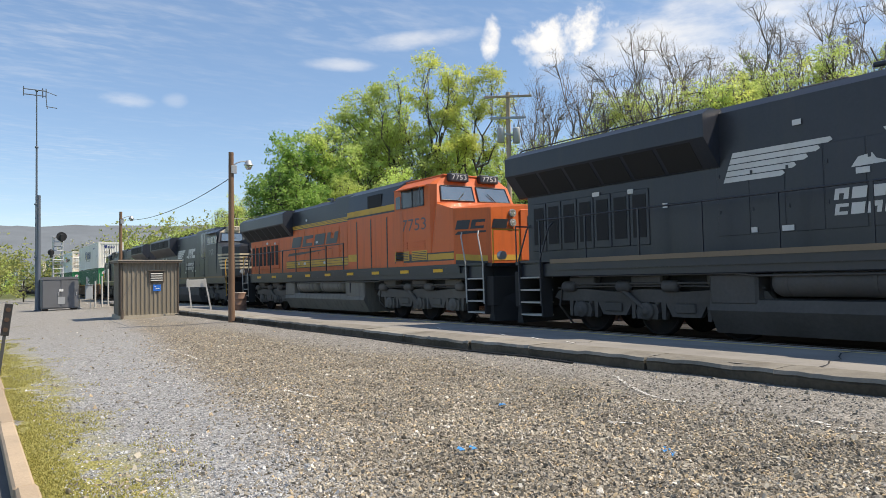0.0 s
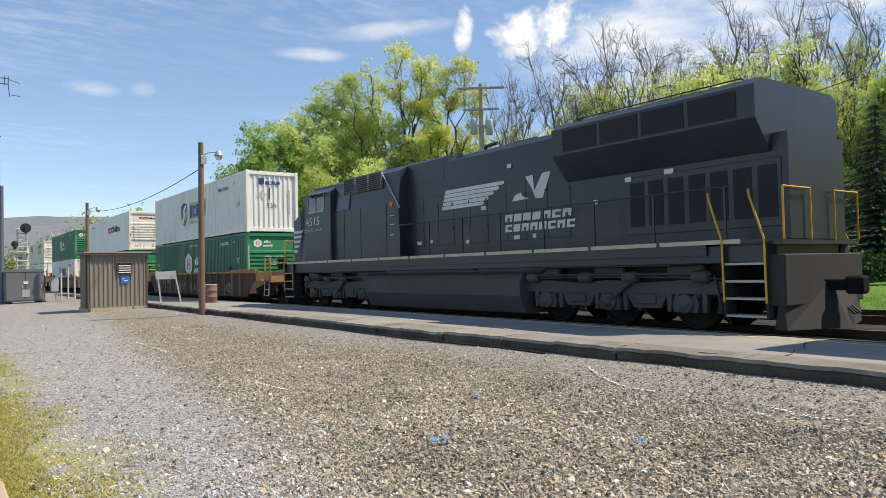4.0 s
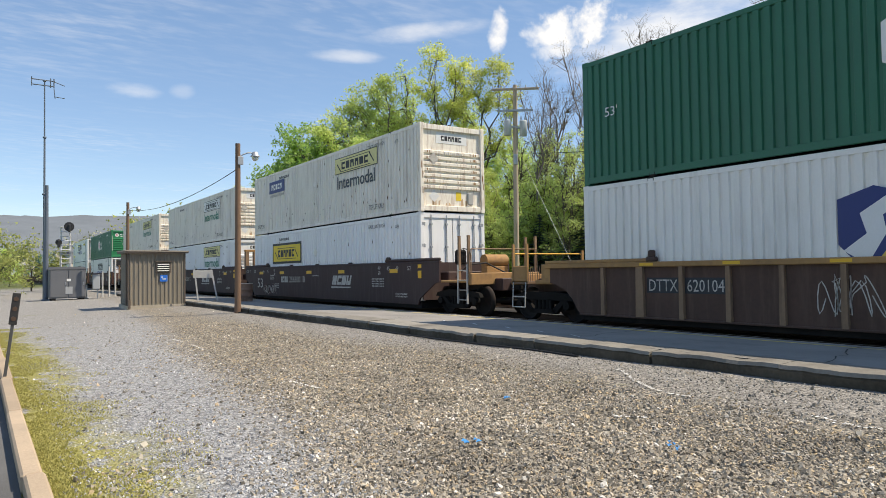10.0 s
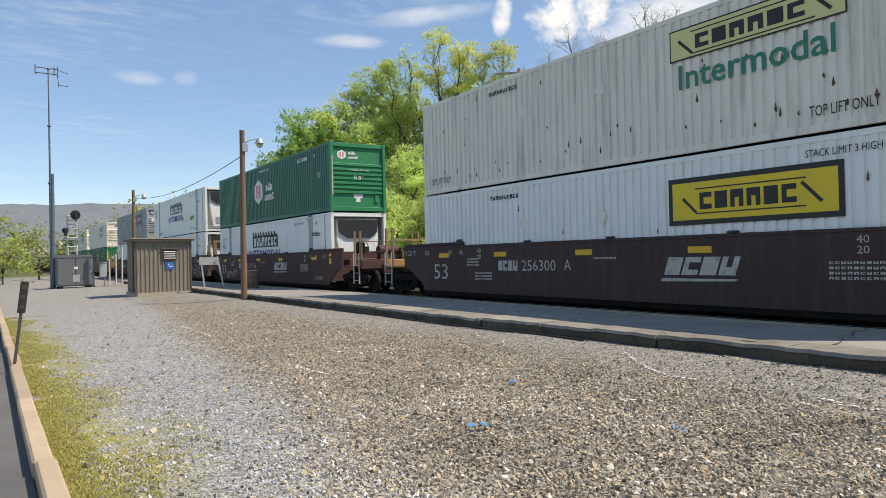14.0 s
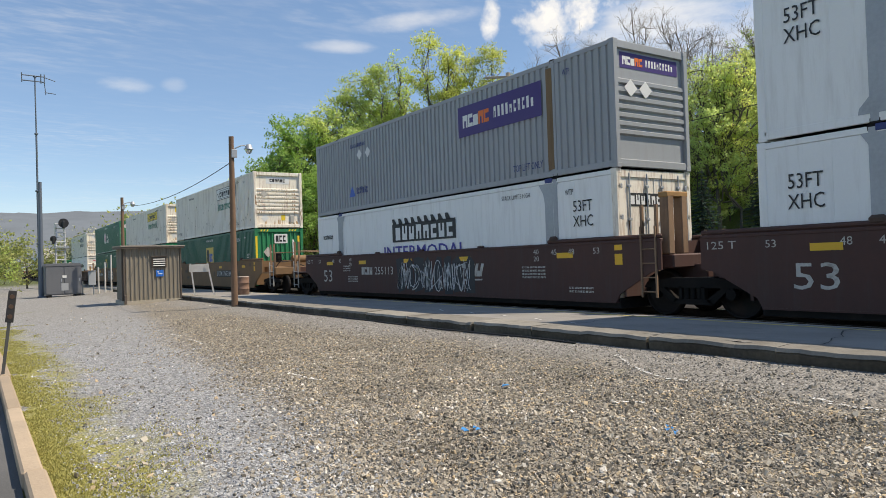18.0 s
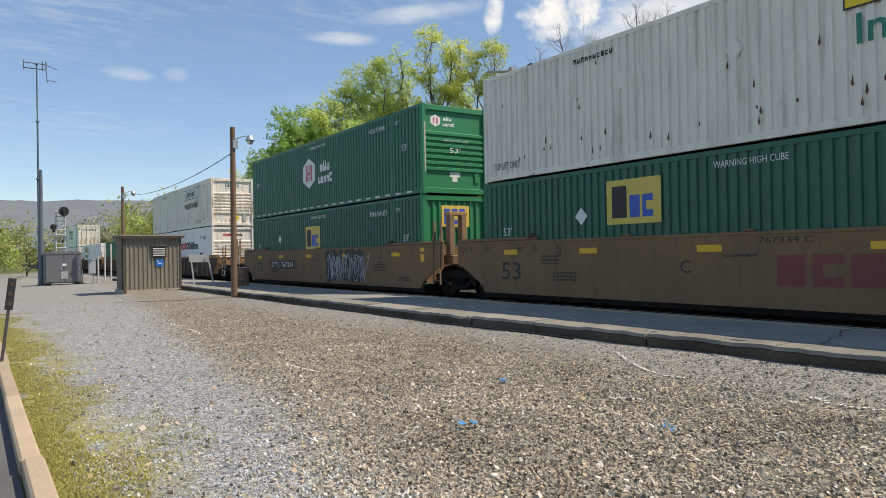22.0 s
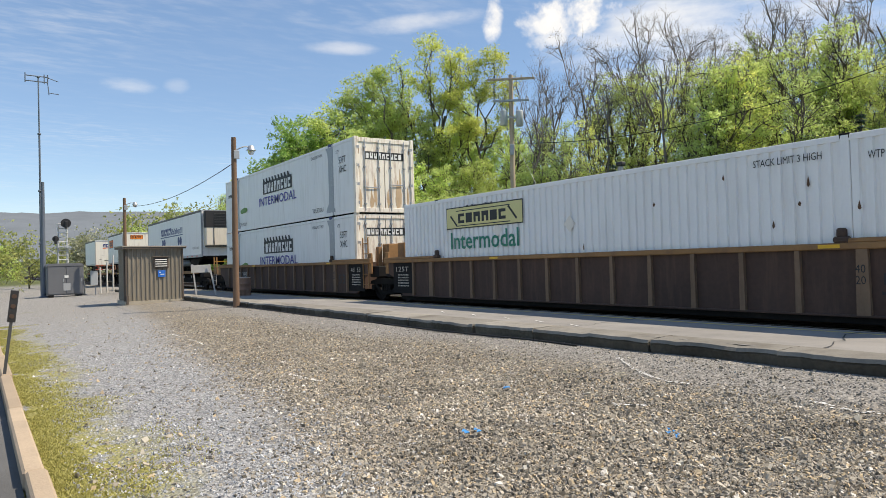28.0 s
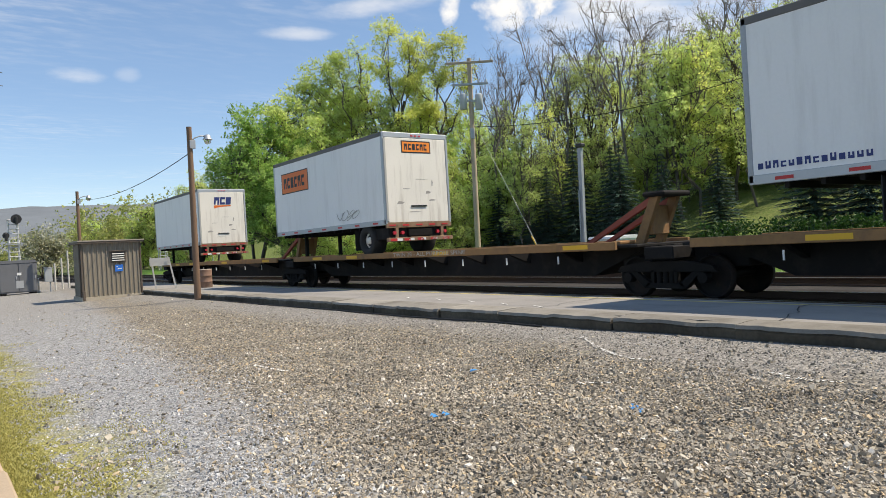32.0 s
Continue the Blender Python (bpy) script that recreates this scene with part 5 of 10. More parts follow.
def brake_gear(car, y, mat):
    wheel = MB()
    for i in range(16):
        a, b = 2 * math.pi * i / 16, 2 * math.pi * (i + 1) / 16
        wheel.tube((-0.55 + 0.26 * math.cos(a), y, 1.75 + 0.26 * math.sin(a)), (-0.55 + 0.26 * math.cos(b), y, 1.75 + 0.26 * math.sin(b)), 0.014, 6)
    for a in (0, 1.57, 3.14, 4.71):
        wheel.tube((-0.55, y, 1.75), (-0.55 + 0.25 * math.cos(a), y, 1.75 + 0.25 * math.sin(a)), 0.011, 5)
    part("brake_wheel", wheel, DARKCAR, car)
    part("brake_housing", MB().box(-0.72, -0.38, y + 0.05, y + 0.3, 1.5, 1.98, 0.06), DARKCAR, car)


def ribbed_well(y0, number="", paint=BROWNCAR, rib=BROWNRIB, chord=CHORD, front="truck", back="truck", graffiti=0, label="brown ribbed steel container well car, rusty and worn"):
    """A well car with upright outside ribs. Ends: truck of its own, or shared with the next unit."""
    car = thing("well_car", label, "rail car", group="well cars of the train")
    a0, a1 = -1.15, CL + 1.15
    for s in (-1, 1):
        x0, x1 = s * 1.30, s * 1.345
        poly = [(a0, 0.98), (-0.95, 0.95), (-0.62, 0.82), (-0.38, 0.60), (-0.22, 0.36), (-0.12, 0.27), (CL + 0.12, 0.27), (CL + 0.22, 0.36), (CL + 0.38, 0.60), (CL + 0.62, 0.82), (CL + 0.95, 0.95), (a1, 0.98), (a1, 1.36), (a0, 1.36)]
        side = part("side_wall", MB().prism(poly, x0, x1, "x"), paint, car, "dark rusty side sheet")
        part("top_chord", MB().box(s * 1.27, s * 1.43, a0 - 0.1, a1 + 0.1, 1.345, 1.455, 0.015), chord, side, "worn yellow-brown top chord")
        part("raised_chord", MB().box(s * 1.28, s * 1.42, a0 - 0.1, 2.1, 1.455, 1.53, 0.015), chord, side)
        part("raised_chord", MB().box(s * 1.28, s * 1.42, CL - 2.1, a1 + 0.1, 1.455, 1.53, 0.015), chord, side)
        part("bottom_flange", MB().box(s * 1.27, s * 1.41, -0.1, CL + 0.1, 0.245, 0.285, 0.01), paint, side)
        for i in range(-7, 8):
            y = CL / 2 + i * 1.06
            w = 0.055 if abs(i) != 6 else 0.11
            part("rib", MB().prism([(y - w, 0.28), (y + w, 0.28), (y + w * 0.8, 1.345), (y - w * 0.8, 1.345)], s * 1.345, s * 1.42, "x"), rib, side, "tan rib")
        for y in (2.03, CL - 2.03):
            part("box_lock", MB().box(s * 1.30, s * 1.44, y - 0.13, y + 0.13, 1.45, 1.56, 0.03).box(s * 1.32, s * 1.42, y - 0.08, y + 0.08, 1.54, 1.70, 0.03), LOCKRUST, side, "rusty stacking lock")
    for i in range(6):
        y = 0.8 + i * (CL - 1.6) / 5
        part("floor_beam", MB().box(-1.26, 1.26, y - 0.15, y + 0.15, 0.20, 0.36), DARKCAR, car)
    # Added black slab that stands in for the shade below the well.
    part("well_tub", MB().box(-1.25, 1.25, -0.1, CL + 0.1, 0.13, 0.352), DARKCAR, car, "black fill for the shade under the well")
    tape = MB()
    for i in range(7 if chord is CHORD else 2):
        plate(tape, side_at(2.4 + i * (2.0 if chord is CHORD else 9.0), 1.372, 0.006, -1.43), rect(0, 0, 0.36, 0.06))
    tape.multi = True
    part("reflector", tape, REFLECT, car, "yellow reflective strips")
    for end, s, yb in ((front, -1, a0), (back, 1, a1)):
        part("end_bulkhead", MB().box(-1.3, 1.3, yb - s * 1.0, yb - s * 0.94, 0.4, 1.4), paint, car)
        if end == "truck":
            part("end_platform", MB().box(-1.30, 1.30, yb, yb + s * 0.62, 0.95, 1.05, 0.015), chord, car, "tan end platform")
            part("center_sill", MB().box(-0.42, 0.42, yb - s * 0.9, yb + s * 1.95, 0.72, 1.08, 0.02), paint, car)
            part("end_plate", MB().box(-1.34, -1.26, yb, yb + s * 0.34, 0.98, 1.45, 0.015), chord, car, "orange end plate")
            part("end_plate", MB().box(-1.30, -1.22, yb + s * 0.95, yb + s * 1.50, 0.98, 1.42, 0.015), chord, car, "orange end plate")
            part("end_plate", MB().box(1.22, 1.30, yb + s * 0.2, yb + s * 1.50, 0.98, 1.42, 0.015), chord, car)
            part("crosswalk", MB().box(-1.30, 1.30, yb + s * 0.9, yb + s * 1.55, 0.96, 1.02), BROWNRIB, car)
            part("end_beam", MB().box(-1.28, 1.28, yb + s * 1.48, yb + s * 1.60, 0.92, 1.2, 0.015), chord, car)
            mesh = MB()
            for k in range(7):
                mesh.tube((-1.28, yb + s * (0.36 + 0.09 * k), 1.02), (-1.28, yb + s * (0.36 + 0.09 * k), 1.40), 0.010, 4)
            part("grille", mesh, BROWNRIB, car)
            for x in (-1.27, 1.27):
                for q in (0.95, 1.5):
                    part("post", MB().box(x - 0.03, x + 0.03, yb + s * q - 0.03, yb + s * q + 0.03, 0.98, 2.0 if x < 0 else 1.85), chord, car)
            grab(car, [(-1.30, yb + s * 0.98, 1.0), (-1.34, yb + s * 0.98, 0.35), (-1.34, yb + s * 1.48, 0.35), (-1.30, yb + s * 1.48, 1.0)], GREYP)
            grab(car, [(-1.34, yb + s * 0.98, 0.62), (-1.34, yb + s * 1.48, 0.62)], GREYP)
            grab(car, [(-1.26, yb + s * 1.55, 1.2), (-1.26, yb + s * 1.55, 1.75), (-0.2, yb + s * 1.55, 1.75), (1.26, yb + s * 1.55, 1.75)], SAFETY)
            part("air_tank", MB().tube((0.2, yb + s * 0.4, 1.28), (1.0, yb + s * 0.4, 1.28), 0.17, 12), BROWNRIB, car, "air reservoir")
            freight_truck(car, yb + s * 0.57)
            coupler(car, yb + s * 1.7, s)
            if s < 0:
                brake_gear(car, yb - 1.25, chord)
        else:
            part("center_sill", MB().box(-0.42, 0.42, yb - s * 0.9, yb + s * 0.5, 0.72, 1.08, 0.02), DARKCAR, car)
            part("bolster", MB().box(-1.2, 1.2, yb - s * 0.3, yb + s * 0.35, 0.85, 1.25, 0.03), DARKCAR, car, "black end bolster")
            q0, q1 = sorted((yb - s * 1.75, yb - s * 0.45))
            part("end_panel", MB().box(-1.352, -1.345, q0, q1, 0.34, 1.34), DARKCAR, car, "black stencil panel")
            letters("lettering", "48  53" if s < 0 else "125T", FADEDW, car, side_at(q1 - 0.2, 1.05, 0.006, -1.352), 0.8, 0.16)
            stencil = MB()
            for k in range(5):
                blocks(stencil, side_at(q1 - 0.3, 0.92 - k * 0.09, 0.006, -1.352), 8, 0.7, 0.04, 0, 0.25, rnd(k), 1.0)
            stencil.multi = False
            tagged(part("stencil_line", stencil, FADEDW, car, "small stencil lines"), kind="stuff")
            part("guide_box", MB().box(-0.75, -0.1, yb - s * 0.15, yb + s * 0.3, 1.2, 2.05, 0.03), chord, car, "tan container guide box")
            part("end_plate", MB().box(-1.36, -1.28, yb - s * 0.1, yb + s * 0.1, 0.98, 1.72, 0.015), chord, car)
            if s < 0:
                ladder(car, -1.36, yb + 0.1, yb + 0.5, 0.45, 2.3, chord, 5)
                for x in (-0.9, -0.2, 0.5):
                    part("guide_post", MB().box(x - 0.09, x + 0.09, yb + 0.02, yb + 0.2, 0.98, 1.95, 0.02), chord, car, "tan container guide")
    if back == "shared":
        freight_truck(car, CL + 1.7, 0.48, 0.91)
    if number:
        for q, w in ((14.28, 0.84), (13.33, 0.96)):
            part("stencil_patch", plate(MB(), side_at(q, 0.80, 0.003, -1.345), rect(0, 0, w, 0.32)), SPRAYB, car, "dark repainted patch")
        letters("lettering", "DTTX", FADEDW, car, side_at(14.22, 0.84, 0.006, -1.345), 0.72, 0.24)
        letters("lettering", number, FADEDW, car, side_at(13.27, 0.84, 0.006, -1.345), 0.84, 0.24)
    if chord is not CHORD:
        letters("lettering", "53", BLACKP, car, side_at(1.46, 0.60, 0.006, -1.345), 0.56, 0.36)
        letters("lettering", "40\n20", BLACKP, car, side_at(1.82, 0.78, 0.006, -1.42), 0.16, 0.32)
    r = rnd(graffiti + 5)
    if graffiti:
        for g in range(graffiti):
            gy, gh = 1.5 + (CL - 5.4) * (g + 0.5) / graffiti + r.uniform(-0.4, 0.4), r.uniform(0.35, 0.75)
            mb = MB()
            scrawl(mb, gy, 0.42, r.uniform(0.75, 1.05), gh, r, 0.010, -1.345)
            part("graffiti", mb, SPRAY if r.random() < 0.7 else FADEDW, car, "sprayed scribble")
    return rolling(car, y0)


def scrawl(mb, y, z, w, h, r, pen, face, proud=0.008, strokes=4):
    """A sprayed tag: a few looped letters run into one another as one ribbon."""
    pts = []
    for k in range(strokes):
        cx, ww, hh = w * (k + 0.5) / strokes, w / strokes * r.uniform(0.55, 0.8), h * r.uniform(0.35, 0.5)
        ka, kb, pa, pb = r.choice((1, 1, 2)), r.choice((1, 2, 3)), r.uniform(0, 6.28), r.uniform(0, 6.28)
        for i in range(15):
            u = 5.6 * i / 14
            pts.append(Vector((cx + ww * math.sin(ka * u + pa), h * 0.5 + hh * math.sin(kb * u + pb) + 0.05 * h * (k % 2))))
    v = []
    for i, p in enumerate(pts):
        d = pts[min(i + 1, len(pts) - 1)] - pts[max(i - 1, 0)]
        q = Vector((-d.y, d.x)).normalized() * pen if d.length > 1e-4 else Vector((pen, 0))
        v += [side_at(y, z, proud, face) @ Vector((p.x + q.x, p.y + q.y, 0)), side_at(y, z, proud, face) @ Vector((p.x - q.x, p.y - q.y, 0))]
    mb.add(v, [(2 * i, 2 * i + 1, 2 * i + 3, 2 * i + 2) for i in range(len(pts) - 1)])


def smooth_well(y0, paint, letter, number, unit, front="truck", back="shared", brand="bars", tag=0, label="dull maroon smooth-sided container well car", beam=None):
    """A well car with plain plate sides, in articulated sets that share trucks."""
    beam = beam or paint
    car = thing("well_car", label, "rail car", group="well cars of the train")
    a0, a1 = -1.2, CL + 1.2
    F = -1.375
    for s in (-1, 1):
        poly = [(a0, 0.98), (-0.95, 0.94), (-0.05, 0.45), (0.05, 0.27), (CL - 0.05, 0.27), (CL + 0.05, 0.45), (CL + 0.95, 0.94), (a1, 0.98), (a1, 1.58), (a0, 1.58)]
        side = part("side_wall", MB().prism(poly, s * 1.33, s * 1.375, "x"), paint, car, "flat plate side")
        part("top_chord", MB().box(s * 1.27, s * 1.385, a0, a1, 1.56, 1.64, 0.02), paint, side)
        for q0, q1 in ((a0, 2.25), (CL - 2.25, a1)):
            part("raised_chord", MB().box(s * 1.28, s * 1.38, q0, q1, 1.64, 1.735, 0.03), paint, side)
        part("bottom_flange", MB().box(s * 1.27, s * 1.39, 0.05, CL - 0.05, 0.25, 0.285), paint, side)
        for y in (2.03, CL - 2.03):
            part("box_lock", MB().box(s * 1.29, s * 1.40, y - 0.14, y + 0.14, 1.66, 1.82, 0.05), LOCKRUST, side, "black stacking lock")
        for y in (5.0, 8.1, 11.0):
            part("edge_lug", MB().box(s * 1.30, s * 1.39, y - 0.12, y + 0.12, 1.63, 1.69, 0.02), paint, side)
    for i in range(6):
        y = 0.8 + i * (CL - 1.6) / 5
        part("floor_beam", MB().box(-1.26, 1.26, y - 0.15, y + 0.15, 0.20, 0.36), DARKCAR, car)
    # Solid black slab added where the gap under the car lies in shade.
    part("well_tub", MB().box(-1.28, 1.28, 0.0, CL, 0.13, 0.352), DARKCAR, car, "black fill for the shade under the well")
    rf = MB()
    for y in (1.9, 6.0, 9.2, 12.4, 15.2):
        plate(rf, side_at(y, 1.28, 0.006, F), rect(0, 0, 0.55, 0.13))
    plate(rf, side_at(0.05, 1.1, 0.006, F), rect(0, 0, 0.22, 0.24))
    plate(rf, side_at(0.05, 1.42, 0.006, F), rect(0, 0, 0.22, 0.12))
    rf.multi = True
    part("reflector", rf, REFLECT, car, "yellow reflective plates")
    # stencils
    dark = letter is BLACKP
    letters("lettering", "53", letter, car, side_at(15.5 if not dark else 15.3, 0.62, 0.006, F), 0.78, 0.46)
    for y, w in ((16.0, "53"), (14.7, "48"), (14.1, "45"), (0.7, "53"), (1.5, "48"), (2.1, "45")):
        letters("lettering", w, letter, car, side_at(y, 1.36, 0.006, F), 0.2, 0.14)
    for y in (13.2, 2.75):
        letters("lettering", "40\n20", letter, car, side_at(y, 1.22, 0.006, F), 0.2, 0.3)
    letters("lettering", "125 T", letter, car, side_at(17.2, 1.36, 0.006, F), 0.62, 0.15)
    letters("lettering", unit, letter, car, side_at(7.1 if dark and unit == "B" else 9.6, 0.86 if dark else 0.92, 0.006, F), 0.24, 0.26)
    fore = 6.9 if unit == "B" else 0.0          # one unit bears its number near the front
    if dark and brand == "red":
        letters("lettering", number + " " + unit, BLACKP, car, side_at(7.9, 1.42, 0.006, F), 1.0, 0.11)
    elif dark:
        part("number_ground", plate(MB(), side_at(13.4 - fore, 0.80, 0.006, F), rect(0, 0, 2.95, 0.36)), BLACKP, car, "black number panel")
        letters("lettering", "DTTX", WHITEP, car, side_at(13.28 - fore, 0.86, 0.010, F), 0.98, 0.24)
        letters("lettering", number, WHITEP, car, side_at(12.1 - fore, 0.86, 0.010, F), 1.45, 0.24)
    else:
        part("mark_bars", blocks(MB(), side_at(12.2, 0.90, 0.006, F), 4, 0.85, 0.27, 0, 0.15, rnd(4), 1.0), letter, car)
        letters("lettering", number, letter, car, side_at(11.2, 0.90, 0.006, F), 1.3, 0.27)
    fine = MB()
    for y, z, w, rows in ((8.6, 1.18, 0.7, 1), (3.2, 1.05, 0.9, 4), (13.3, 0.80, 0.8, 3), (1.5, 0.55, 0.8, 2), (13.7, 1.2, 0.6, 3)):
        for k in range(rows):
            blocks(fine, side_at(y, z - k * 0.085, 0.006, F), 9, w, 0.045, 0, 0.25, rnd(k), 1.0)
    fine.multi = False
    tagged(part("stencil_line", fine, letter if not dark else BLACKP, car, "small stencil lines"), kind="stuff")
    if brand == "slant":
        part("brand_blocks", blocks(MB(), side_at(6.6, 0.84, 0.006, F), 4, 1.7, 0.36, 0.35, 0.12, rnd(4), 1.0), letter, car, "slanted blocks over a stripe")
        part("brand_stripe", plate(MB(), side_at(6.7, 0.70, 0.006, F), [(0, 0), (1.75, 0.03), (1.8, 0.07), (0.05, 0.07)]), letter, car)
    elif brand == "red":
        part("brand_blocks", blocks(MB(), side_at(7.56, 0.66, 0.006, F), 3, 1.9, 0.55, 0, 0.2, rnd(4), 1.0), surface("faded red paint", (0.22, 0.06, 0.05), 0.7, var=0.2), car)
    r = rnd(tag * 7 + 1)
    if tag:
        for y, w, h, m1 in GRAFFITI.get(tag, ()):
            back_ = MB()
            for i in range(max(3, int(w / 0.55))):
                cx, ww = i * 0.55, 0.48
                plate(back_, side_at(y, 0.30, 0.007, F), [(cx + r.uniform(-0.06, 0.06), r.uniform(0, 0.12)), (cx + ww, r.uniform(0, 0.15)), (cx + ww + r.uniform(-0.1, 0.1), h * r.uniform(0.8, 1)), (cx + ww * 0.5, h), (cx + r.uniform(-0.08, 0.1), h * r.uniform(0.75, 1))])
            back_.multi = True
            part("graffiti_fill", back_, m1, car, "block graffiti fill")
            for i in range(max(3, int(w / 0.5))):
                line = MB()
                scrawl(line, y - i * 0.5, 0.32, 0.6, h * 0.85, r, 0.012, F, 0.012, 2)
                part("graffiti", line, FADEDW if tag in (1, 4) else SPRAY, car, "white sprayed outline")
    for end, s, yb in ((front, -1, a0), (back, 1, a1)):
        part("end_bulkhead", MB().box(-1.33, 1.33, yb - s * 1.05, yb - s * 0.99, 0.4, 1.6), paint, car)
        part("body_bolster", MB().box(-1.1, 1.1, yb - s * 0.5, yb + s * 0.1, 1.0, 1.3, 0.03), paint, car)
        part("center_sill", MB().box(-0.42, 0.42, yb - s * 0.9, yb + s * (1.9 if end == "truck" else 0.42), 0.72, 1.08, 0.02), paint, car)
        if end == "truck":
            part("end_platform", MB().box(-1.33, 1.33, yb, yb + s * 1.45, 0.97, 1.04, 0.015), beam, car)
            part("end_beam", MB().box(-1.30, 1.30, yb + s * 1.40, yb + s * 1.55, 0.90, 1.25, 0.02), beam, car)
            part("air_tank", MB().tube((0.0, yb + s * 0.45, 1.62), (0.85, yb + s * 0.45, 1.62), 0.2, 14), beam, car, "air reservoir")
            part("tank_saddle", MB().box(0.0, 0.85, yb + s * 0.3, yb + s * 0.6, 1.04, 1.45, 0.02), beam, car)
            for x in (-1.28, 1.28):
                for q, zt in ((0.95, 2.35), (1.42, 2.35)):
                    part("post", MB().box(x - 0.035, x + 0.035, yb + s * q - 0.035, yb + s * q + 0.035, 0.98, zt), BROWNRIB, car, "tall rusty grab post")
            ladder(car, -1.34, yb + s * 0.95, yb + s * 1.42, 0.35, 1.5, GREYP, 4)
            grab(car, [(-1.25, yb + s * 1.5, 1.2), (-1.25, yb + s * 1.5, 1.95), (1.25, yb + s * 1.5, 1.95), (1.25, yb + s * 1.5, 1.2)], BROWNRIB)
            pipe = MB().path([(-0.9, yb + s * 0.2, 1.1), (-0.7, yb + s * 0.6, 1.5), (-0.1, yb + s * 0.7, 1.55), (0.6, yb + s * 0.9, 1.2)], 0.022, 6)
            part("brake_pipe", pipe, HOSE, car)
            freight_truck(car, yb + s * 0.55)
            coupler(car, yb + s * 1.6, s)
            brake_gear(car, yb + s * 0.15, beam) if s < 0 else None
        else:
            for q in (0.12, 0.5):
                part("post", MB().box(-1.36, -1.30, yb - s * q - 0.03, yb - s * q + 0.03, 0.95, 2.35 if s < 0 else 1.75), BROWNRIB, car)
            if s < 0:
                ladder(car, -1.385, yb + 0.12, yb + 0.5, 0.4, 1.9, BROWNRIB, 5)
                for x in (-1.0, -0.55):
                    part("guide_post", MB().box(x - 0.1, x + 0.1, yb + 0.0, yb + 0.22, 1.3, 2.55, 0.02), BROWNRIB, car, "rusty guide post")
                part("guide_cap", MB().box(-1.12, -0.42, yb + 0.0, yb + 0.24, 2.5, 2.62, 0.02), CHORD, car)
    if back == "shared":
        freight_truck(car, CL + 1.65, 0.48, 0.91)
    return rolling(car, y0)


GRAFFITI = {1: ((12.8, 4.2, 1.15, FADEDW), (4.6, 3.6, 0.9, MAROON2)), 2: ((9.6, 4.4, 1.15, SPRAYB),), 3: ((7.2, 3.65, 1.3, SPRAYB),), 4: ((14.5, 1.4, 0.55, MAROON2),)}


# ---- trailers on spine cars ----
def spine_car(y0, length, first=False, last=False, words=""):
    car = thing("spine_car", "low black spine flat car with orange-brown side sills", "rail car", group="spine cars of the train")
    part("spine_beam", MB().prism([(0.9, 0.95), (2.2, 0.42), (length - 2.2, 0.42), (length - 0.9, 0.95), (length, 0.98), (length, 1.08), (0, 1.08), (0, 0.98)], -0.55, 0.55, "x"), DARKCAR, car, "deep black centre beam")
    part("deck", MB().box(-1.3, 1.3, length * 0.45, length - 0.4, 1.06, 1.12, 0.01), DARKCAR, car)
    part("deck", MB().box(-1.25, 1.25, 0.4, length * 0.22, 1.06, 1.12, 0.01), DARKCAR, car)
    for s in (-1, 1):
        part("side_sill", MB().box(s * 1.27, s * 1.36, 0.9, length - 0.6, 1.02, 1.20, 0.012), CHORD2, car, "worn orange-brown side sill")
        for i in range(8):
            y = 2.6 + i * (length - 5.0) / 7
            part("arm", MB().prism([(s * 0.5, 0.72), (s * 1.3, 1.02), (s * 1.3, 1.08), (s * 0.5, 1.06)], y - 0.07, y + 0.07, "y"), DARKCAR, car)
            part("arm_mark", MB().box(s * 1.31, s * 1.335, y - 0.015, y + 0.015, 0.74, 0.92), WHITEP, car)
    rf = MB()
    for y in (2.4, 7.5, 12.6, 15.2):
        plate(rf, side_at(y, 1.06, 0.006, -1.36), rect(0, 0, 0.75, 0.1))
    rf.multi = True
    part("reflector", rf, REFLECT, car)
    if words:
        letters("lettering", words, FADEDW, car, side_at(9.6 if len(words) > 14 else 11.4, 1.065, 0.008, -1.36), 3.6 if len(words) > 14 else 1.6, 0.115)
    hitch = part("trailer_hitch", MB().box(-0.45, 0.45, 1.5, 1.75, 1.12, 1.2, 0.02), CHORD2, car, "folding rusty trailer hitch stand")
    return rolling(car, y0)


def spine_end(car, y):
    """The centre sill and bolster that bear on a truck."""
    freight_truck(car, y)
    part("center_sill", MB().box(-0.5, 0.5, y - 1.5, y + 1.5, 0.60, 1.06, 0.02), DARKCAR, car, "black centre sill")
    part("body_bolster", MB().box(-1.25, 1.25, y - 0.35, y + 0.35, 0.80, 1.06, 0.02), DARKCAR, car)


def hitch_stand(car, y, up=True):
    for x in (-0.34, 0.34):
        part("stand_leg", MB().prism([(y + 0.55, 1.1), (y + 0.78, 1.1), (y + 0.30, 2.15), (y + 0.08, 2.15)], x - 0.06, x + 0.06, "x"), CHORD2, car, "orange hitch leg")
        part("stand_brace", MB().prism([(y + 2.1, 1.14), (y + 2.3, 1.14), (y + 0.34, 2.12), (y + 0.16, 2.05)], x - 0.05, x + 0.05, "x"), surface("red-brown hitch paint", (0.30, 0.07, 0.045), 0.7, var=0.2), car, "red-brown diagonal brace")
    part("stand_plate", MB().box(-0.3, 0.3, y + 0.34, y + 0.5, 1.3, 1.95, 0.02), CHORD2, car)
    part("hitch_head", MB().box(-0.5, 0.5, y - 0.12, y + 0.45, 2.12, 2.24, 0.04), DARKCAR, car, "black hitch head")


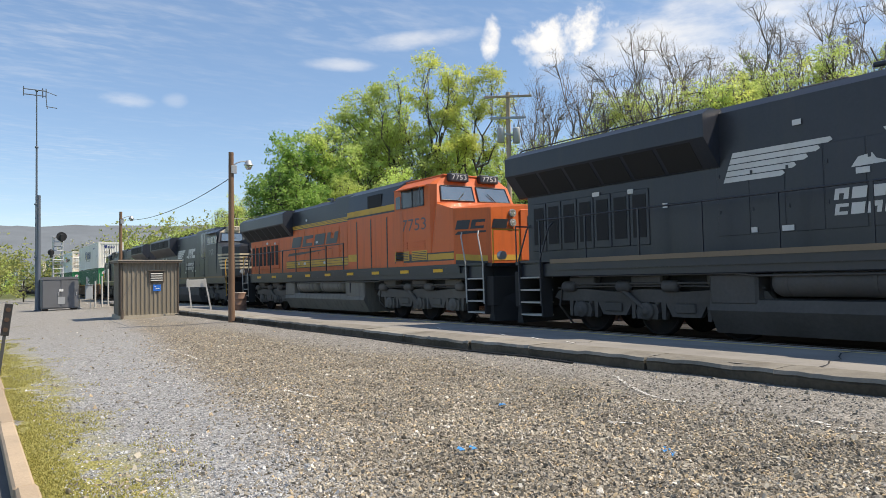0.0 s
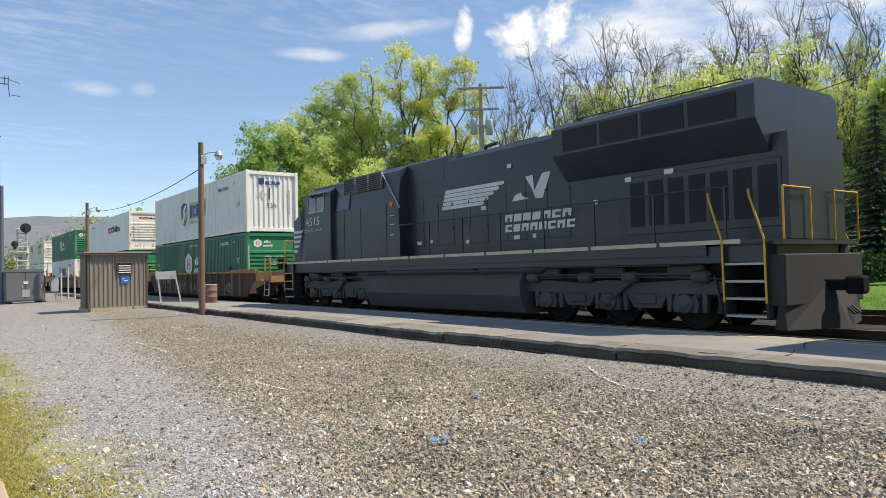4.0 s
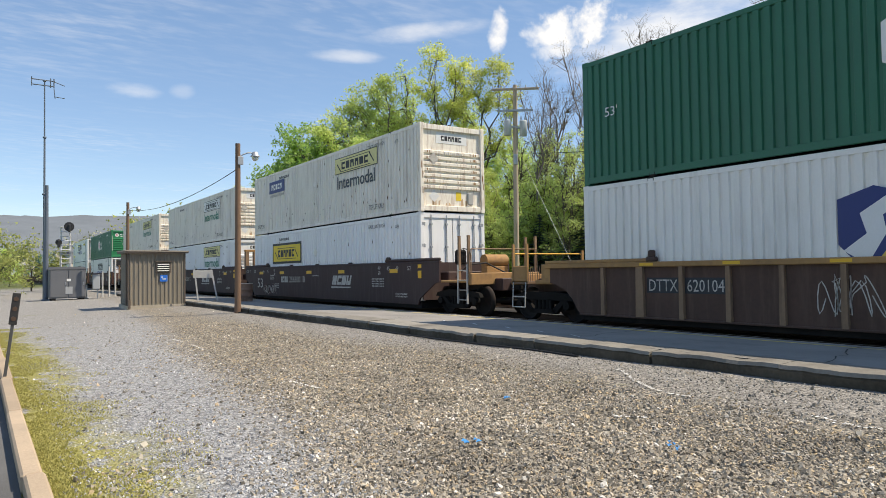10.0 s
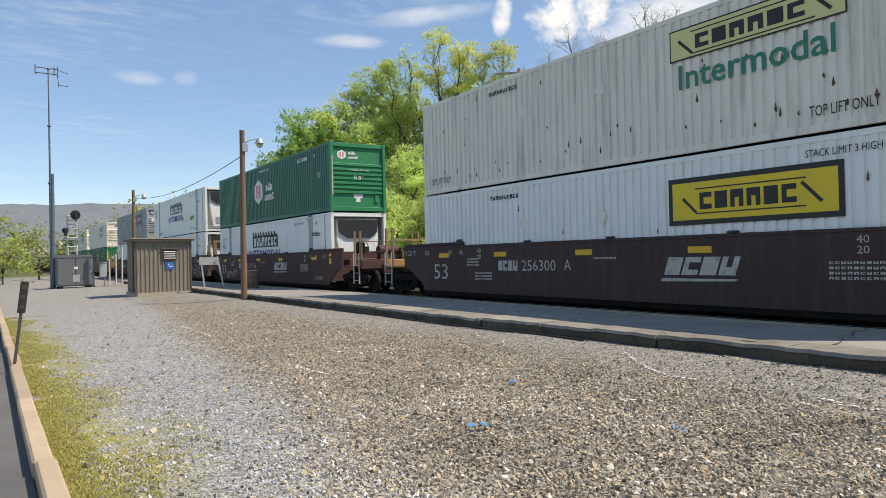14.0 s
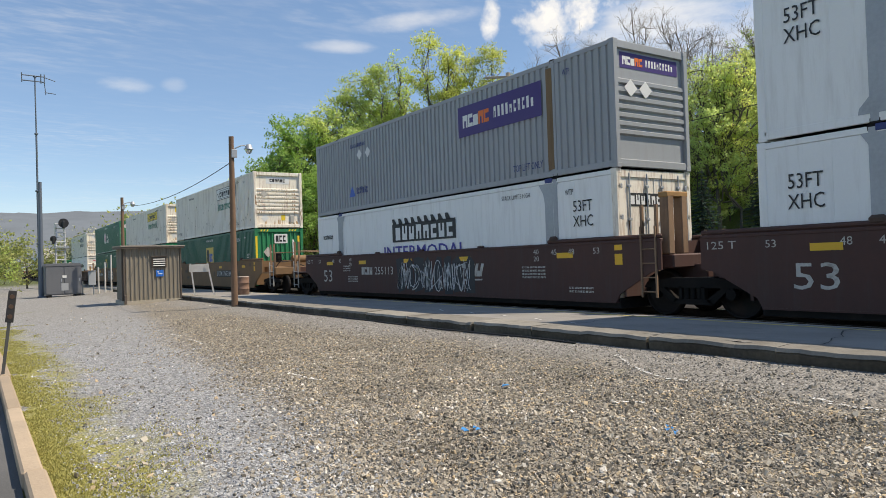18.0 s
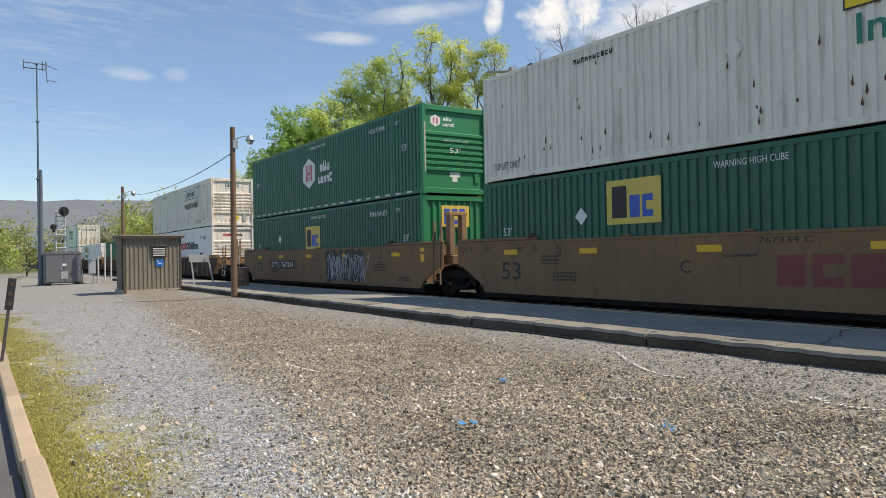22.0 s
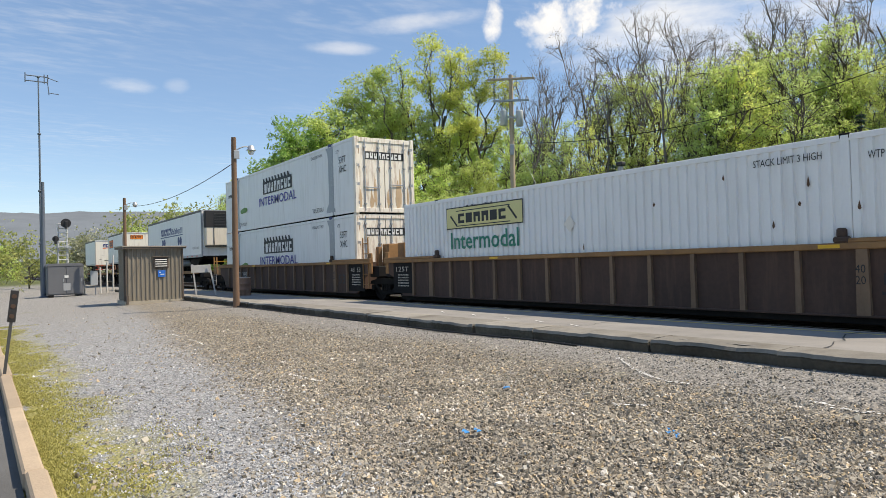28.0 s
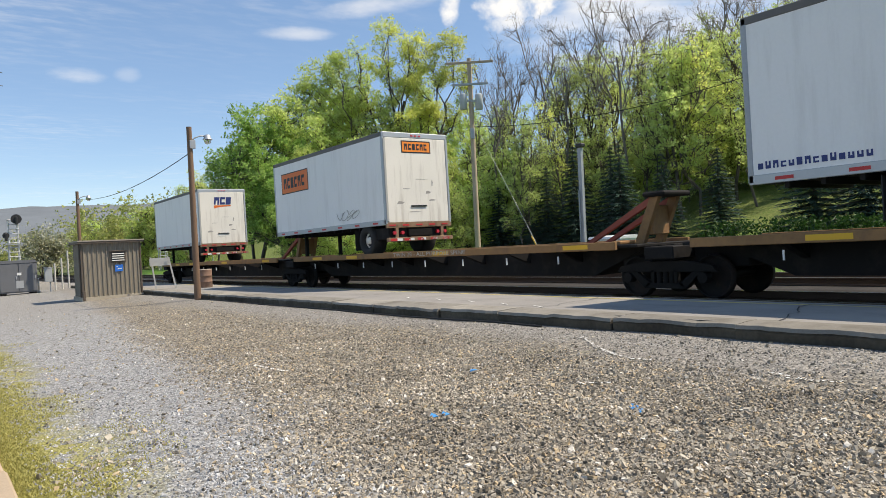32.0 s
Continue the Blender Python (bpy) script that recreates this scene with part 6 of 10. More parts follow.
def trailer(y0, length, reefer, name):
    label = "white refrigerated semi-trailer with navy blocks" if reefer else "white short van trailer with an %s panel" % name
    tl = thing("semi_trailer", label, "trailer", group="trailers on the train")
    W = 1.29
    zb, zt = 0.98, 3.92
    part("side_panel", MB().box(-W, -W + 0.04, 0.05, length - 0.05, zb + 0.14, zt - 0.1), WHITE3, tl, "smooth white side")
    part("side_panel", MB().box(W - 0.04, W, 0.05, length - 0.05, zb + 0.14, zt - 0.1), WHITE3, tl)
    part("roof", MB().box(-W + 0.02, W - 0.02, 0.03, length - 0.03, zt - 0.05, zt), ALU, tl)
    part("floor", MB().box(-W + 0.02, W - 0.02, 0.05, length - 0.05, zb, zb + 0.14), DARKCAR, tl)
    for s in (-1, 1):
        part("top_rail", MB().box(s * (W + 0.012), s * (W - 0.04), 0.02, length - 0.02, zt - 0.13, zt + 0.01, 0.01), surface("dull grey trim", (0.13, 0.125, 0.12), 0.6, var=0.2), tl)
        part("bottom_rail", MB().box(s * (W + 0.012), s * (W - 0.05), 0.02, length - 0.02, zb - 0.02, zb + 0.15, 0.01), ALU, tl)
        if s < 0:
            tp, wp = MB(), MB()
            for i in range(int(length / 1.2)):
                plate(tp, side_at(length - 0.5 - i * 1.2, zb + 0.03, 0.018, -W), rect(0, 0, 0.32, 0.06))
            tp.multi = True
            part("marker_tape", tp, REDWHITE, tl)
        for y in (0.06, length - 0.06):
            part("corner_post", MB().box(s * (W + 0.012), s * (W - 0.08), y - 0.06, y + 0.06, zb, zt, 0.02), ALU if not reefer else GALV, tl)
    part("end_panel", MB().box(-W + 0.06, W - 0.06, length - 0.06, length - 0.02, zb + 0.05, zt - 0.05), WHITE3, tl)
    if reefer:
        part("end_panel", MB().box(-W + 0.06, W - 0.06, 0.02, 0.06, zb + 0.05, zt - 0.05), WHITE3, tl)
        CREAMPANEL = surface("cream unit panel", (0.66, 0.60, 0.50), 0.5, var=0.1, dirt=(0.4, 0.34, 0.26), amount=0.5, streak=True)
        unit = part("cooling_unit", MB().box(-1.14, 1.14, -0.42, 0.02, 1.66, 3.82, 0.05), CREAMPANEL, tl, "white nose-mounted cooling unit")
        part("grille", MB().box(-1.16, 1.16, -0.44, -0.03, 2.78, 3.86, 0.03), BLACKP, unit, "black grille")
        for k in range(9):
            part("grille_bar", MB().box(-0.62, 1.08, -0.465, -0.44, 2.86 + k * 0.10, 2.895 + k * 0.10), surface("dark grey plastic", (0.05, 0.05, 0.05), 0.5), unit)
        part("seam", MB().box(-0.66, -0.62, -0.45, -0.42, 1.68, 2.78), BLACKP, unit)
        part("vent_duct", MB().box(-1.1, 1.1, -0.36, 0.0, 1.60, 1.67, 0.01), BLACKP, unit)
        part("brand_blocks", blocks(MB(), side_at(11.5, 2.72, 0.006, -W), 8, 3.4, 0.50, 0.22, 0.14, rnd(3), 1.0), NAVY, tl, "bold navy blocks")
        part("brand_blocks", blocks(MB(), side_at(8.05, 2.72, 0.006, -W), 11, 3.3, 0.40, 0.0, 0.35, rnd(9), 0.72), NAVY, tl, "thin navy blocks")
        part("brand_stripe", plate(MB(), side_at(11.6, 2.58, 0.006, -W), rect(0, 0, 6.9, 0.06)), NAVY, tl)
        for y in (10.83, 10.24, 5.95, 5.35):
            part("disc", plate(MB(), side_at(y, 2.20, 0.006, -W), [(0.29 * math.cos(k * math.pi / 14), 0.29 * math.sin(k * math.pi / 14)) for k in range(28)]), NAVY, tl, "navy disc")
        letters("lettering", "53'", GREYP, tl, side_at(8.45, 1.42, 0.006, -W), 0.46, 0.25)
        bars("code_line", tl, GREYP, side_at(2.2, 1.5, 0.006, -W), 1.6, 0.15, 10)
        part("web_bars", blocks(MB(), side_at(16.0, 1.22, 0.006, -W), 14, 1.9, 0.13, 0, 0.3, rnd(6), 0.8), NAVY, tl)
        legs_y, axle_y = 3.0, (12.08, 13.3)
        tank = MB().lathe([(-1.12, 0.18), (-1.10, 0.25), (0.3, 0.25), (0.32, 0.18)], "x", (0, 5.75, 0.66), 18)
        for k in range(26):
            part("cross_member", MB().box(-W + 0.06, W - 0.06, 0.5 + k * 0.6, 0.58 + k * 0.6, zb - 0.12, zb), DARKCAR, tl)
        part("landing_gear_box", MB().box(-0.85, 0.85, 2.6, 3.5, 0.50, zb - 0.05, 0.03), DARKCAR, tl, "dark landing gear housing")
        part("skirt_frame", MB().prism([(1.6, zb), (4.6, zb), (4.2, 0.62), (3.6, 0.42), (2.4, 0.42)], -0.95, -0.80, "x"), DARKCAR, tl)
        part("tool_box", MB().box(-1.2, -0.5, 10.0, 11.2, 0.50, zb - 0.02, 0.03), DARKCAR, tl)
        part("fuel_tank", tank, GALV, tl, "round fuel tank")
    else:
        door = part("rear_door", MB().box(-W + 0.1, W - 0.1, 0.0, 0.05, zb + 0.05, zt - 0.16, 0.015), WHITE2, tl, "white roll-up rear door")
        scuff = surface("grey scuffed paint", (0.34, 0.32, 0.29), 0.7, var=0.3)
        for x, z, w, h in ((-0.62, 2.1, 0.34, 0.03), (0.30, 1.95, 0.22, 0.10), (0.42, 1.72, 0.30, 0.05), (-0.85, 1.62, 0.30, 0.10), (-0.10, 2.42, 0.55, 0.02), (0.55, 2.2, 0.06, 0.22), (-0.4, 1.35, 0.5, 0.03)):
            part("scuff", plate(MB(), end_at(x, z, -0.003), [(0, 0), (w * 0.7, h * 0.1), (w, h * 0.6), (w * 0.4, h), (0.1 * w, h * 0.8)]), scuff, door)
        part("door_hinge", MB().box(-W + 0.02, -W + 0.10, -0.02, 0.03, zb + 0.1, zt - 0.2, 0.01), GREYP, door)
        part("under_frame", MB().box(-W + 0.12, W - 0.12, 0.10, 0.9, 0.50, zb - 0.10, 0.02), DARKCAR, tl, "dark rear underframe")
        part("spare_carrier", MB().box(-0.45, 0.5, 0.02, 0.12, 0.58, 0.82, 0.02), TRUCK, tl)
        for k in range(12):
            part("cross_member", MB().box(-W + 0.06, W - 0.06, 1.2 + k * 0.6, 1.28 + k * 0.6, zb - 0.12, zb), DARKCAR, tl)
        part("lock_bar", MB().box(-0.3, 0.3, -0.03, 0.0, zb + 0.55, zb + 0.60), BLACKP, door)
        part("header", MB().box(-W, W, 0.0, 0.12, zt - 0.16, zt + 0.02, 0.02), ALU, tl)
        lamps = MB()
        for x in (-0.15, 0.0, 0.15):
            lamps.box(x - 0.04, x + 0.04, -0.02, 0.0, zt - 0.10, zt - 0.06)
        part("marker_lamp", lamps, REDP, tl)
        part("bumper", MB().box(-W, W, -0.05, 0.06, 0.42, 0.55, 0.01), BROWNRIB, tl, "rusty rear under-run bar")
        tp = MB()
        for k in range(5):
            plate(tp, end_at(-1.2 + k * 0.52, 0.44, -0.054), rect(0, 0, 0.25, 0.08))
            plate(tp, end_at(-1.2 + k * 0.52, zb - 0.06, -0.012), rect(0, 0, 0.25, 0.05))
            part("white_tape", plate(MB(), end_at(-0.95 + k * 0.46, 0.44, -0.054), rect(0, 0, 0.2, 0.08)), WHITEP, tl)
        tp.multi = True
        part("marker_tape", tp, REDWHITE, tl)
        for x in (-0.9, 0.9):
            part("bumper_post", MB().box(x - 0.05, x + 0.05, 0.0, 0.08, 0.5, zb), BROWNRIB, tl)
        part("sill", MB().box(-W, W, 0.0, 0.08, zb - 0.12, zb + 0.06, 0.01), BROWNRIB, tl)
        for x in (-1.0, -0.7, 0.7, 1.0):
            part("tail_lamp", MB().tube((x, -0.03, zb - 0.28), (x, 0.05, zb - 0.28), 0.055, 10), REDP, tl)
        if name == "orange":
            for m, w, h in ((side_at(7.75, 2.62, 0.006, -W), 2.4, 0.82), (end_at(-0.58, 3.28, -0.006), 1.16, 0.40)):
                part("name_panel", plate(MB(), m, rect(0, 0, w, h)), BLACKP, tl)
                off = m.to_3x3() @ Vector((0, 0, 0.004))
                m2 = Matrix.Translation(off) @ m
                # End panel repeats the side's orange with sunlight put into the colour.
                part("name_face", plate(MB(), m2, rect(0.04, 0.04, w - 0.04, h - 0.04)), ORANGEP if w > 2 else surface("sunlit orange", (0.9, 0.26, 0.03), 0.4), tl, "orange panel")
                part("brand_blocks", blocks(MB(), Matrix.Translation(off) @ m2 @ Matrix.Translation((w * 0.1, h * 0.25, 0)), 6, w * 0.8, h * 0.5, 0, 0.25, rnd(3), 1.0), BLACKP, tl)
            mb = MB()
            scrawl(mb, 3.2, 1.25, 1.5, 0.35, rnd(4), 0.012, -W, 0.008)
            part("graffiti", mb, GREYP, tl)
        else:
            part("brand_blocks", blocks(MB(), end_at(-0.45, 3.1, -0.006), 3, 0.95, 0.40, 0.12, 0.12, rnd(3), 1.0), NAVY, tl, "navy slanted blocks")
            part("brand_swoosh", plate(MB(), end_at(-0.45, 2.9, -0.006), [(0, 0), (0.35, 0.08), (0.95, 0.12), (0.9, 0.17), (0, 0.16)]), ORANGEP, tl)
        legs_y, axle_y = length - 1.6, (1.35,)
    for x in (-0.75, 0.75):
        part("landing_leg", MB().box(x - 0.06, x + 0.06, legs_y - 0.06, legs_y + 0.06, 0.08, zb), DARKCAR, tl)
    sub = part("bogie_frame", MB().box(-0.6, 0.6, min(axle_y) - 0.8, max(axle_y) + 0.8, 0.62, 0.86, 0.02), DARKCAR, tl)
    for ay in axle_y:
        part("axle", MB().tube((-1.0, ay, 0.5), (1.0, ay, 0.5), 0.07, 10), DARKCAR, tl)
        for s in (-1, 1):
            wheel = part("wheel", MB().lathe([(s * 0.78, 0.28), (s * 0.75, 0.46), (s * 0.80, 0.505), (s * 0.98, 0.51), (s * 1.22, 0.505), (s * 1.26, 0.46), (s * 1.25, 0.29), (s * 1.12, 0.26)], "x", (0, ay, 0.51), 26), TYRE, tl, "black truck tyre")
            part("rim", MB().lathe([(s * 1.10, 0.27), (s * 1.13, 0.25), (s * 1.11, 0.12), (s * 1.20, 0.10), (s * 1.22, 0.03)], "x", (0, ay, 0.51), 18), WHITE2, wheel, "pale steel rim")
    part("mud_flap", MB().box(-1.25, -0.8, max(axle_y) + 0.75, max(axle_y) + 0.77, 0.2, 0.9), HOSE, tl)
    return rolling(tl, y0, 1.12)

# ---- locomotives ----
LL = 22.25
ORANGE = surface("locomotive orange", (0.64, 0.135, 0.03), 0.42, var=0.10, dirt=(0.20, 0.06, 0.03), amount=0.5, streak=True, scale=0.6, bump=0.02)
LBLACK = surface("locomotive black", (0.026, 0.030, 0.041), 0.30, var=0.35, dirt=(0.05, 0.047, 0.045), amount=0.5, streak=True, scale=0.6, bump=0.03)
LYELLOW = surface("locomotive yellow", (0.60, 0.36, 0.05), 0.5, var=0.15, dirt=(0.25, 0.17, 0.06), amount=0.5)
CREAM = surface("cream stripe", (0.55, 0.47, 0.34), 0.5, var=0.15, dirt=(0.3, 0.22, 0.14), amount=0.5)
GRIME = surface("road grime", (0.135, 0.122, 0.105), 0.8, var=0.3, dirt=(0.11, 0.09, 0.07), amount=0.7, bump=0.1)
TANKM = surface("grimy tank paint", (0.2, 0.18, 0.148), 0.65, var=0.25, dirt=(0.07, 0.055, 0.045), amount=0.7, streak=True, bump=0.04)
CABGLASS = surface("dark cab glass", (0.03, 0.04, 0.045), 0.06, var=0.1, bump=0.0, spec=0.8)
SCREEN = surface("sky-reflecting windscreen glass", (0.30, 0.36, 0.38), 0.06, 0.75, var=0.1, bump=0.0)
DARKGRIME = surface("black oily grime", (0.075, 0.070, 0.066), 0.7, var=0.45, dirt=(0.075, 0.066, 0.056), amount=0.7, grain=16, bump=0.15)
GRILLE = surface("dark grille", (0.014, 0.014, 0.016), 0.7, var=0.3)
PLOWBLACK = surface("sooty plow steel", (0.028, 0.027, 0.027), 0.8, var=0.3)
LOCOWHITE = surface("locomotive white lettering", (0.62, 0.62, 0.60), 0.5, var=0.1, dirt=(0.3, 0.29, 0.27), amount=0.5)


class Loco:
    """Builds one engine; rev puts its cab at the trailing end."""

    def __init__(self, label, rev):
        self.rev = rev
        self.root = thing("locomotive", label, "locomotive", group="locomotives of the train")

    def add(self, name, mb, mat, parent=None, label=""):
        if self.rev:
            mb.v = [(x, LL - y, z) for x, y, z in mb.v]
            mb.f = [q[::-1] for q in mb.f]
        return part(name, mb, mat, parent or self.root, label)

    def on_side(self, y, z, width, x):
        """Lower left corner of a flat mark whose leading edge is y metres behind the cab end."""
        y = (LL - y) if self.rev else y + width
        return side_at(y, z, 0.006, x)


def engine_truck(lo, yc, axles=(-1.9, 0.0, 1.9), grime=None):
    """A three-axle truck: cast side frames with jaws round the axle boxes, coil springs and brake gear."""
    r = 0.53
    tr = lo.add("truck", MB().box(-0.8, 0.8, yc - 2.3, yc + 2.3, 0.62, 0.9, 0.05), grime, None, "grimy three-axle truck")
    for s in (-1, 1):
        fr = MB()
        xo, xi = s * 1.17, s * 1.03
        fr.prism([(yc - 2.85, 0.80), (yc - 2.60, 0.72), (yc + 2.60, 0.72), (yc + 2.85, 0.80), (yc + 2.72, 0.96), (yc + 1.9, 1.00), (yc + 0.95, 0.94), (yc, 1.00), (yc - 0.95, 0.94), (yc - 1.9, 1.00), (yc - 2.72, 0.96)], xi, xo, "x")
        for a in (-0.95, 0.95):
            fr.prism([(yc + a - 0.52, 0.74), (yc + a - 0.34, 0.42), (yc + a + 0.34, 0.42), (yc + a + 0.52, 0.74)], xi, s * 1.15, "x")
        for a in axles:
            for b in (-0.40, 0.40):
                fr.prism([(yc + a + b - 0.06, 0.74), (yc + a + b - 0.045, 0.36), (yc + a + b + 0.045, 0.36), (yc + a + b + 0.06, 0.74)], xi, s * 1.16, "x")
        lo.add("side_frame", fr, grime, tr, "cast steel side frame")
        for a in (-0.95, 0.95):
            lo.add("frame_web", MB().box(s * 1.15, s * 1.19, yc + a - 0.24, yc + a + 0.24, 0.50, 0.70, 0.03), grime, tr)
        for a in axles:
            y = yc + a
            lo.add("axle_box", MB().prism([(y - 0.26, 0.36), (y + 0.26, 0.36), (y + 0.30, 0.52), (y + 0.24, 0.68), (y - 0.24, 0.68), (y - 0.30, 0.52)], s * 1.0, s * 1.20, "x"), grime, tr)
            lo.add("bearing_cap", MB().lathe([(s * 1.19, 0.19), (s * 1.24, 0.19), (s * 1.255, 0.16), (s * 1.255, 0.10), (s * 1.28, 0.09), (s * 1.285, 0.03)], "x", (0, y, r), 16), grime, tr)
            for b in (-0.21, 0.21):
                lo.add("spring", MB().lathe([(0.66 + k * 0.032, 0.062 if k % 2 else 0.085) for k in range(8)], "z", (s * 1.10, y + b, 0), 8), grime, tr)
            lo.add("brake_shoe", MB().prism([(y + 0.50, 0.34), (y + 0.60, 0.34), (y + 0.64, 0.66), (y + 0.56, 0.70)], s * 0.72, s * 0.92, "x"), DARKGRIME, tr)
        for a in (-2.30, -0.62, 0.62, 2.30):
            lo.add("brake_cylinder", MB().lathe([(yc + a - 0.22, 0.05), (yc + a - 0.18, 0.12), (yc + a + 0.12, 0.13), (yc + a + 0.16, 0.06)], "y", (s * 1.22, 0, 1.06), 12), grime, tr)
        lo.add("damper", MB().tube((s * 1.22, yc + 0.05, 0.58), (s * 1.24, yc + 0.62, 0.98), 0.055, 8), grime, tr)
        lo.add("brake_pipe", MB().path([(s * 1.20, yc - 2.7, 1.02), (s * 1.21, yc - 1.2, 1.06), (s * 1.21, yc + 1.2, 1.06), (s * 1.20, yc + 2.7, 1.02)], 0.018, 5), DARKGRIME, tr)
        for a in (-2.55, 2.55):
            lo.add("sand_pipe", MB().path([(s * 1.2, yc + a, 1.1), (s * 1.2, yc + a * 1.04, 0.6), (s * 0.8, yc + a * 1.03, 0.15)], 0.025, 6), grime, tr)
    for a in axles:
        y = yc + a
        wheelset(tr, LL - y if lo.rev else y, r)


def louvres(lo, name, y0, y1, z0, z1, face, mat, n=9):
    """A framed box of level slats on the near side."""
    box = lo.add(name, MB().box(face - 0.02, face, y0, y1, z0, z1), GRILLE, None, "slatted air grille")
    for i in range(n):
        z = z0 + (z1 - z0) * (i + 0.5) / n
        lo.add("slat", MB().prism([(face - 0.02, z + 0.025), (face - 0.055, z - 0.012), (face - 0.05, z - 0.02), (face - 0.02, z + 0.015)], y0 + 0.02, y1 - 0.02, "y"), mat, box)
    for q in (y0, y1):
        lo.add("slat_frame", MB().box(face - 0.06, face, q - 0.025, q + 0.025, z0, z1), mat, box)


def engine(y0, scheme, number="", rev=False, style="ge", label="", cf=3.27, marks=0.0, nose_len=1.9):
    """cf: foot of the windscreen behind the cab end; marks: start of the side lettering."""
    lo = Loco(label, rev)
    orange = scheme == "orange"
    grime = GRIME if orange else DARKGRIME
    body = ORANGE if orange else LBLACK
    top = LBLACK
    sy0, sy1 = 0.75, LL - 0.75
    deck = 1.72
    # frame, walkway and its edge
    lo.add("frame", MB().box(-1.46, 1.46, sy0 + 0.25, sy1 - 0.25, 1.30, 1.64, 0.02), LBLACK, None, "black underframe")
    lo.add("walkway", MB().box(-1.54, 1.54, sy0 + 0.2, sy1 - 0.2, 1.66, deck), LBLACK)
    edge = CREAM if scheme == "stripe" else (LBLACK if orange else surface("dull tan sill", (0.22, 0.165, 0.11), 0.7, var=0.2))
    for s in (-1, 1):
        if scheme == "stripe":
            for i in range(11):
                y = 1.3 + i * 1.78
                lo.add("sill_stripe", MB().box(s * 1.54, s * 1.55, y, y + 1.70, 1.655, 1.735), edge, None, "cream sill stripe")
        else:
            lo.add("sill_stripe", MB().box(s * 1.54, s * 1.55, sy0 + 1.4, sy1 - 1.4, 1.62, deck), edge)
        lo.add("side_skirt", MB().box(s * 1.47, s * 1.52, sy0 + 1.4, sy1 - 1.4, 1.46, 1.66), LBLACK)
    if orange:
        for i in range(9):
            y = 3.0 + i * 1.95
            lo.add("reflector", MB().box(-1.535, -1.525, y, y + 0.52, 1.50, 1.60), REFLECT, None, "yellow reflector")
    # tank and air reservoirs
    tm = TANKM if orange else grime
    if style == "ge":
        t0, t1 = 8.3, 15.85
        tank = lo.add("fuel_tank", MB().prism([(-1.40, 0.60), (-1.15, 0.16), (1.15, 0.16), (1.40, 0.60), (1.34, 0.80), (0.9, 0.84), (-0.9, 0.84), (-1.34, 0.80)], t0, t1, "y"), tm, None, "long fuel tank")
        lo.add("tank_end", MB().box(-1.38, 1.38, t0, t0 + 1.55, 0.7, 1.36, 0.05), tm, tank)
        lo.add("tank_end", MB().box(-1.38, 1.38, t1 - 1.0, t1, 0.7, 1.30, 0.05), tm, tank)
        lo.add("sight_glass", MB().box(-1.40, -1.37, t0 + 1.05, t0 + 1.13, 0.86, 1.26), LBLACK, tank)
        for a, b in ((10.1, 12.25), (12.5, 14.66)):
            lo.add("air_reservoir", MB().lathe([(a, 0.08), (a + 0.07, 0.22), (a + 0.16, 0.27), (b - 0.16, 0.27), (b - 0.07, 0.22), (b, 0.08)], "y", (-1.12, 0, 1.13), 18), tm, tank, "round air reservoir")
            for q in (a + 0.35, b - 0.35):
                lo.add("tank_strap", MB().lathe([(q - 0.03, 0.277), (q + 0.03, 0.277)], "y", (-1.12, 0, 1.13), 18), grime, tank)
    else:
        t0, t1 = (7.6, 14.9) if style == "emd" else (7.3, 14.9)
        tank = lo.add("fuel_tank", MB().prism([(-1.45, 0.62), (-1.22, 0.18), (1.22, 0.18), (1.45, 0.62), (1.45, 1.02), (1.25, 1.22), (-1.25, 1.22), (-1.45, 1.02)], t0, t1, "y"), grime, None, "long fuel tank")
        lo.add("air_reservoir", MB().lathe([(t0 + 1.2, 0.1), (t0 + 1.3, 0.2), (t1 - 2.0, 0.2), (t1 - 1.9, 0.1)], "y", (-1.25, 0, 1.36), 14), grime, tank)
        lo.add("air_reservoir", MB().lathe([(t1 - 1.7, 0.1), (t1 - 1.6, 0.2), (t1 + 0.6, 0.2), (t1 + 0.7, 0.1)], "y", (-1.25, 0, 1.36), 14), grime, tank)
    for k, (z, r_) in enumerate(((1.40, 0.03), (1.30, 0.022))):
        lo.add("pipe", MB().path([(-1.42, 2.8, z), (-1.42, 7.0, z), (-1.40, 7.2, z - 0.05), (-1.40, 14.9, z - 0.05), (-1.42, 15.2, z), (-1.42, LL - 3.0, z)], r_, 6), grime)
    lo.add("under_equipment", MB().box(-0.95, 0.95, 2.2, LL - 2.2, 0.95, 1.32), PLOWBLACK, None, "dark equipment under the frame")
    for yc in (4.85, LL - 4.75):
        for q in (-1.9, 0.0, 1.9):
            lo.add("motor_duct", MB().box(-1.22, -0.95, yc + q - 0.42, yc + q + 0.42, 1.06, 1.30, 0.04), grime, None, "grimy motor air duct")
        lo.add("brake_rod", MB().tube((-1.24, yc - 2.5, 1.12), (-1.24, yc + 2.5, 1.12), 0.025, 6), grime)
    engine_truck(lo, 4.85, grime=grime)
    engine_truck(lo, LL - 4.75, grime=grime)
    # hood
    h0, h1 = 5.7, LL - 0.8
    hw = 1.02
    zt, zc = 4.52, 3.62
    lo.add("hood", MB().box(-hw, hw, h0, h1, deck, zc), body, None, "engine hood with doors")
    lo.add("hood_top", MB().prism([(-hw, zc), (hw, zc), (hw, zt - 0.10), (hw - 0.18, zt + 0.05), (-hw + 0.18, zt + 0.05), (-hw, zt - 0.10)], h0, h1 - 0.6, "y"), top)
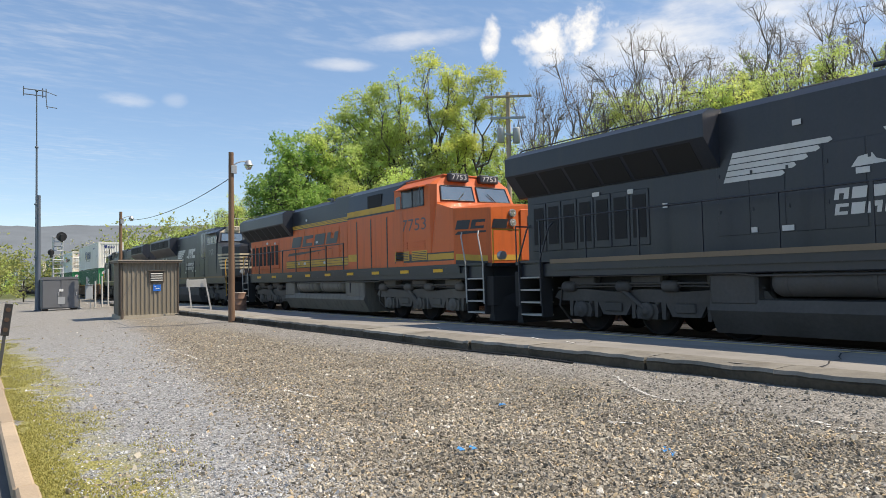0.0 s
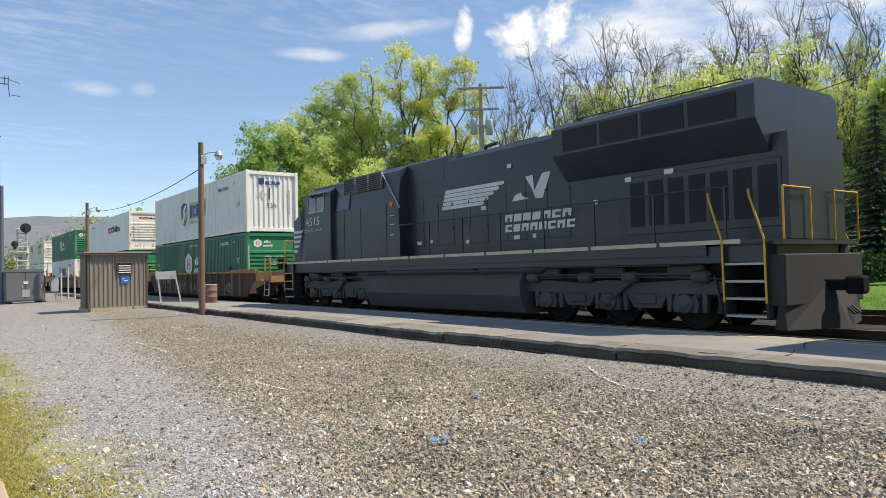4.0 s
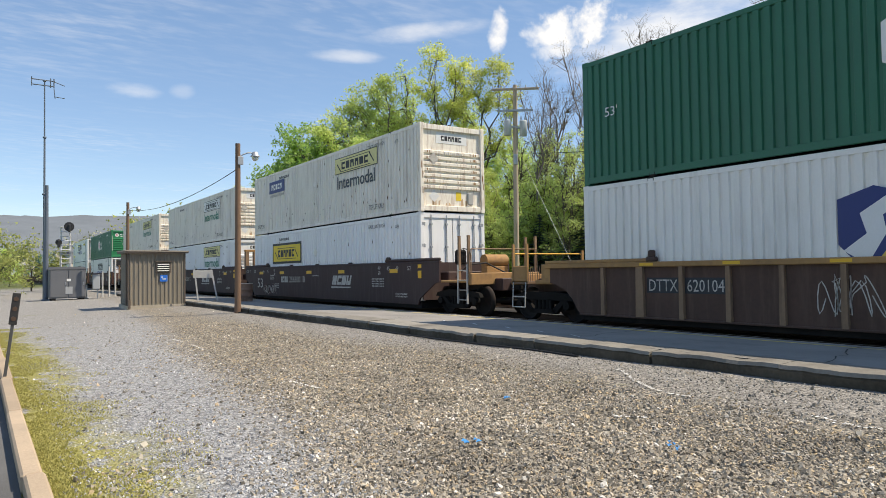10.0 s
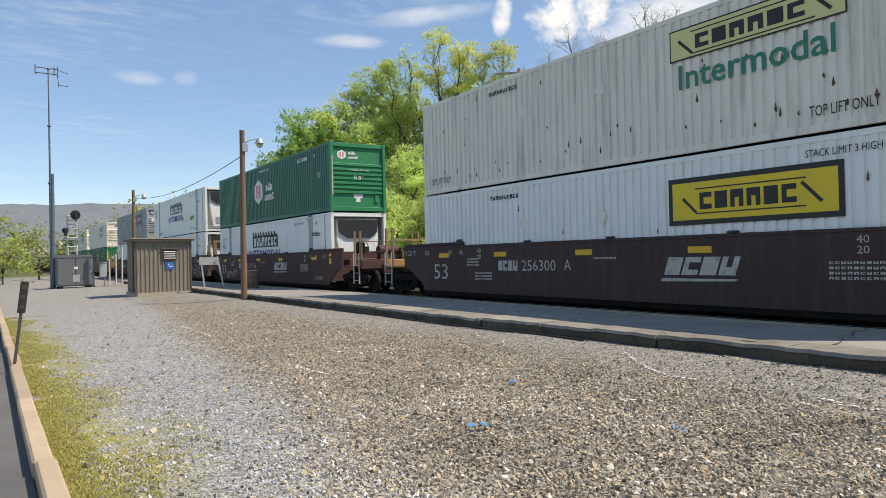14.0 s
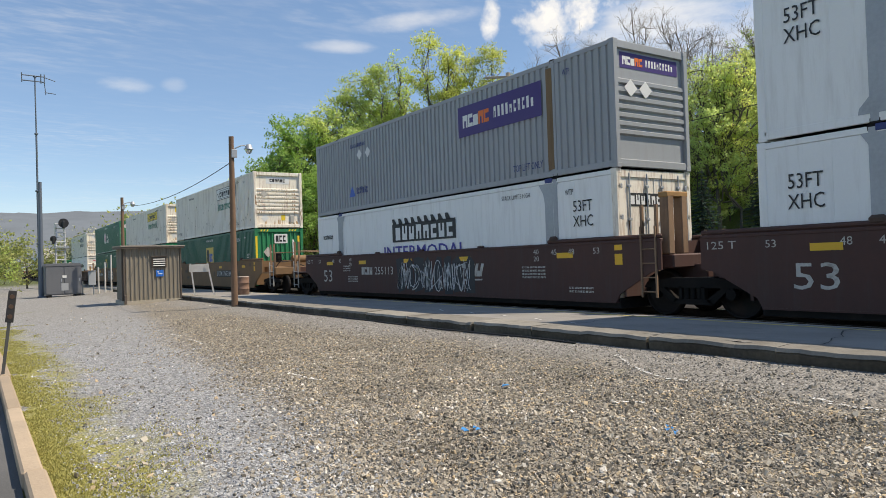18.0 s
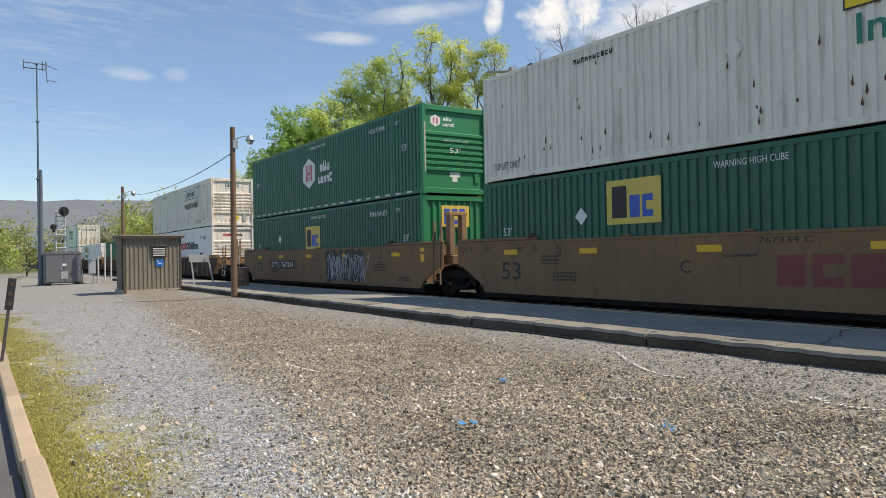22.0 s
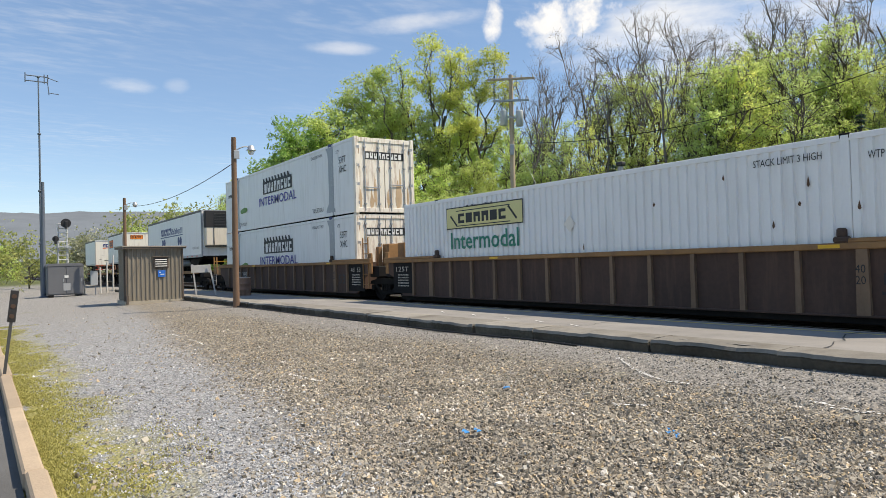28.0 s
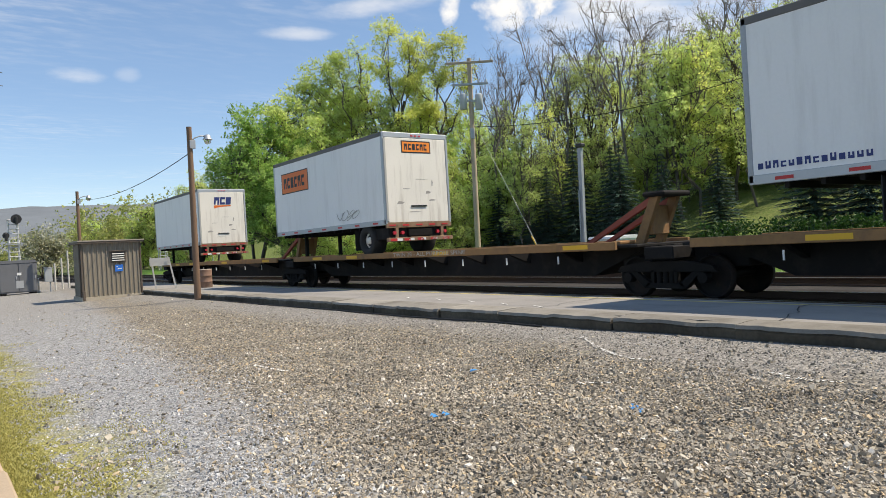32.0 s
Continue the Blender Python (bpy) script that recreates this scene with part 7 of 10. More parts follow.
    lo.add("hood_step", MB().prism([(-hw - 0.01, zc + 0.3), (hw + 0.01, zc + 0.3), (hw + 0.01, zt + 0.06), (hw - 0.12, zt + 0.14), (-hw + 0.12, zt + 0.14), (-hw - 0.01, zt + 0.06)], h0, 11.3 if style != "emd" else 9.7, "y"), top)
    # rear radiator wings
    w0 = 15.75 if style == "ge" else (14.9 if style == "emd" else 16.2)
    w1 = LL - 0.5 if style == "ge" else LL - 1.1
    wt, wb = (4.38, 3.93) if style == "ge" else (4.46, 3.86)
    wing = lo.add("radiator_wing", MB().prism([(-hw, wb - 0.56), (-hw - 0.03, wb - 0.56), (-1.52, wb), (-1.52, wt), (-1.30, wt + 0.14), (1.30, wt + 0.14), (1.52, wt), (1.52, wb), (hw + 0.03, wb - 0.56), (hw, wb - 0.56)], w0, w1, "y"), top, None, "overhanging radiator housing")
    n = 6 if style == "ge" else 4
    for i in range(n):
        y = w0 + 0.35 + i * (w1 - w0 - 0.6) / n
        ww = (w1 - w0 - 0.6) / n - 0.10
        if style == "ge":
            lo.add("radiator_grille", MB().prism([(-hw - 0.05, wb - 0.535), (-hw - 0.062, wb - 0.535), (-1.485, wb - 0.05), (-1.475, wb - 0.04)], y, y + ww, "y"), GRILLE, wing)
        else:
            lo.add("radiator_grille", MB().box(-1.532, -1.52, y, y + ww, wb + 0.06, wt - 0.06), GRILLE, wing)
    for i in range(3):
        lo.add("roof_fan", MB().lathe([(wt + 0.12, 0.62), (wt + 0.19, 0.60), (wt + 0.20, 0.3)], "z", (0, w0 + 1.1 + i * 1.5, 0), 20), grime, wing)
    lo.add("roof_rail", MB().path([(-1.25, w0 + 0.4, wt + 0.13), (-1.25, w0 + 0.5, wt + 0.20), (-1.25, w1 - 0.4, wt + 0.20), (-1.25, w1 - 0.3, wt + 0.13)], 0.015, 5), LBLACK, wing)
    # hood doors, latches and rear screens on the near side
    aux = {"ge": 9.5, "emd": 8.3, "old": 9.4}[style]
    n = 9
    for i in range(n):
        y = aux + 0.1 + i * (w0 - aux) / n
        wd = (w0 - aux) / n - 0.025
        lo.add("hood_door", MB().box(-hw - 0.012, -hw, y, y + wd, 2.02, 3.50, 0.006), body)
        for z in (2.45, 3.15):
            lo.add("door_latch", MB().box(-hw - 0.03, -hw - 0.01, y + wd * 0.90, y + wd * 0.97, z, z + 0.07), body)
    for i in range(7):
        y = w0 + 1.75 + i * (h1 - w0 - 1.9) / 7
        lo.add("rear_door", MB().box(-hw - 0.025, -hw, y, y + 0.5, 1.95, 3.18, 0.01), body)
        lo.add("door_screen", MB().box(-hw - 0.034, -hw - 0.02, y + 0.07, y + 0.43, 2.12, 3.06), GRILLE)
    lo.add("exhaust_stack", MB().box(-0.35, 0.35, 13.6, 14.5, zt + 0.03, zt + 0.22, 0.03), grime)
    lo.add("horn", MB().path([(-0.5, 12.6, zt), (-0.5, 12.6, zt + 0.22), (-0.5, 13.1, zt + 0.25)], 0.05, 8), LBLACK)
    lo.add("lift_eye", MB().box(-hw + 0.1, -hw + 0.2, 11.8, 12.0, zt - 0.02, zt + 0.12, 0.02), LBLACK)
    # equipment cabinet behind the cab, nearly as wide as the walkway
    cw = 1.53
    cb = cf + 2.5
    ax = 1.40 if style != "emd" else 1.12
    cabinet = lo.add("equipment_cabinet", MB().box(-ax, ax, cb - 0.02, aux, deck, zc if orange else 3.45), body, None, "equipment cabinet behind the cab")
    upper = lo.add("filter_housing", MB().prism([(-ax + 0.02, zc if orange else 3.45), (ax - 0.02, zc if orange else 3.45), (ax - 0.10, zt - 0.08), (0.95, zt + 0.1), (-0.95, zt + 0.1), (-ax + 0.10, zt - 0.08)], cb - 0.02, aux, "y"), top, None, "black air filter housing")
    for q in (cb + 0.75, cb + 1.9, aux - 0.75):
        lo.add("cabinet_seam", MB().box(-ax - 0.012, -ax, q - 0.03, q + 0.03, deck, 3.45), LBLACK, cabinet)
    gloss = surface("glossy black panel", (0.016, 0.020, 0.030), 0.14, var=0.2, bump=0.0, spec=0.7)
    if style == "old":
        for a in (5.87, 6.75, 7.62):
            louvres(lo, "air_grille", a, a + 0.76, 3.98, 4.55, -ax + 0.06, surface("dull grey slat", (0.16, 0.15, 0.14), 0.6, var=0.2))
        lo.add("side_panel", MB().prism([(-ax - 0.012, 3.47), (-ax + 0.01, 3.47), (-ax + 0.09, 4.28), (-ax + 0.06, 4.28)], 5.16, 6.25, "y"), gloss, None, "glossy dark panel")
        lo.add("hand_pole", MB().tube((-ax - 0.02, aux + 0.1, 3.25), (-ax + 0.02, 8.4, 4.5), 0.02, 6), GREYP)
        for z in (2.42, 2.75, 3.03):
            lo.add("grab_iron", MB().box(-ax - 0.05, -ax - 0.02, 8.95, 9.2, z, z + 0.025), LOCOWHITE)
        lo.add("warning_plate", MB().prism([(8.85, 3.42), (9.02, 3.30), (9.10, 3.46), (8.97, 3.50)], -ax - 0.015, -ax - 0.005, "x"), ORANGEP)
    elif style == "emd":
        for a in (6.0, 6.75, 7.5):
            lo.add("cabinet_door", MB().box(-ax - 0.06, -ax, a, a + 0.68, 2.88, 4.42, 0.02), gloss, cabinet, "glossy black door")
            lo.add("cabinet_door", MB().box(-ax - 0.04, -ax, a, a + 0.68, 1.8, 2.82, 0.02), body, cabinet)
    else:
        lo.add("filter_screen", MB().box(-ax + 0.04, -ax + 0.06, cb + 1.2, cb + 2.2, 3.75, 4.3), GRILLE, upper)
    # cab with its sloping windscreen
    roof = ORANGE if orange else LBLACK
    zs = 3.62
    cab = MB()
    secs = [(-cw, deck), (cw, deck), (cw, 4.22), (1.05, 4.50), (-1.05, 4.50), (-cw, 4.22)]
    cab.prism(secs, cf + 0.35, cb, "y")
    f0 = [(-cw, cf + 0.35, deck), (cw, cf + 0.35, deck), (cw, cf + 0.35, 4.22), (1.05, cf + 0.35, 4.50), (-1.05, cf + 0.35, 4.50), (-cw, cf + 0.35, 4.22)]
    f1 = [(-cw, cf, deck), (cw, cf, deck), (cw - 0.02, cf, zs), (-cw + 0.02, cf, zs)]
    f2 = [(1.36, cf + 0.20, 4.20), (0.95, cf + 0.27, 4.46), (-0.95, cf + 0.27, 4.46), (-1.36, cf + 0.20, 4.20)]
    cab.add(f0 + f1 + f2, [(6, 9, 8, 7)[::-1], (9, 13, 12, 11, 10, 8), (6, 0, 5, 13, 9), (7, 8, 10, 2, 1), (2, 10, 11, 3), (3, 11, 12, 4), (4, 12, 13, 5)])
    cabp = lo.add("cab", cab, roof, None, "driver's cab")
    # nose: full width beside the screen, then tapering to a narrower face
    nf, nc = cf - nose_len, cf - nose_len * 0.46
    nw = 0.95 if style != "emd" else 0.85
    nose = MB()
    plan = [(-cw, cf), (-cw, nc), (-nw, nf), (nw, nf), (cw, nc), (cw, cf)]
    tops = (zs - 0.04, 3.34, 3.30, 3.30, 3.34, zs - 0.04)
    nose.add([(x, y, deck) for x, y in plan] + [(x, y, z) for (x, y), z in zip(plan, tops)] + [(-0.9, cf, zs), (0.9, cf, zs), (-nw * 0.8, nf + 0.03, 3.44), (nw * 0.8, nf + 0.03, 3.44)],
             [(0, 1, 7, 6), (1, 2, 8, 7), (2, 3, 9, 15, 14, 8), (3, 4, 10, 9), (4, 5, 11, 10), (0, 6, 12, 13, 11, 5), (6, 7, 8, 14, 12), (12, 14, 15, 13), (13, 15, 9, 10, 11), (5, 4, 3, 2, 1, 0)])
    nosep = lo.add("nose", nose, body, None, "broad nose below the windscreen")
    if style == "emd":
        lo.add("nose_hood", MB().prism([(nf - 0.01, 1.75), (nf - 0.03, 3.62), (nf + 0.12, 3.76), (cf - 0.1, 3.72), (cf - 0.1, 3.4), (nf + 0.4, 1.75)], -0.30, 0.75, "x"), LBLACK, nosep, "tall black nose hood")
    elif style == "ge":
        lo.add("nose_door", MB().box(0.12, 0.80, nf - 0.03, nf, 1.80, 3.28, 0.012), body, nosep)
        lo.add("door_window", MB().box(0.38, 0.58, nf - 0.045, nf - 0.03, 2.82, 3.1, 0.02), CABGLASS, nosep)
    lo.add("cab_roof_trim", MB().box(-1.08, 1.08, cf + 0.25, cb + 0.1, 4.49, 4.54, 0.01), roof, cabp)
    # glazing
    frame_m = ALU if not orange else LBLACK
    for w_a, w_b in ((cf + 0.72, cf + 1.32), (cf + 1.38, cf + 1.98)) if style != "emd" else ((cf + 0.25, cf + 0.82), (cf + 0.88, cf + 1.45), (cf + 1.51, cf + 2.08)):
        zl, zh = (3.62, 4.12) if style == "ge" else ((3.62, 3.97) if style == "emd" else (3.57, 4.22))
        lo.add("side_window", MB().box(-cw - 0.008, -cw + 0.02, w_a, w_b, zl, zh), CABGLASS, cabp, "dark side window")
        lo.add("window_frame", MB().box(-cw - 0.02, -cw, w_a - 0.04, w_b + 0.04, zh, zh + 0.04).box(-cw - 0.02, -cw, w_a - 0.04, w_b + 0.04, zl - 0.04, zl).box(-cw - 0.02, -cw, w_a - 0.04, w_a, zl - 0.04, zh + 0.04).box(-cw - 0.02, -cw, w_b, w_b + 0.04, zl - 0.04, zh + 0.04), frame_m, cabp)
    if style == "ge":
        lo.add("rear_window", MB().box(-cw - 0.008, -cw + 0.02, cf + 2.1, cf + 2.4, 3.6, 4.0), CABGLASS, cabp)
        lo.add("wind_deflector", MB().box(-cw - 0.2, -cw - 0.18, cf + 0.6, cf + 0.64, 3.6, 4.15), LBLACK, cabp)
    lo.add("sun_visor", MB().prism([(-cw, 4.22), (-cw - 0.26, 4.16), (-cw - 0.25, 4.14), (-cw, 4.18)], cf + 0.6, cf + 2.1, "y"), roof, cabp)
    fascia = surface("cream fascia", (0.50, 0.44, 0.33), 0.55, var=0.2, dirt=(0.2, 0.16, 0.12), amount=0.6)
    if style == "emd":
        lo.add("fascia", MB().add([(-1.36, cf + 0.19, 4.20), (1.36, cf + 0.19, 4.20), (0.95, cf + 0.255, 4.46), (-0.95, cf + 0.255, 4.46)], [(0, 1, 2, 3)]), fascia, cabp, "cream band over the windscreen")
    for s in (-1, 1):
        a, b, c, d = [Vector(p) for p in ((s * 1.34, cf + 0.03, 3.69), (s * 0.08, cf + 0.03, 3.69), (s * 0.08, cf + 0.19, 4.16), (s * 1.26, cf + 0.19, 4.15))]
        off = Vector((0, -0.028, 0.006))
        lo.add("windscreen", MB().add([a + off, b + off, c + off, d + off], [(0, 1, 2, 3) if s < 0 else (3, 2, 1, 0)]), SCREEN, cabp, "windscreen pane")
        rim = MB()
        for p, q in ((a, b), (b, c), (c, d), (d, a)):
            rim.tube(p + off, q + off, 0.022, 6)
        lo.add("windscreen_frame", rim, LBLACK, cabp)
        lo.add("wiper", MB().path([(s * 0.75, cf - 0.04, 3.68), (s * 0.45, cf + 0.05, 3.95)], 0.012, 5), LBLACK, cabp)
        nb = lo.add("number_board", MB().box(s * 0.22, s * 0.95, cf + 0.08, cf + 0.32, 4.30, 4.56, 0.03), LBLACK if orange else fascia, cabp, "number board")
        if number and not rev:
            letters("board_number", number, LOCOWHITE if orange else BLACKP, nb, end_at(0.30 if s > 0 else -0.88, 4.36, cf + 0.072), 0.56, 0.15)
        lo.add("headlight", MB().tube((-0.18, nf + 0.02, 3.02 + s * 0.14), (-0.18, nf - 0.06, 3.02 + s * 0.14), 0.115, 14), ALU if style == "ge" else LBLACK, nosep, "round headlight")
        lo.add("lens", MB().tube((-0.18, nf - 0.062, 3.02 + s * 0.14), (-0.18, nf - 0.07, 3.02 + s * 0.14), 0.09, 14), glass("headlight glass", (0.9, 0.9, 0.88), 0.05), nosep)
        lo.add("ditch_light", MB().tube((s * 0.95, sy0 + 0.1, 1.92), (s * 0.95, sy0 + 0.24, 1.92), 0.12, 12), ALU)
    lo.add("cab_door", MB().box(-cw - 0.012, -cw, cb - 0.55, cb - 0.05, 1.76, 3.50, 0.008), body, cabp)
    # pilot, plow, couplers, steps
    for end, s in ((sy0, -1), (sy1, 1)):
        lo.add("pilot", MB().box(-1.45, 1.45, end - 0.05, end + 0.25 if s < 0 else end + 0.05, 0.55, 1.35, 0.02) if s < 0 else MB().box(-1.45, 1.45, end - 0.25, end + 0.05, 0.55, 1.45, 0.02), PLOWBLACK, None, "black pilot sheet")
        lo.add("end_platform", MB().box(-1.45, 1.45, end if s < 0 else end - 1.1, end + 1.1 if s < 0 else end, 1.62, 1.70), LBLACK)
        wedge = MB()
        wedge.add([(-1.4, end - s * 0.05, 0.95), (0, end + s * 0.10, 0.95), (1.4, end - s * 0.05, 0.95), (-1.4, end + s * 0.02, 0.14), (0, end + s * 0.42, 0.12), (1.4, end + s * 0.02, 0.14), (-1.4, end - s * 0.2, 0.14), (1.4, end - s * 0.2, 0.14)],
                  [(0, 1, 4, 3), (1, 2, 5, 4), (3, 4, 5, 7, 6), (0, 3, 6), (2, 7, 5), (0, 6, 7, 2, 1)])
        lo.add("plow", wedge, PLOWBLACK, None, "black snow plow")
        mb = MB().box(-0.11, 0.11, end, end + s * 0.5, 0.78, 0.98, 0.02)
        mb.box(-0.17, 0.13, end + s * 0.42, end + s * 0.72, 0.72, 1.04, 0.04)
        lo.add("coupler", mb, TRUCK)
        for k in range(3):
            x = 0.3 + k * 0.12
            lo.add("air_hose", MB().path([(x, end, 0.75), (x, end + s * 0.2, 0.5), (x - 0.05, end + s * 0.4, 0.35)], 0.022, 5), HOSE)
        for sx in (-1, 1):
            q0 = end - s * 0.25
            q1 = end - s * 1.05
            lo.add("step_side", MB().box(sx * 1.18, sx * 1.52, q0 - 0.02, q0 + 0.02, 0.32, 1.68), PLOWBLACK)
            lo.add("step_side", MB().box(sx * 1.18, sx * 1.52, q1 - 0.02, q1 + 0.02, 0.32, 1.68), PLOWBLACK)
            for k in range(4):
                z = 0.36 + k * 0.31
                lo.add("tread", MB().box(sx * 1.14, sx * 1.52, min(q0, q1), max(q0, q1), z - 0.02, z + 0.02), GREYP if sx < 0 else grime)
            rail_m = (SAFETY if scheme != "orange" else GREYP) if (s < 0 or scheme != "black") else LBLACK
            for q in (q0, q1):
                lo.add("step_rail", MB().path([(sx * 1.54, q, 0.6), (sx * 1.56, q, 1.72), (sx * 1.50, q - s * 0.28, 2.5), (sx * 1.42, q - s * 0.34, 2.62)], 0.021, 7), rail_m, None, "bright step handrail")
        lo.add("end_rail", MB().path([(-1.4, end + s * 0.02, 1.7), (-1.4, end + s * 0.02, 2.62), (-0.45, end + s * 0.02, 2.62), (-0.45, end + s * 0.02, 1.7)], 0.02, 6), SAFETY if scheme != "black" else LBLACK)
        lo.add("end_rail", MB().path([(1.4, end + s * 0.02, 1.7), (1.4, end + s * 0.02, 2.62), (0.45, end + s * 0.02, 2.62), (0.45, end + s * 0.02, 1.7)], 0.02, 6), SAFETY if scheme != "black" else LBLACK)
    # walkway handrails
    for sx in (-1, 1):
        lo.add("handrail", MB().tube((sx * 1.50, aux + 0.2, 2.70), (sx * 1.50, sy1 - 0.9, 2.70), 0.02, 6), LBLACK)
        for i in range(8):
            y = aux + 0.2 + i * (sy1 - 1.2 - aux) / 7
            lo.add("stanchion", MB().box(sx * 1.48, sx * 1.515, y - 0.022, y + 0.022, 1.6, 2.72), LBLACK)
    # markings
    S = lo.on_side
    dx = -hw - 0.014
    if orange:
        for q0, q1, z0, z1, m in ((aux, w0 + 0.8, 1.90, 2.24, LBLACK), (aux, w0 + 0.8, 1.93, 2.20, LYELLOW), (h0, w0 + 0.8, 3.60, 3.82, LBLACK), (h0, w0 + 0.8, 3.63, 3.78, LYELLOW)):
            p = 0.014 if m is LBLACK else 0.022
            lo.add("stripe", MB().box(-hw - 0.006 - p, -hw, q0, q1, z0, z1), m, None, "yellow and black stripe")
            if m is LYELLOW:
                for f in (0.30, 0.68):
                    z = z0 + (z1 - z0) * f
                    lo.add("pin_line", MB().box(-hw - 0.032, -hw - 0.026, q0, q1, z, z + 0.014), LBLACK)
        lo.add("stripe", MB().box(-ax - 0.008, -ax, cb, aux, 3.58, 3.63), LBLACK)
        lo.add("stripe", MB().box(-ax - 0.012, -ax + 0.03, cb, aux, 3.64, 3.84), LYELLOW, None, "yellow stripe")
        lo.add("stripe", MB().box(-ax - 0.010, -ax, aux - 0.75, aux - 0.05, 2.0, 2.26), LYELLOW)
        lo.add("stripe", MB().box(-cw - 0.008, -cw, nc, cb, 1.84, 2.10), LBLACK)
        lo.add("stripe", MB().box(-cw - 0.014, -cw, nc, cf + 0.5, 1.88, 2.06), LYELLOW)
        lo.add("black_line", MB().prism([(aux, 2.78), (aux + 0.75, 2.78), (aux + 0.1, 3.42), (aux + 0.04, 3.42), (aux + 0.65, 2.84), (aux, 2.84)], -hw - 0.02, -hw - 0.012, "x"), LBLACK)
        row = MB()
        row.multi = True
        blocks(row, S(10.9, 2.82, 5.0, dx - 0.012), 4, 4.9, 0.46, 0.42, 0.16, rnd(4), 1.0)
        part("brand_blocks", row, LBLACK, lo.root, "slanted black blocks edged in yellow")
        part("brand_stripe", plate(MB(), S(11.4, 2.46, 5.0, dx - 0.012), [(0, 0), (1.2, 0.02), (5.0, 0.17), (1.9, 0.14), (0.2, 0.12)]), LBLACK, lo.root)
        letters("road_number", number, surface("dull number paint", (0.14, 0.13, 0.14), 0.6), lo.root, S(3.85, 2.84, 1.45, -cw - 0.002), 1.45, 0.38)
        for q0, q1 in ((cf + 0.55, cf + 1.45), (cf + 1.6, cf + 2.5)):
            vent = lo.add("vent", MB().box(-cw - 0.012, -cw, q0, q1, 1.90, 2.20), LYELLOW, cabp, "yellow slatted vent")
            for k in range(5):
                lo.add("vent_slot", MB().box(-cw - 0.02, -cw - 0.01, q0 + 0.05, q1 - 0.05, 1.93 + k * 0.053, 1.95 + k * 0.053), LBLACK, vent)
            for k in range(5):
                lo.add("vent_slot", MB().box(-cw - 0.02, -cw, q0 + 0.1, q1 - 0.1, 2.28 + k * 0.053, 2.30 + k * 0.053), body, vent)
        row = MB()
        row.multi = True
        m = Matrix.Translation((-cw, nc, 2.72)) @ Matrix.Rotation(math.atan2(nf - nc, cw - nw), 4, "Z") @ Matrix.Translation((0.06, -0.012, 0)) @ END
        blocks(row, m, 2, 0.95, 0.26, 0.25, 0.12, rnd(4), 1.0)
        blocks(row, end_at(-nw + 0.02, 2.72, nf - 0.012), 1, 0.6, 0.26, 0.25, 0.12, rnd(4), 1.0)
        part("brand_blocks", row, LBLACK, lo.root)
        part("brand_stripe", plate(MB(), m @ Matrix.Translation((-0.02, -0.16, 0)), [(0, 0), (0.98, 0.05), (0.98, 0.10), (0.1, 0.10)]), LBLACK, lo.root)
        part("nose_stripe", plate(MB(), Matrix.Translation((0, 0, -0.84)) @ m, [(0, -0.04), (1.0, -0.10), (1.0, 0.06), (0, 0.14)]), LYELLOW, lo.root, "yellow nose stripe")
        part("nose_skirt", plate(MB(), Matrix.Translation((0, 0, -1.0)) @ m, [(0, 0), (1.0, 0), (1.0, 0.06), (0, 0.12)]), LBLACK, lo.root)
        lo.add("nose_stripe", MB().box(-nw, nw, nf - 0.015, nf - 0.005, 1.80, 1.96), LYELLOW)
        lo.add("roof_lamp", MB().box(-0.25, 0.25, cf + 0.9, cf + 1.1, 4.53, 4.64, 0.03), ALU)
    else:
        # speed bars, an angular emblem, large blocks and two rows below
        w_bar, w_let = (1.9, 2.0) if style != "old" else (2.6, 2.4)
        start = marks
        z_hi = 3.50
        left = start + w_bar if not rev else start
        at = (lambda d, z: side_at((LL - start - d) if rev else (start + w_bar - d), z, 0.006, dx))
        for k in range(6):
            a_, ln = 0.05 * (5 - k), w_bar - 0.17 * k
            if k == 5:
                continue
            part("speed_bar", plate(MB(), at(0.045 * (5 - k) - 0.22, z_hi - k * 0.115), [(0, 0), (ln - 0.06, 0), (ln + 0.02, 0.04), (ln - 0.02, 0.098), (0.04, 0.098)]), LOCOWHITE, lo.root, "white speed bar")
        d = w_bar - 0.25
        part("emblem", plate(MB(), at(d + 0.55, 3.02), [(0, 0), (0.12, 0.16), (0.34, 0.20), (0.40, 0.10), (0.62, 0.02)]), LOCOWHITE, lo.root, "pale angular emblem")
        if style == "emd":
            row = MB()
            row.multi = True
            blocks(row, at(w_bar + 0.75, 2.99), 2, 1.75, 0.60, 0.2, 0.10, rnd(3), 1.0)
            part("brand_blocks", row, LOCOWHITE, lo.root, "large white blocks")
        else:
            part("emblem", plate(MB(), at(d + 0.72, 3.02), [(0.35, 0.58), (0.62, 0.60), (0.66, 0.20), (0.95, 0.60), (1.25, 0.62), (0.95, 0.0), (0.70, 0.0), (0.58, 0.25)]), LOCOWHITE, lo.root)
        for z, nn, ww in ((2.50, 7, w_let), (2.24, 8, w_let + 0.1)):
            row = MB()
            row.multi = True
            blocks(row, at(w_bar + (0.25 if style == "emd" else 0.0), z), nn, ww, 0.19, 0.15, 0.18, rnd(nn), 1.0)
            part("brand_blocks", row, LOCOWHITE, lo.root)
        if number:
            letters("road_number", number, LOCOWHITE, lo.root, S(cf + 0.9 if style == "emd" else cf + 0.45, 2.94 if style == "emd" else 3.06, 0.64 if style == "emd" else 1.15, -cw - 0.002), 0.64 if style == "emd" else 1.15, 0.32)
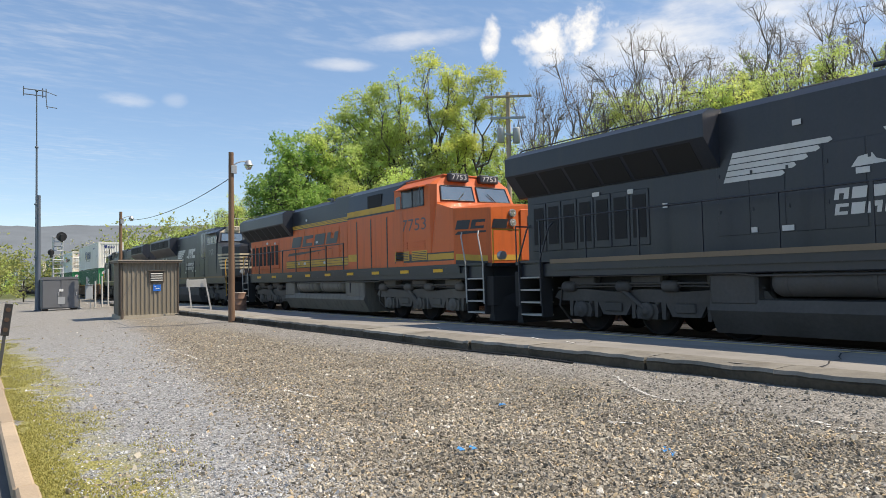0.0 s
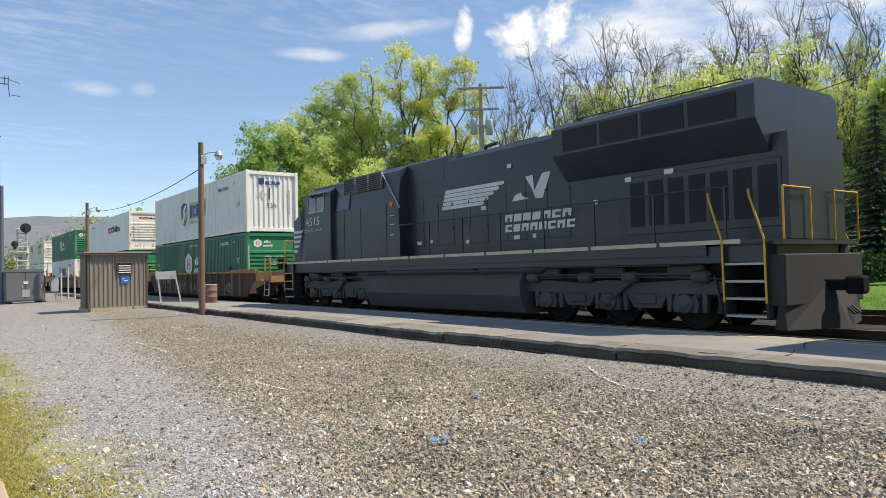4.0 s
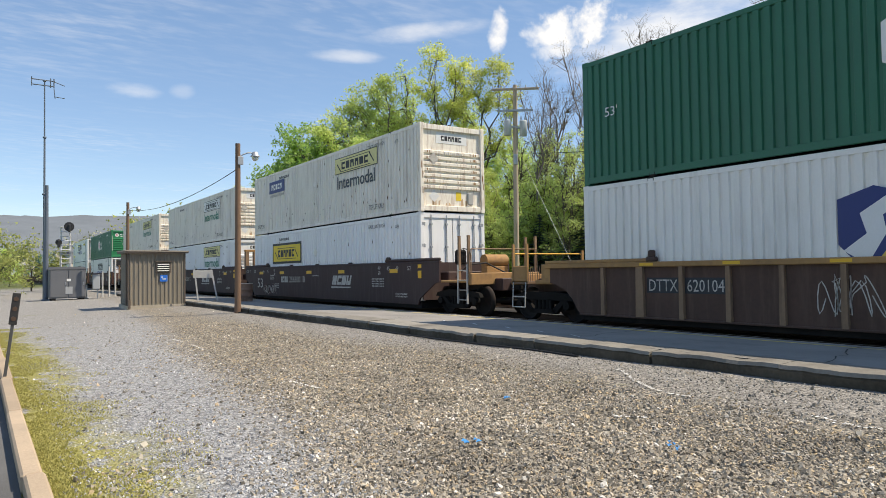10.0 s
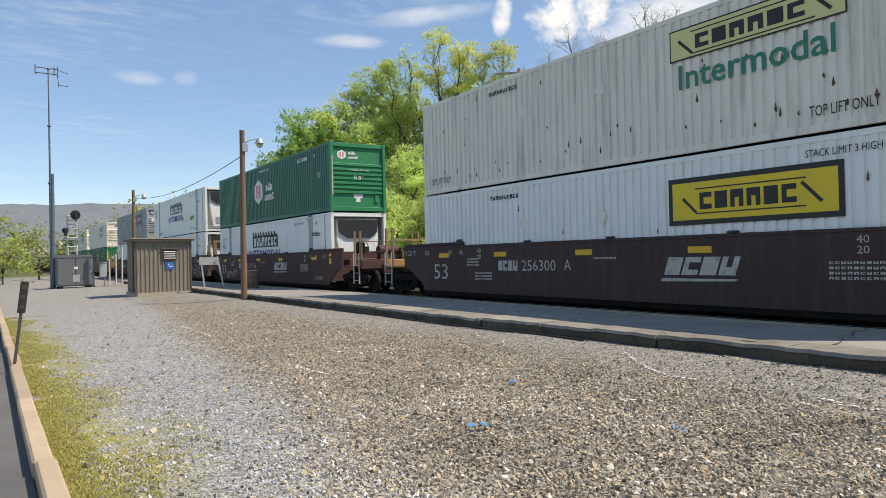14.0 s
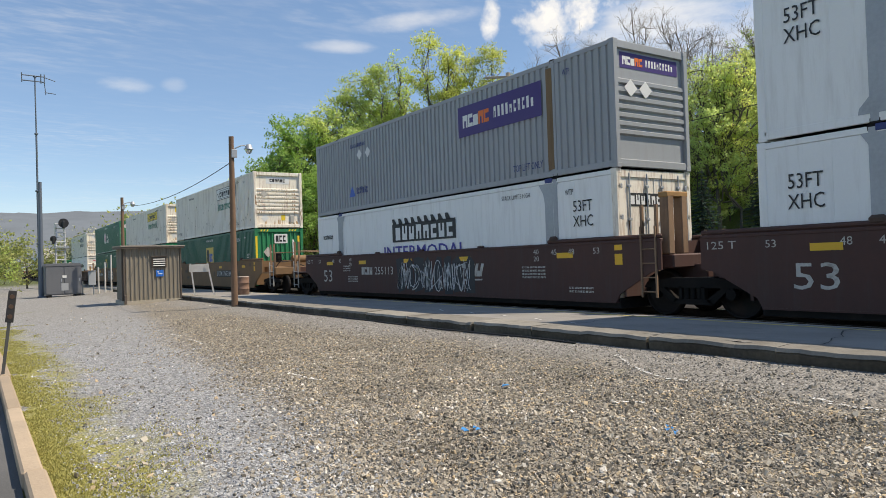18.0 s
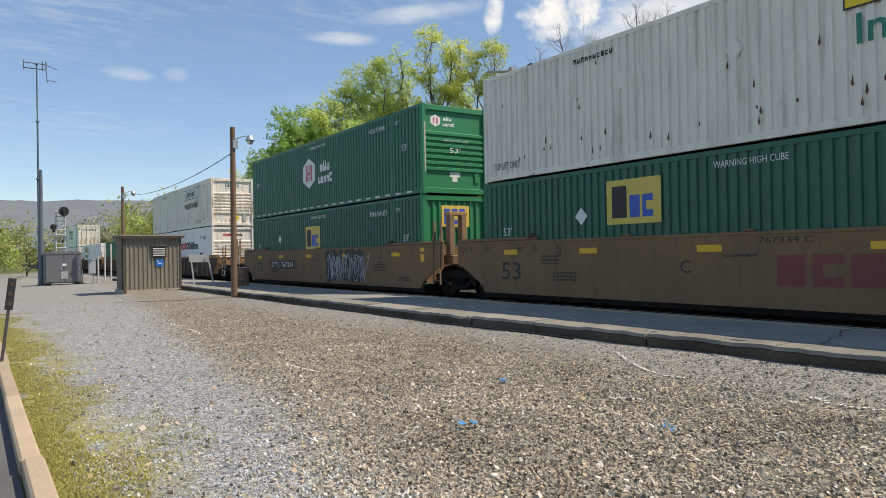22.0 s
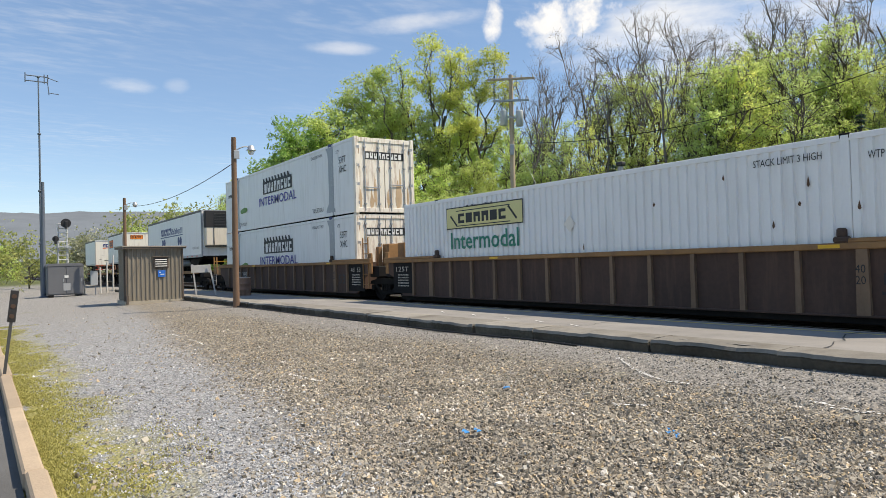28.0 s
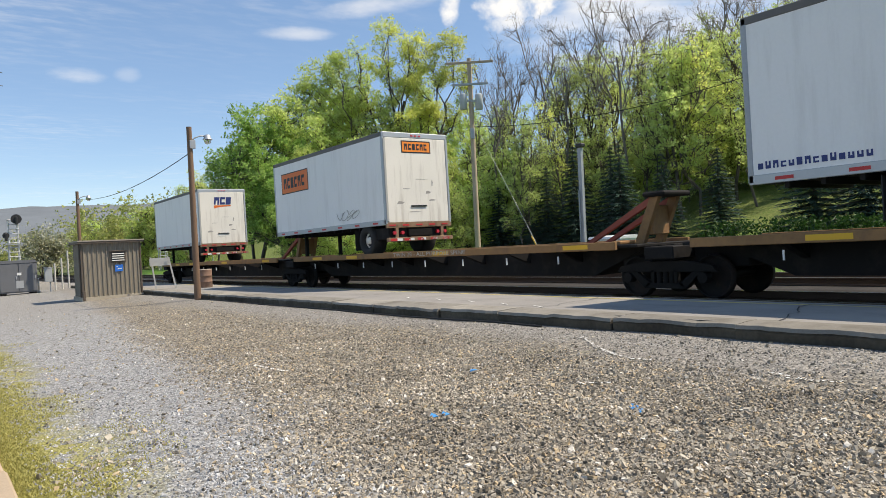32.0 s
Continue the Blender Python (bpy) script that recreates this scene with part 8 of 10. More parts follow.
        if style == "old":
            letters("lettering", "DC to AC", LOCOWHITE, lo.root, S(cf + 0.35, 2.84, 0.75, -cw - 0.002), 0.75, 0.12)
            letters("lettering", "AC44C6M", LOCOWHITE, lo.root, S(cf + 1.2, 2.85, 0.6, -cw - 0.002), 0.6, 0.08)
        # nose bars wrap onto the side
        for k in range(5):
            z = 2.10 + k * 0.185
            u0, u1 = Vector((-cw, nc, z)), Vector((-nw, nf, z))
            nrm = Vector((-(cw - nw), -(nc - nf), 0)).normalized()
            nrm = Vector((u0.y - u1.y, u0.x - u1.x, 0)).normalized() * -1
            nrm = Vector((-abs(nrm.x), -abs(nrm.y), 0)) * 0.012
            up = Vector((0, 0, 0.10))
            m = CREAM if style == "emd" else LOCOWHITE
            lo.add("nose_bar", MB().add([u0 + nrm, u1 + nrm, u1 + nrm + up, u0 + nrm + up], [(0, 1, 2, 3)]), m, nosep, "pale nose bar")
            lo.add("nose_bar", MB().box(-nw, nw, nf - 0.015, nf, z, z + 0.10), m, nosep)
            run = 0.25 + 0.12 * k
            lo.add("nose_bar", MB().prism([(nc, z), (nc + run, z), (nc + run + 0.10, z + 0.10), (nc, z + 0.10)], -cw - 0.01, -cw, "x"), m, nosep)
    # small white notices along the hood and sill
    for i, (y, z) in enumerate(((9.9, 2.08), (10.6, 2.10), (12.3, 2.02), (14.3, 2.04), (15.0, 2.05), (14.1, 3.90), (13.0, 2.90), (17.0, 2.7), (17.9, 3.1), (18.9, 3.15))):
        lo.add("notice", MB().box(-hw - 0.036, -hw - 0.026, y, y + (0.22, 0.12, 0.16)[i % 3], z, z + 0.10), LOCOWHITE)
    return rolling(lo.root, y0)


engine(-7.55, "black", "", False, "ge", "black diesel locomotive with a wide rear radiator", marks=13.6)
engine(14.2, "orange", "7753", False, "ge", "orange, black and yellow diesel locomotive, slightly sooty")
engine(36.45, "black", "1171", False, "emd", "black diesel locomotive with pale nose bars", cf=3.37, marks=12.5, nose_len=1.7)
engine(59.5, "stripe", "4515", True, "old", "black diesel locomotive with a cream sill stripe, cab trailing", cf=2.6, marks=11.35, nose_len=1.35)

# ---- order of the train behind the engines ----
LOW, HIGH = 0.36, 3.262


def build_consist():
    # three ribbed wells
    ribbed_well(85.55, "620104", graffiti=4)
    container("hub", 85.55, LOW), container("swift", 85.55, HIGH)
    ribbed_well(109.1, "620104", graffiti=5)
    container("hub", 109.1, LOW), container("xpo", 109.1, HIGH)
    ribbed_well(132.65, "620104", graffiti=3)
    container("swift", 132.65, LOW), container("hub", 132.65, HIGH)
    # maroon articulated set
    smooth_well(156.1, MAROON, FADEDW, "256300", "B", "truck", "shared", "slant", 4, beam=CHORD)
    container("hunt_boxed", 156.1, LOW, y=13.5, sign_z=1.43, boxed=True, intermodal=False, end="")
    container("hunt", 156.1, HIGH, ground=PALEYEL, word=surface("dark lettering", (0.04, 0.05, 0.06), 0.5), uline=True)
    smooth_well(175.55, MAROON, FADEDW, "256300", "C", "shared", "shared", "slant", beam=CHORD)
    container("hunt_clean", 175.55, LOW, ground=PALEYEL, sign_z=2.0)
    container("hunt", 175.55, HIGH)
    smooth_well(195.0, MAROON, FADEDW, "256300", "A", "shared", "truck", "slant", beam=CHORD)
    container("hunt_boxed", 195.0, LOW, y=6.5, sign_z=1.5, boxed=True, intermodal=False, end="")
    container("hunt", 195.0, HIGH, ground=PALEYEL)
    # second maroon set, covered in graffiti
    lab = "dirty red-brown container well car covered in graffiti"
    smooth_well(218.45, MAROON2, FADEDW, "255113", "B", "truck", "shared", "slant", 4, lab)
    container("prime_reefer", 218.45, LOW), container("hub", 218.45, HIGH)
    smooth_well(237.95, MAROON2, FADEDW, "255113", "C", "shared", "shared", "slant", 1, lab)
    container("prime_reefer", 237.95, LOW, code="PRIU 81172"), container("prime_reefer", 237.95, HIGH, code="PRIU 81439")
    smooth_well(257.45, MAROON2, FADEDW, "255113", "A", "shared", "truck", "slant", 2, lab)
    container("prime_doors", 257.45, LOW), container("fedex", 257.45, HIGH)
    # tan set
    lab = "dull tan smooth-sided container well car"
    smooth_well(281.4, TANCAR, BLACKP, "767334", "B", "truck", "shared", "none", 0, lab)
    container("emp", 281.4, LOW, code="EMHU 261518"), container("hunt", 281.4, HIGH)
    smooth_well(300.75, TANCAR, BLACKP, "767334", "C", "shared", "shared", "red", 0, lab)
    container("emp_doors", 300.75, LOW, y=11.6, mark_z=1.55, end="doors"), container("hunt", 300.75, HIGH, ground=LEMON, end="yellow")
    smooth_well(320.1, TANCAR, BLACKP, "767334", "A", "shared", "truck", "none", 3, lab)
    container("emp", 320.1, LOW, y=9.4, mark_z=1.25, end="gold", code="EMHU 641859"), container("hub", 320.1, HIGH, dashes=True, code="HGIU 518816")
    # ribbed again
    late = dict(paint=BROWNCAR2, rib=BROWNRIB2, chord=CHORD2)
    ribbed_well(343.7, "658839", graffiti=2, **late)
    container("xpo", 343.7, LOW, code="XPOU 421003"), container("hunt", 343.7, HIGH, word=surface("deep green lettering", (0.012, 0.06, 0.05), 0.5))
    ribbed_well(367.4, "", back="shared", **late)
    container("hub", 367.4, LOW)
    ribbed_well(386.9, "", front="shared", back="shared", **late)
    container("hunt_boxed", 386.9, LOW, y=13.64, ground=PALEYEL, sign_z=1.93, end="")
    ribbed_well(406.6, "789870", front="shared", back="truck", **late)
    container("prime_doors", 406.6, LOW), container("prime_doors", 406.6, HIGH)
    # trailers on spine cars
    c1 = spine_car(428.0, 18.0, words="TTRX  360339")
    letters("lettering", "12-28  57", FADEDW, c1, side_at(13.9, 1.065, 0.008, -1.36), 0.95, 0.12)
    spine_end(c1, 0.3), spine_end(c1, 18.2), coupler(c1, -0.3, -1)
    trailer(428.0, 16.2, True, "")
    c2 = spine_car(446.3, 17.5, words="TWIN 28 - ALL PURPOSE SPINE")
    hitch_stand(c2, 0.35), spine_end(c2, 17.55)
    trailer(456.3, 8.5, False, "orange")
    c3 = spine_car(463.95, 18.6)
    hitch_stand(c3, 0.35), spine_end(c3, 17.8)
    trailer(474.75, 8.5, False, "blue and orange")


build_consist()

# ---- things standing about the yard ----
def siding_shed():
    x0, x1, y0, y1 = -1.18, 1.19, -0.95, 0.95
    sh = thing("equipment_shed", "small brown ribbed-metal equipment shed on a concrete base", "shed", pose(6.66, 33.95, 0))
    tan = surface("brown-grey siding", (0.235, 0.205, 0.16), 0.6, var=0.1, dirt=(0.15, 0.125, 0.10), amount=0.4, streak=True, bump=0.03)
    trim = surface("dark brown trim", (0.11, 0.085, 0.065), 0.6, var=0.1)
    part("base_slab", MB().prism([(x0 - 0.06, -0.15), (x1 + 0.05, -0.15), (x1 + 0.05, 0.16), (x0 - 0.06, 0.14)], y0 - 0.06, y1 + 0.06, "y"), surface("pale base concrete", (0.42, 0.37, 0.29), 0.9, var=0.2, bump=0.3), sh, "pale concrete base")
    part("wall", MB().box(x0 + 0.02, x1 - 0.02, y0 + 0.02, y1, 0.14, 2.44), tan, sh)
    for i in range(13):
        x = x0 + 0.10 + i * (x1 - x0 - 0.2) / 12
        part("wall_rib", MB().prism([(x - 0.045, y0 + 0.02), (x - 0.025, y0 - 0.012), (x + 0.025, y0 - 0.012), (x + 0.045, y0 + 0.02)], 0.16, 2.44, "z"), tan, sh)
    for i in range(9):
        y = y0 + 0.12 + i * 0.21
        part("wall_rib", MB().prism([(x0 + 0.02, y - 0.045), (x0 - 0.012, y - 0.025), (x0 - 0.012, y + 0.025), (x0 + 0.02, y + 0.045)], 0.16, 2.44, "z"), tan, sh)
    for x in (x0, x1):
        part("corner_trim", MB().box(x - 0.03, x + 0.03, y0 - 0.03, y0 + 0.04, 0.14, 2.44), trim, sh)
    part("roof", MB().prism([(x0 - 0.14, 2.43), (x1 + 0.14, 2.43), (x1 + 0.14, 2.50), (x0 - 0.14, 2.52)], y0 - 0.15, y1 + 0.12, "y"), trim, sh, "flat roof with a dark fascia")
    part("roof_cap", MB().prism([(x0 - 0.16, 2.52), (x1 + 0.16, 2.50), (x1 + 0.16, 2.55), (x0 - 0.16, 2.57)], y0 - 0.17, y1 + 0.14, "y"), surface("weathered roof cap", (0.36, 0.31, 0.25), 0.7, var=0.15), sh, "pale weathered roof edge")
    vent = part("vent", MB().box(-0.06, 0.58, y0 - 0.05, y0 + 0.0, 1.56, 2.06, 0.01), trim, sh, "louvred vent")
    part("vent_opening", MB().box(0.00, 0.52, y0 - 0.062, y0 - 0.04, 1.61, 2.0), BLACKP, vent)
    part("vent_hood", MB().box(-0.11, 0.63, y0 - 0.10, y0 + 0.0, 2.05, 2.09, 0.008), trim, vent)
    for k in range(4):
        z = 1.64 + k * 0.095
        part("slat", MB().prism([(y0 - 0.09, z), (y0 - 0.06, z + 0.045), (y0 - 0.055, z + 0.035), (y0 - 0.085, z - 0.008)], 0.01, 0.51, "x"), GREYP, vent)
    sign = part("sign", MB().box(0.12, 0.44, y0 - 0.035, y0 - 0.018, 1.17, 1.46, 0.005), surface("sign blue", (0.02, 0.16, 0.60), 0.4, var=0.05), sh, "small blue sign with white bars")
    part("sign_bars", MB().box(0.22, 0.39, y0 - 0.041, y0 - 0.036, 1.27, 1.31), WHITEP, sign)
    part("sign_bars", MB().box(0.18, 0.24, y0 - 0.041, y0 - 0.036, 1.35, 1.40), WHITEP, sign)
    part("downpipe", MB().tube((x0 - 0.06, y0 + 0.1, 0.15), (x0 - 0.06, y0 + 0.1, 2.45), 0.035, 8), trim, sh)
    part("conduit_box", MB().box(x0 - 0.02, x0 + 0.08, y0 - 0.10, y0 - 0.02, 0.02, 0.40, 0.01), trim, sh)


def timber_pole(name, x, y, top, wood, label, r=0.115, lean=(0.0, 0.0), turn=0.0):
    p = thing(name, label, "pole", pose(x, y, 0, 0, 0, turn))
    mb = MB().lathe([(-0.3 + (top + 0.3) * k / 10, r * (1 - 0.25 * k / 10)) for k in range(11)], "z", n=12)
    mb.v = [(x + lean[0] * z, y + lean[1] * z, z) for x, y, z in mb.v]
    part("shaft", mb, wood, p)
    return p


def yard_lamp(x, y, top, lean=(0.002, 0.0)):
    p = timber_pole("street_lamp", x, y, top, OLDWOOD, "yard lamp on a weathered reddish timber pole", 0.12, lean)
    zx = top - 0.42
    bx = lean[0] * zx
    arm = [(bx, 0, zx - 0.08)] + [(bx + 0.16 + 0.40 * math.sin(a), -0.02, zx + 0.10 * math.sin(a * 2.0) + 0.03) for a in (0.1, 0.5, 0.9, 1.3)]
    part("arm", MB().path(arm, 0.022, 8), GALV, p, "curved galvanised arm")
    ex, ez = arm[-1][0] + 0.08, arm[-1][2]
    head = part("lamp_head", MB().lathe([(ez + 0.10, 0.03), (ez + 0.08, 0.10), (ez - 0.02, 0.12), (ez - 0.07, 0.17), (ez - 0.09, 0.17)], "z", (ex, -0.02, 0), 14), ALU, p, "round metal lamp head")
    part("globe", MB().lathe([(ez - 0.09, 0.13), (ez - 0.17, 0.12), (ez - 0.24, 0.07)], "z", (ex, -0.02, 0), 12), glass("lamp glass", (0.85, 0.87, 0.86), 0.15), head, "clear glass bowl")
    part("bracket", MB().box(bx - 0.04, bx + 0.16, -0.14, -0.10, zx - 0.35, zx - 0.05, 0.01), GALV, p)
    return p


def cable_between(a, b, sag, label, r=0.014):
    a, b = [Vector((p[0], p[1], p[2] + rise(p[0], p[1]))) for p in (a, b)]
    pts = [a.lerp(b, k / 14) - Vector((0, 0, sag * 4 * (k / 14) * (1 - k / 14))) for k in range(15)]
    c = thing("overhead_wire", label, "wire")
    part("wire", MB().path(pts, r, 4), HOSE, c)


def barricade():
    b = thing("folding_barricade", "folding sawhorse board with splayed pale legs", "barricade", pose(8.45, 32.2, 0.08, 0, 0, -12))
    wht = surface("worn white board", (0.50, 0.49, 0.46), 0.7, var=0.12, dirt=(0.3, 0.28, 0.25), amount=0.5)
    part("board", MB().box(-0.42, 0.42, -0.015, 0.015, 1.18, 1.52, 0.005), wht, b, "pale grey board")
    for x0, x1, y in ((-0.36, -0.20, -0.30), (0.36, 0.62, -0.30), (-0.36, -0.20, 0.30), (0.36, 0.62, 0.30)):
        z0 = 0.15 if x1 > 0 else 0.15
        part("leg", MB().prism([(x1 - 0.03, z0), (x1 + 0.03, z0), (x0 + 0.03, 1.56), (x0 - 0.03, 1.56)], y * 0.25 - 0.012, y * 0.25 + 0.012, "y"), wht, b)


def rusty_barrel():
    b = thing("barrel", "rusty brown steel barrel on the platform", "barrel", pose(9.94, 30.7, 0.165))
    m = surface("rusty barrel", (0.22, 0.13, 0.09), 0.8, var=0.3, dirt=(0.45, 0.33, 0.26), amount=0.8, bump=0.15)
    rings = [(0.0, 0.25), (0.02, 0.27), (0.24, 0.265), (0.26, 0.285), (0.28, 0.265), (0.50, 0.265), (0.52, 0.285), (0.54, 0.265), (0.76, 0.27), (0.78, 0.27), (0.785, 0.24), (0.76, 0.235)]
    part("body", MB().lathe(rings, "z", n=20), m, b)
    part("rim", MB().lathe([(0.775, 0.27), (0.80, 0.275), (0.80, 0.25)], "z", n=20), surface("pale rim", (0.45, 0.36, 0.30), 0.7, var=0.2), b)


def grey_cabinet():
    c = thing("equipment_cabinet", "large grey steel equipment cabinet on skids", "cabinet", pose(3.78, 50.2, 0))
    g = surface("cabinet grey", (0.14, 0.145, 0.155), 0.55, var=0.12, dirt=(0.10, 0.10, 0.10), amount=0.4, bump=0.02)
    part("body", MB().box(0.0, 2.05, 0, 1.5, 0.12, 1.98, 0.03), g, c)
    part("lid", MB().prism([(-0.05, 1.95), (2.1, 1.95), (1.95, 2.12), (0.1, 2.12)], -0.05, 1.55, "y"), g, c)
    for x in (0.02, 1.04):
        d = part("door", MB().box(x + 0.02, x + 0.98, -0.03, 0.0, 0.2, 1.9, 0.012), g, c)
        part("handle", MB().box(x + 0.85, x + 0.9, -0.06, -0.03, 0.95, 1.15, 0.01), GALV, d)
    part("label_plate", MB().box(0.95, 1.18, -0.045, -0.03, 1.2, 1.36), WHITEP, c, "white notice")
    part("louvre_panel", MB().box(0.88, 1.28, -0.045, -0.03, 0.4, 0.86), surface("pale louvre", (0.36, 0.37, 0.38), 0.5), c)
    for x in (0.1, 1.7):
        part("skid", MB().box(x, x + 0.25, 0, 1.5, -0.05, 0.12), DARKCAR, c)
    m = thing("meter_cabinet", "small pale grey meter box on a post", "cabinet", pose(6.2, 50.0, 0))
    pale = surface("meter box grey", (0.36, 0.38, 0.39), 0.5, var=0.1)
    part("box", MB().box(0, 0.42, 0, 0.3, 0.62, 1.5, 0.02), pale, m)
    part("lid", MB().box(-0.02, 0.44, -0.02, 0.32, 1.5, 1.54, 0.01), pale, m)
    part("post", MB().tube((0.3, 0.15, -0.1), (0.3, 0.15, 0.65), 0.04, 8), GALV, m)
    for x, y, h in ((6.82, 50.4, 1.75), (7.3, 51.0, 2.06), (7.93, 52.7, 2.55), (5.9, 50.6, 0.9)):
        b = thing("bollard_post", "slim white-painted steel post", "post", pose(x, y, 0), "steel posts in the yard")
        part("shaft", MB().tube((0, 0, -0.1), (0, 0, h), 0.055, 10), surface("post white", (0.55, 0.54, 0.50), 0.6, var=0.15), b)
        part("foot", MB().box(-0.13, 0.13, -0.13, 0.13, -0.05, 0.06, 0.02), CONCRETE, b)


MASTSTEEL = surface("dull blue-grey mast steel", (0.13, 0.155, 0.19), 0.6, 0.3, var=0.2, grain=18, bump=0.03)


def radio_mast():
    m = thing("radio_mast", "tall thin steel radio mast with bar aerials", "mast", pose(3.72, 53.5, 0))
    pts = [(0.0, 0, -0.1), (0.0, 0, 3.5), (-0.01, 0, 7.0), (-0.01, 0, 10.8), (-0.02, 0, 14.6)]
    for k in range(4):
        part("mast_section", MB().tube(pts[k], pts[k + 1], 0.10 - 0.018 * k, 10, 0.095 - 0.018 * k), MASTSTEEL, m, "galvanised mast tube")
        part("joint_ring", MB().lathe([(-0.06, 0.08), (-0.05, 0.15 - 0.02 * k), (0.05, 0.15 - 0.02 * k), (0.06, 0.08)], "z", pts[k + 1], 10), MASTSTEEL, m)
    ax, az = -0.02, 14.4
    for z, x0, x1 in ((az + 0.25, -0.75, 0.6), (az - 0.10, -0.75, 0.55)):
        part("aerial_bar", MB().tube((ax + x0, 0, z), (ax + x1, 0, z - 0.02), 0.036, 6), MASTSTEEL, m)
    for x in (-0.75, 0.55, 0.35):
        part("aerial_bar", MB().tube((ax + x, 0, az + 0.40), (ax + x, 0, az - 0.22), 0.034, 6), MASTSTEEL, m)
    part("aerial_boom", MB().tube((ax + 0.55, 0, az + 0.2), (ax + 1.2, 0, az + 0.0), 0.026, 6), MASTSTEEL, m)
    part("aerial_boom", MB().tube((ax + 0.55, 0, az - 0.2), (ax + 0.62, 0, az - 0.95), 0.026, 6), MASTSTEEL, m)
    part("aerial_boom", MB().tube((ax + 0.55, 0, az - 0.8), (ax + 1.2, 0, az - 0.85), 0.026, 6), MASTSTEEL, m)
    s = thing("steel_pole", "shorter grey steel pole beside the mast", "pole", pose(3.70, 51.7, 0))
    part("shaft", MB().tube((0, 0, -0.1), (0.02, 0, 7.4), 0.14, 12, 0.10), MASTSTEEL, s)
    part("base_plate", MB().box(-0.25, 0.25, -0.25, 0.25, -0.05, 0.06, 0.02), MASTSTEEL, s)


PALEPAINT = surface("pale grey structure paint", (0.52, 0.53, 0.54), 0.6, var=0.1)


def signal_mast(x, y, top, heads=True):
    s = thing("railway_signal", "railway signal mast with lattice ladder and black heads", "signal", pose(x, y, 0), "railway signals")
    w = 0.42
    for dx in (-w, w):
        for dy in (-w, w):
            part("leg", MB().tube((dx, dy, -0.1), (dx * 0.85, dy * 0.85, top), 0.055, 6), PALEPAINT, s)
    z = 0.6
    while z < top:
        for a, b in (((-w, -w), (w, -w)), ((w, -w), (w, w)), ((-w, -w), (-w, w))):
            part("cross_bar", MB().tube((a[0], a[1], z), (b[0], b[1], z), 0.045, 5), PALEPAINT, s)
        z += 0.42
    part("walkway", MB().box(-0.7, 0.7, -0.6, 0.6, top * 0.62, top * 0.62 + 0.06), ALU, s)
    if heads:
        for hx, hz, rr in ((0.25, top + 0.02, 0.42), (-0.62, top - 1.45, 0.26)):
            h = part("signal_head", MB().lathe([(-0.75, rr), (-0.70, rr + 0.02), (-0.66, rr + 0.02), (-0.64, rr * 0.4)], "y", (hx, 0, hz), 24), BLACKP, s, "round black signal backboard")
            part("hood", MB().box(hx - 0.12, hx + 0.12, -1.0, -0.7, hz - 0.5, hz + 0.2, 0.06), BLACKP, h)


def delineator():
    d = thing("marker_post", "leaning dark flat marker post beside the kerb", "post", pose(0.34, 12.4, 0, 0, 7.0, 0))
    part("stake", MB().box(-0.022, 0.022, -0.012, 0.012, -0.15, 0.95, 0.004), surface("dull steel stake", (0.10, 0.10, 0.095), 0.6, 0.4, var=0.2), d)
    pl = part("marker_plate", MB().box(-0.055, 0.055, -0.022, -0.008, 0.88, 1.36, 0.006), surface("black marker", (0.03, 0.028, 0.027), 0.6, var=0.2), d, "black plate with three dull reflectors")
    for z in (0.97, 1.12, 1.27):
        part("reflector", MB().tube((0, -0.028, z), (0, -0.02, z), 0.034, 12), surface("dull reflector", (0.09, 0.05, 0.03), 0.3, var=0.1), pl)


def utility_pole():
    p = timber_pole("utility_pole", 25.0, 30.2, 11.4, PALEWOOD, "timber power pole with two grey transformers", 0.16, turn=50.0)
    for z, w in ((11.15, 1.32), (9.95, 1.0)):
        part("crossarm", MB().box(-0.16, -0.05, -w, w, z - 0.06, z + 0.06, 0.01), PALEWOOD if z > 11 else GALV, p)
        for y in (-w + 0.1, -w * 0.45, w * 0.45, w - 0.1):
            part("insulator", MB().lathe([(z + 0.06, 0.03), (z + 0.10, 0.05), (z + 0.14, 0.03), (z + 0.18, 0.045), (z + 0.22, 0.02)], "z", (-0.1, y, 0), 10), ALU, p)
    for y, z in ((0.42, 9.05), (-0.44, 9.0)):
        can = part("transformer", MB().lathe([(z - 0.5, 0.16), (z - 0.48, 0.21), (z + 0.30, 0.21), (z + 0.37, 0.19), (z + 0.39, 0.05)], "z", (-0.12, y, 0), 18), surface("transformer grey", (0.42, 0.44, 0.46), 0.5, var=0.08), p, "grey can transformer")
        for dy in (-0.1, 0.12):
            part("bushing", MB().lathe([(z + 0.42, 0.035), (z + 0.5, 0.05), (z + 0.56, 0.03), (z + 0.66, 0.02)], "z", (-0.12, y + dy, 0), 8), ALU, can)
        part("bracket", MB().box(-0.14, 0.0, min(0, y), max(0, y), z - 0.05, z + 0.05), GALV, p)
    part("pole_box", MB().box(-0.28, -0.12, -0.12, 0.12, 6.9, 7.5, 0.02), GALV, p)
    cable_between((25, 30.2, 7.6), (31, 13, 8.5), 0.9, "sagging wire through the trees", 0.02)
    g = thing("guy_wire", "steel guy wire with a yellow guard", "wire")
    part("wire", MB().tube((24.9, 29.4, 7.0), (24.2, 24.2, 0.1), 0.012, 5).on_slope(), GALV, g)
    part("guard", MB().tube((24.33, 25.2, 1.3), (24.21, 24.25, 0.15), 0.035, 7).on_slope(), REFLECT, g, "yellow plastic guard")


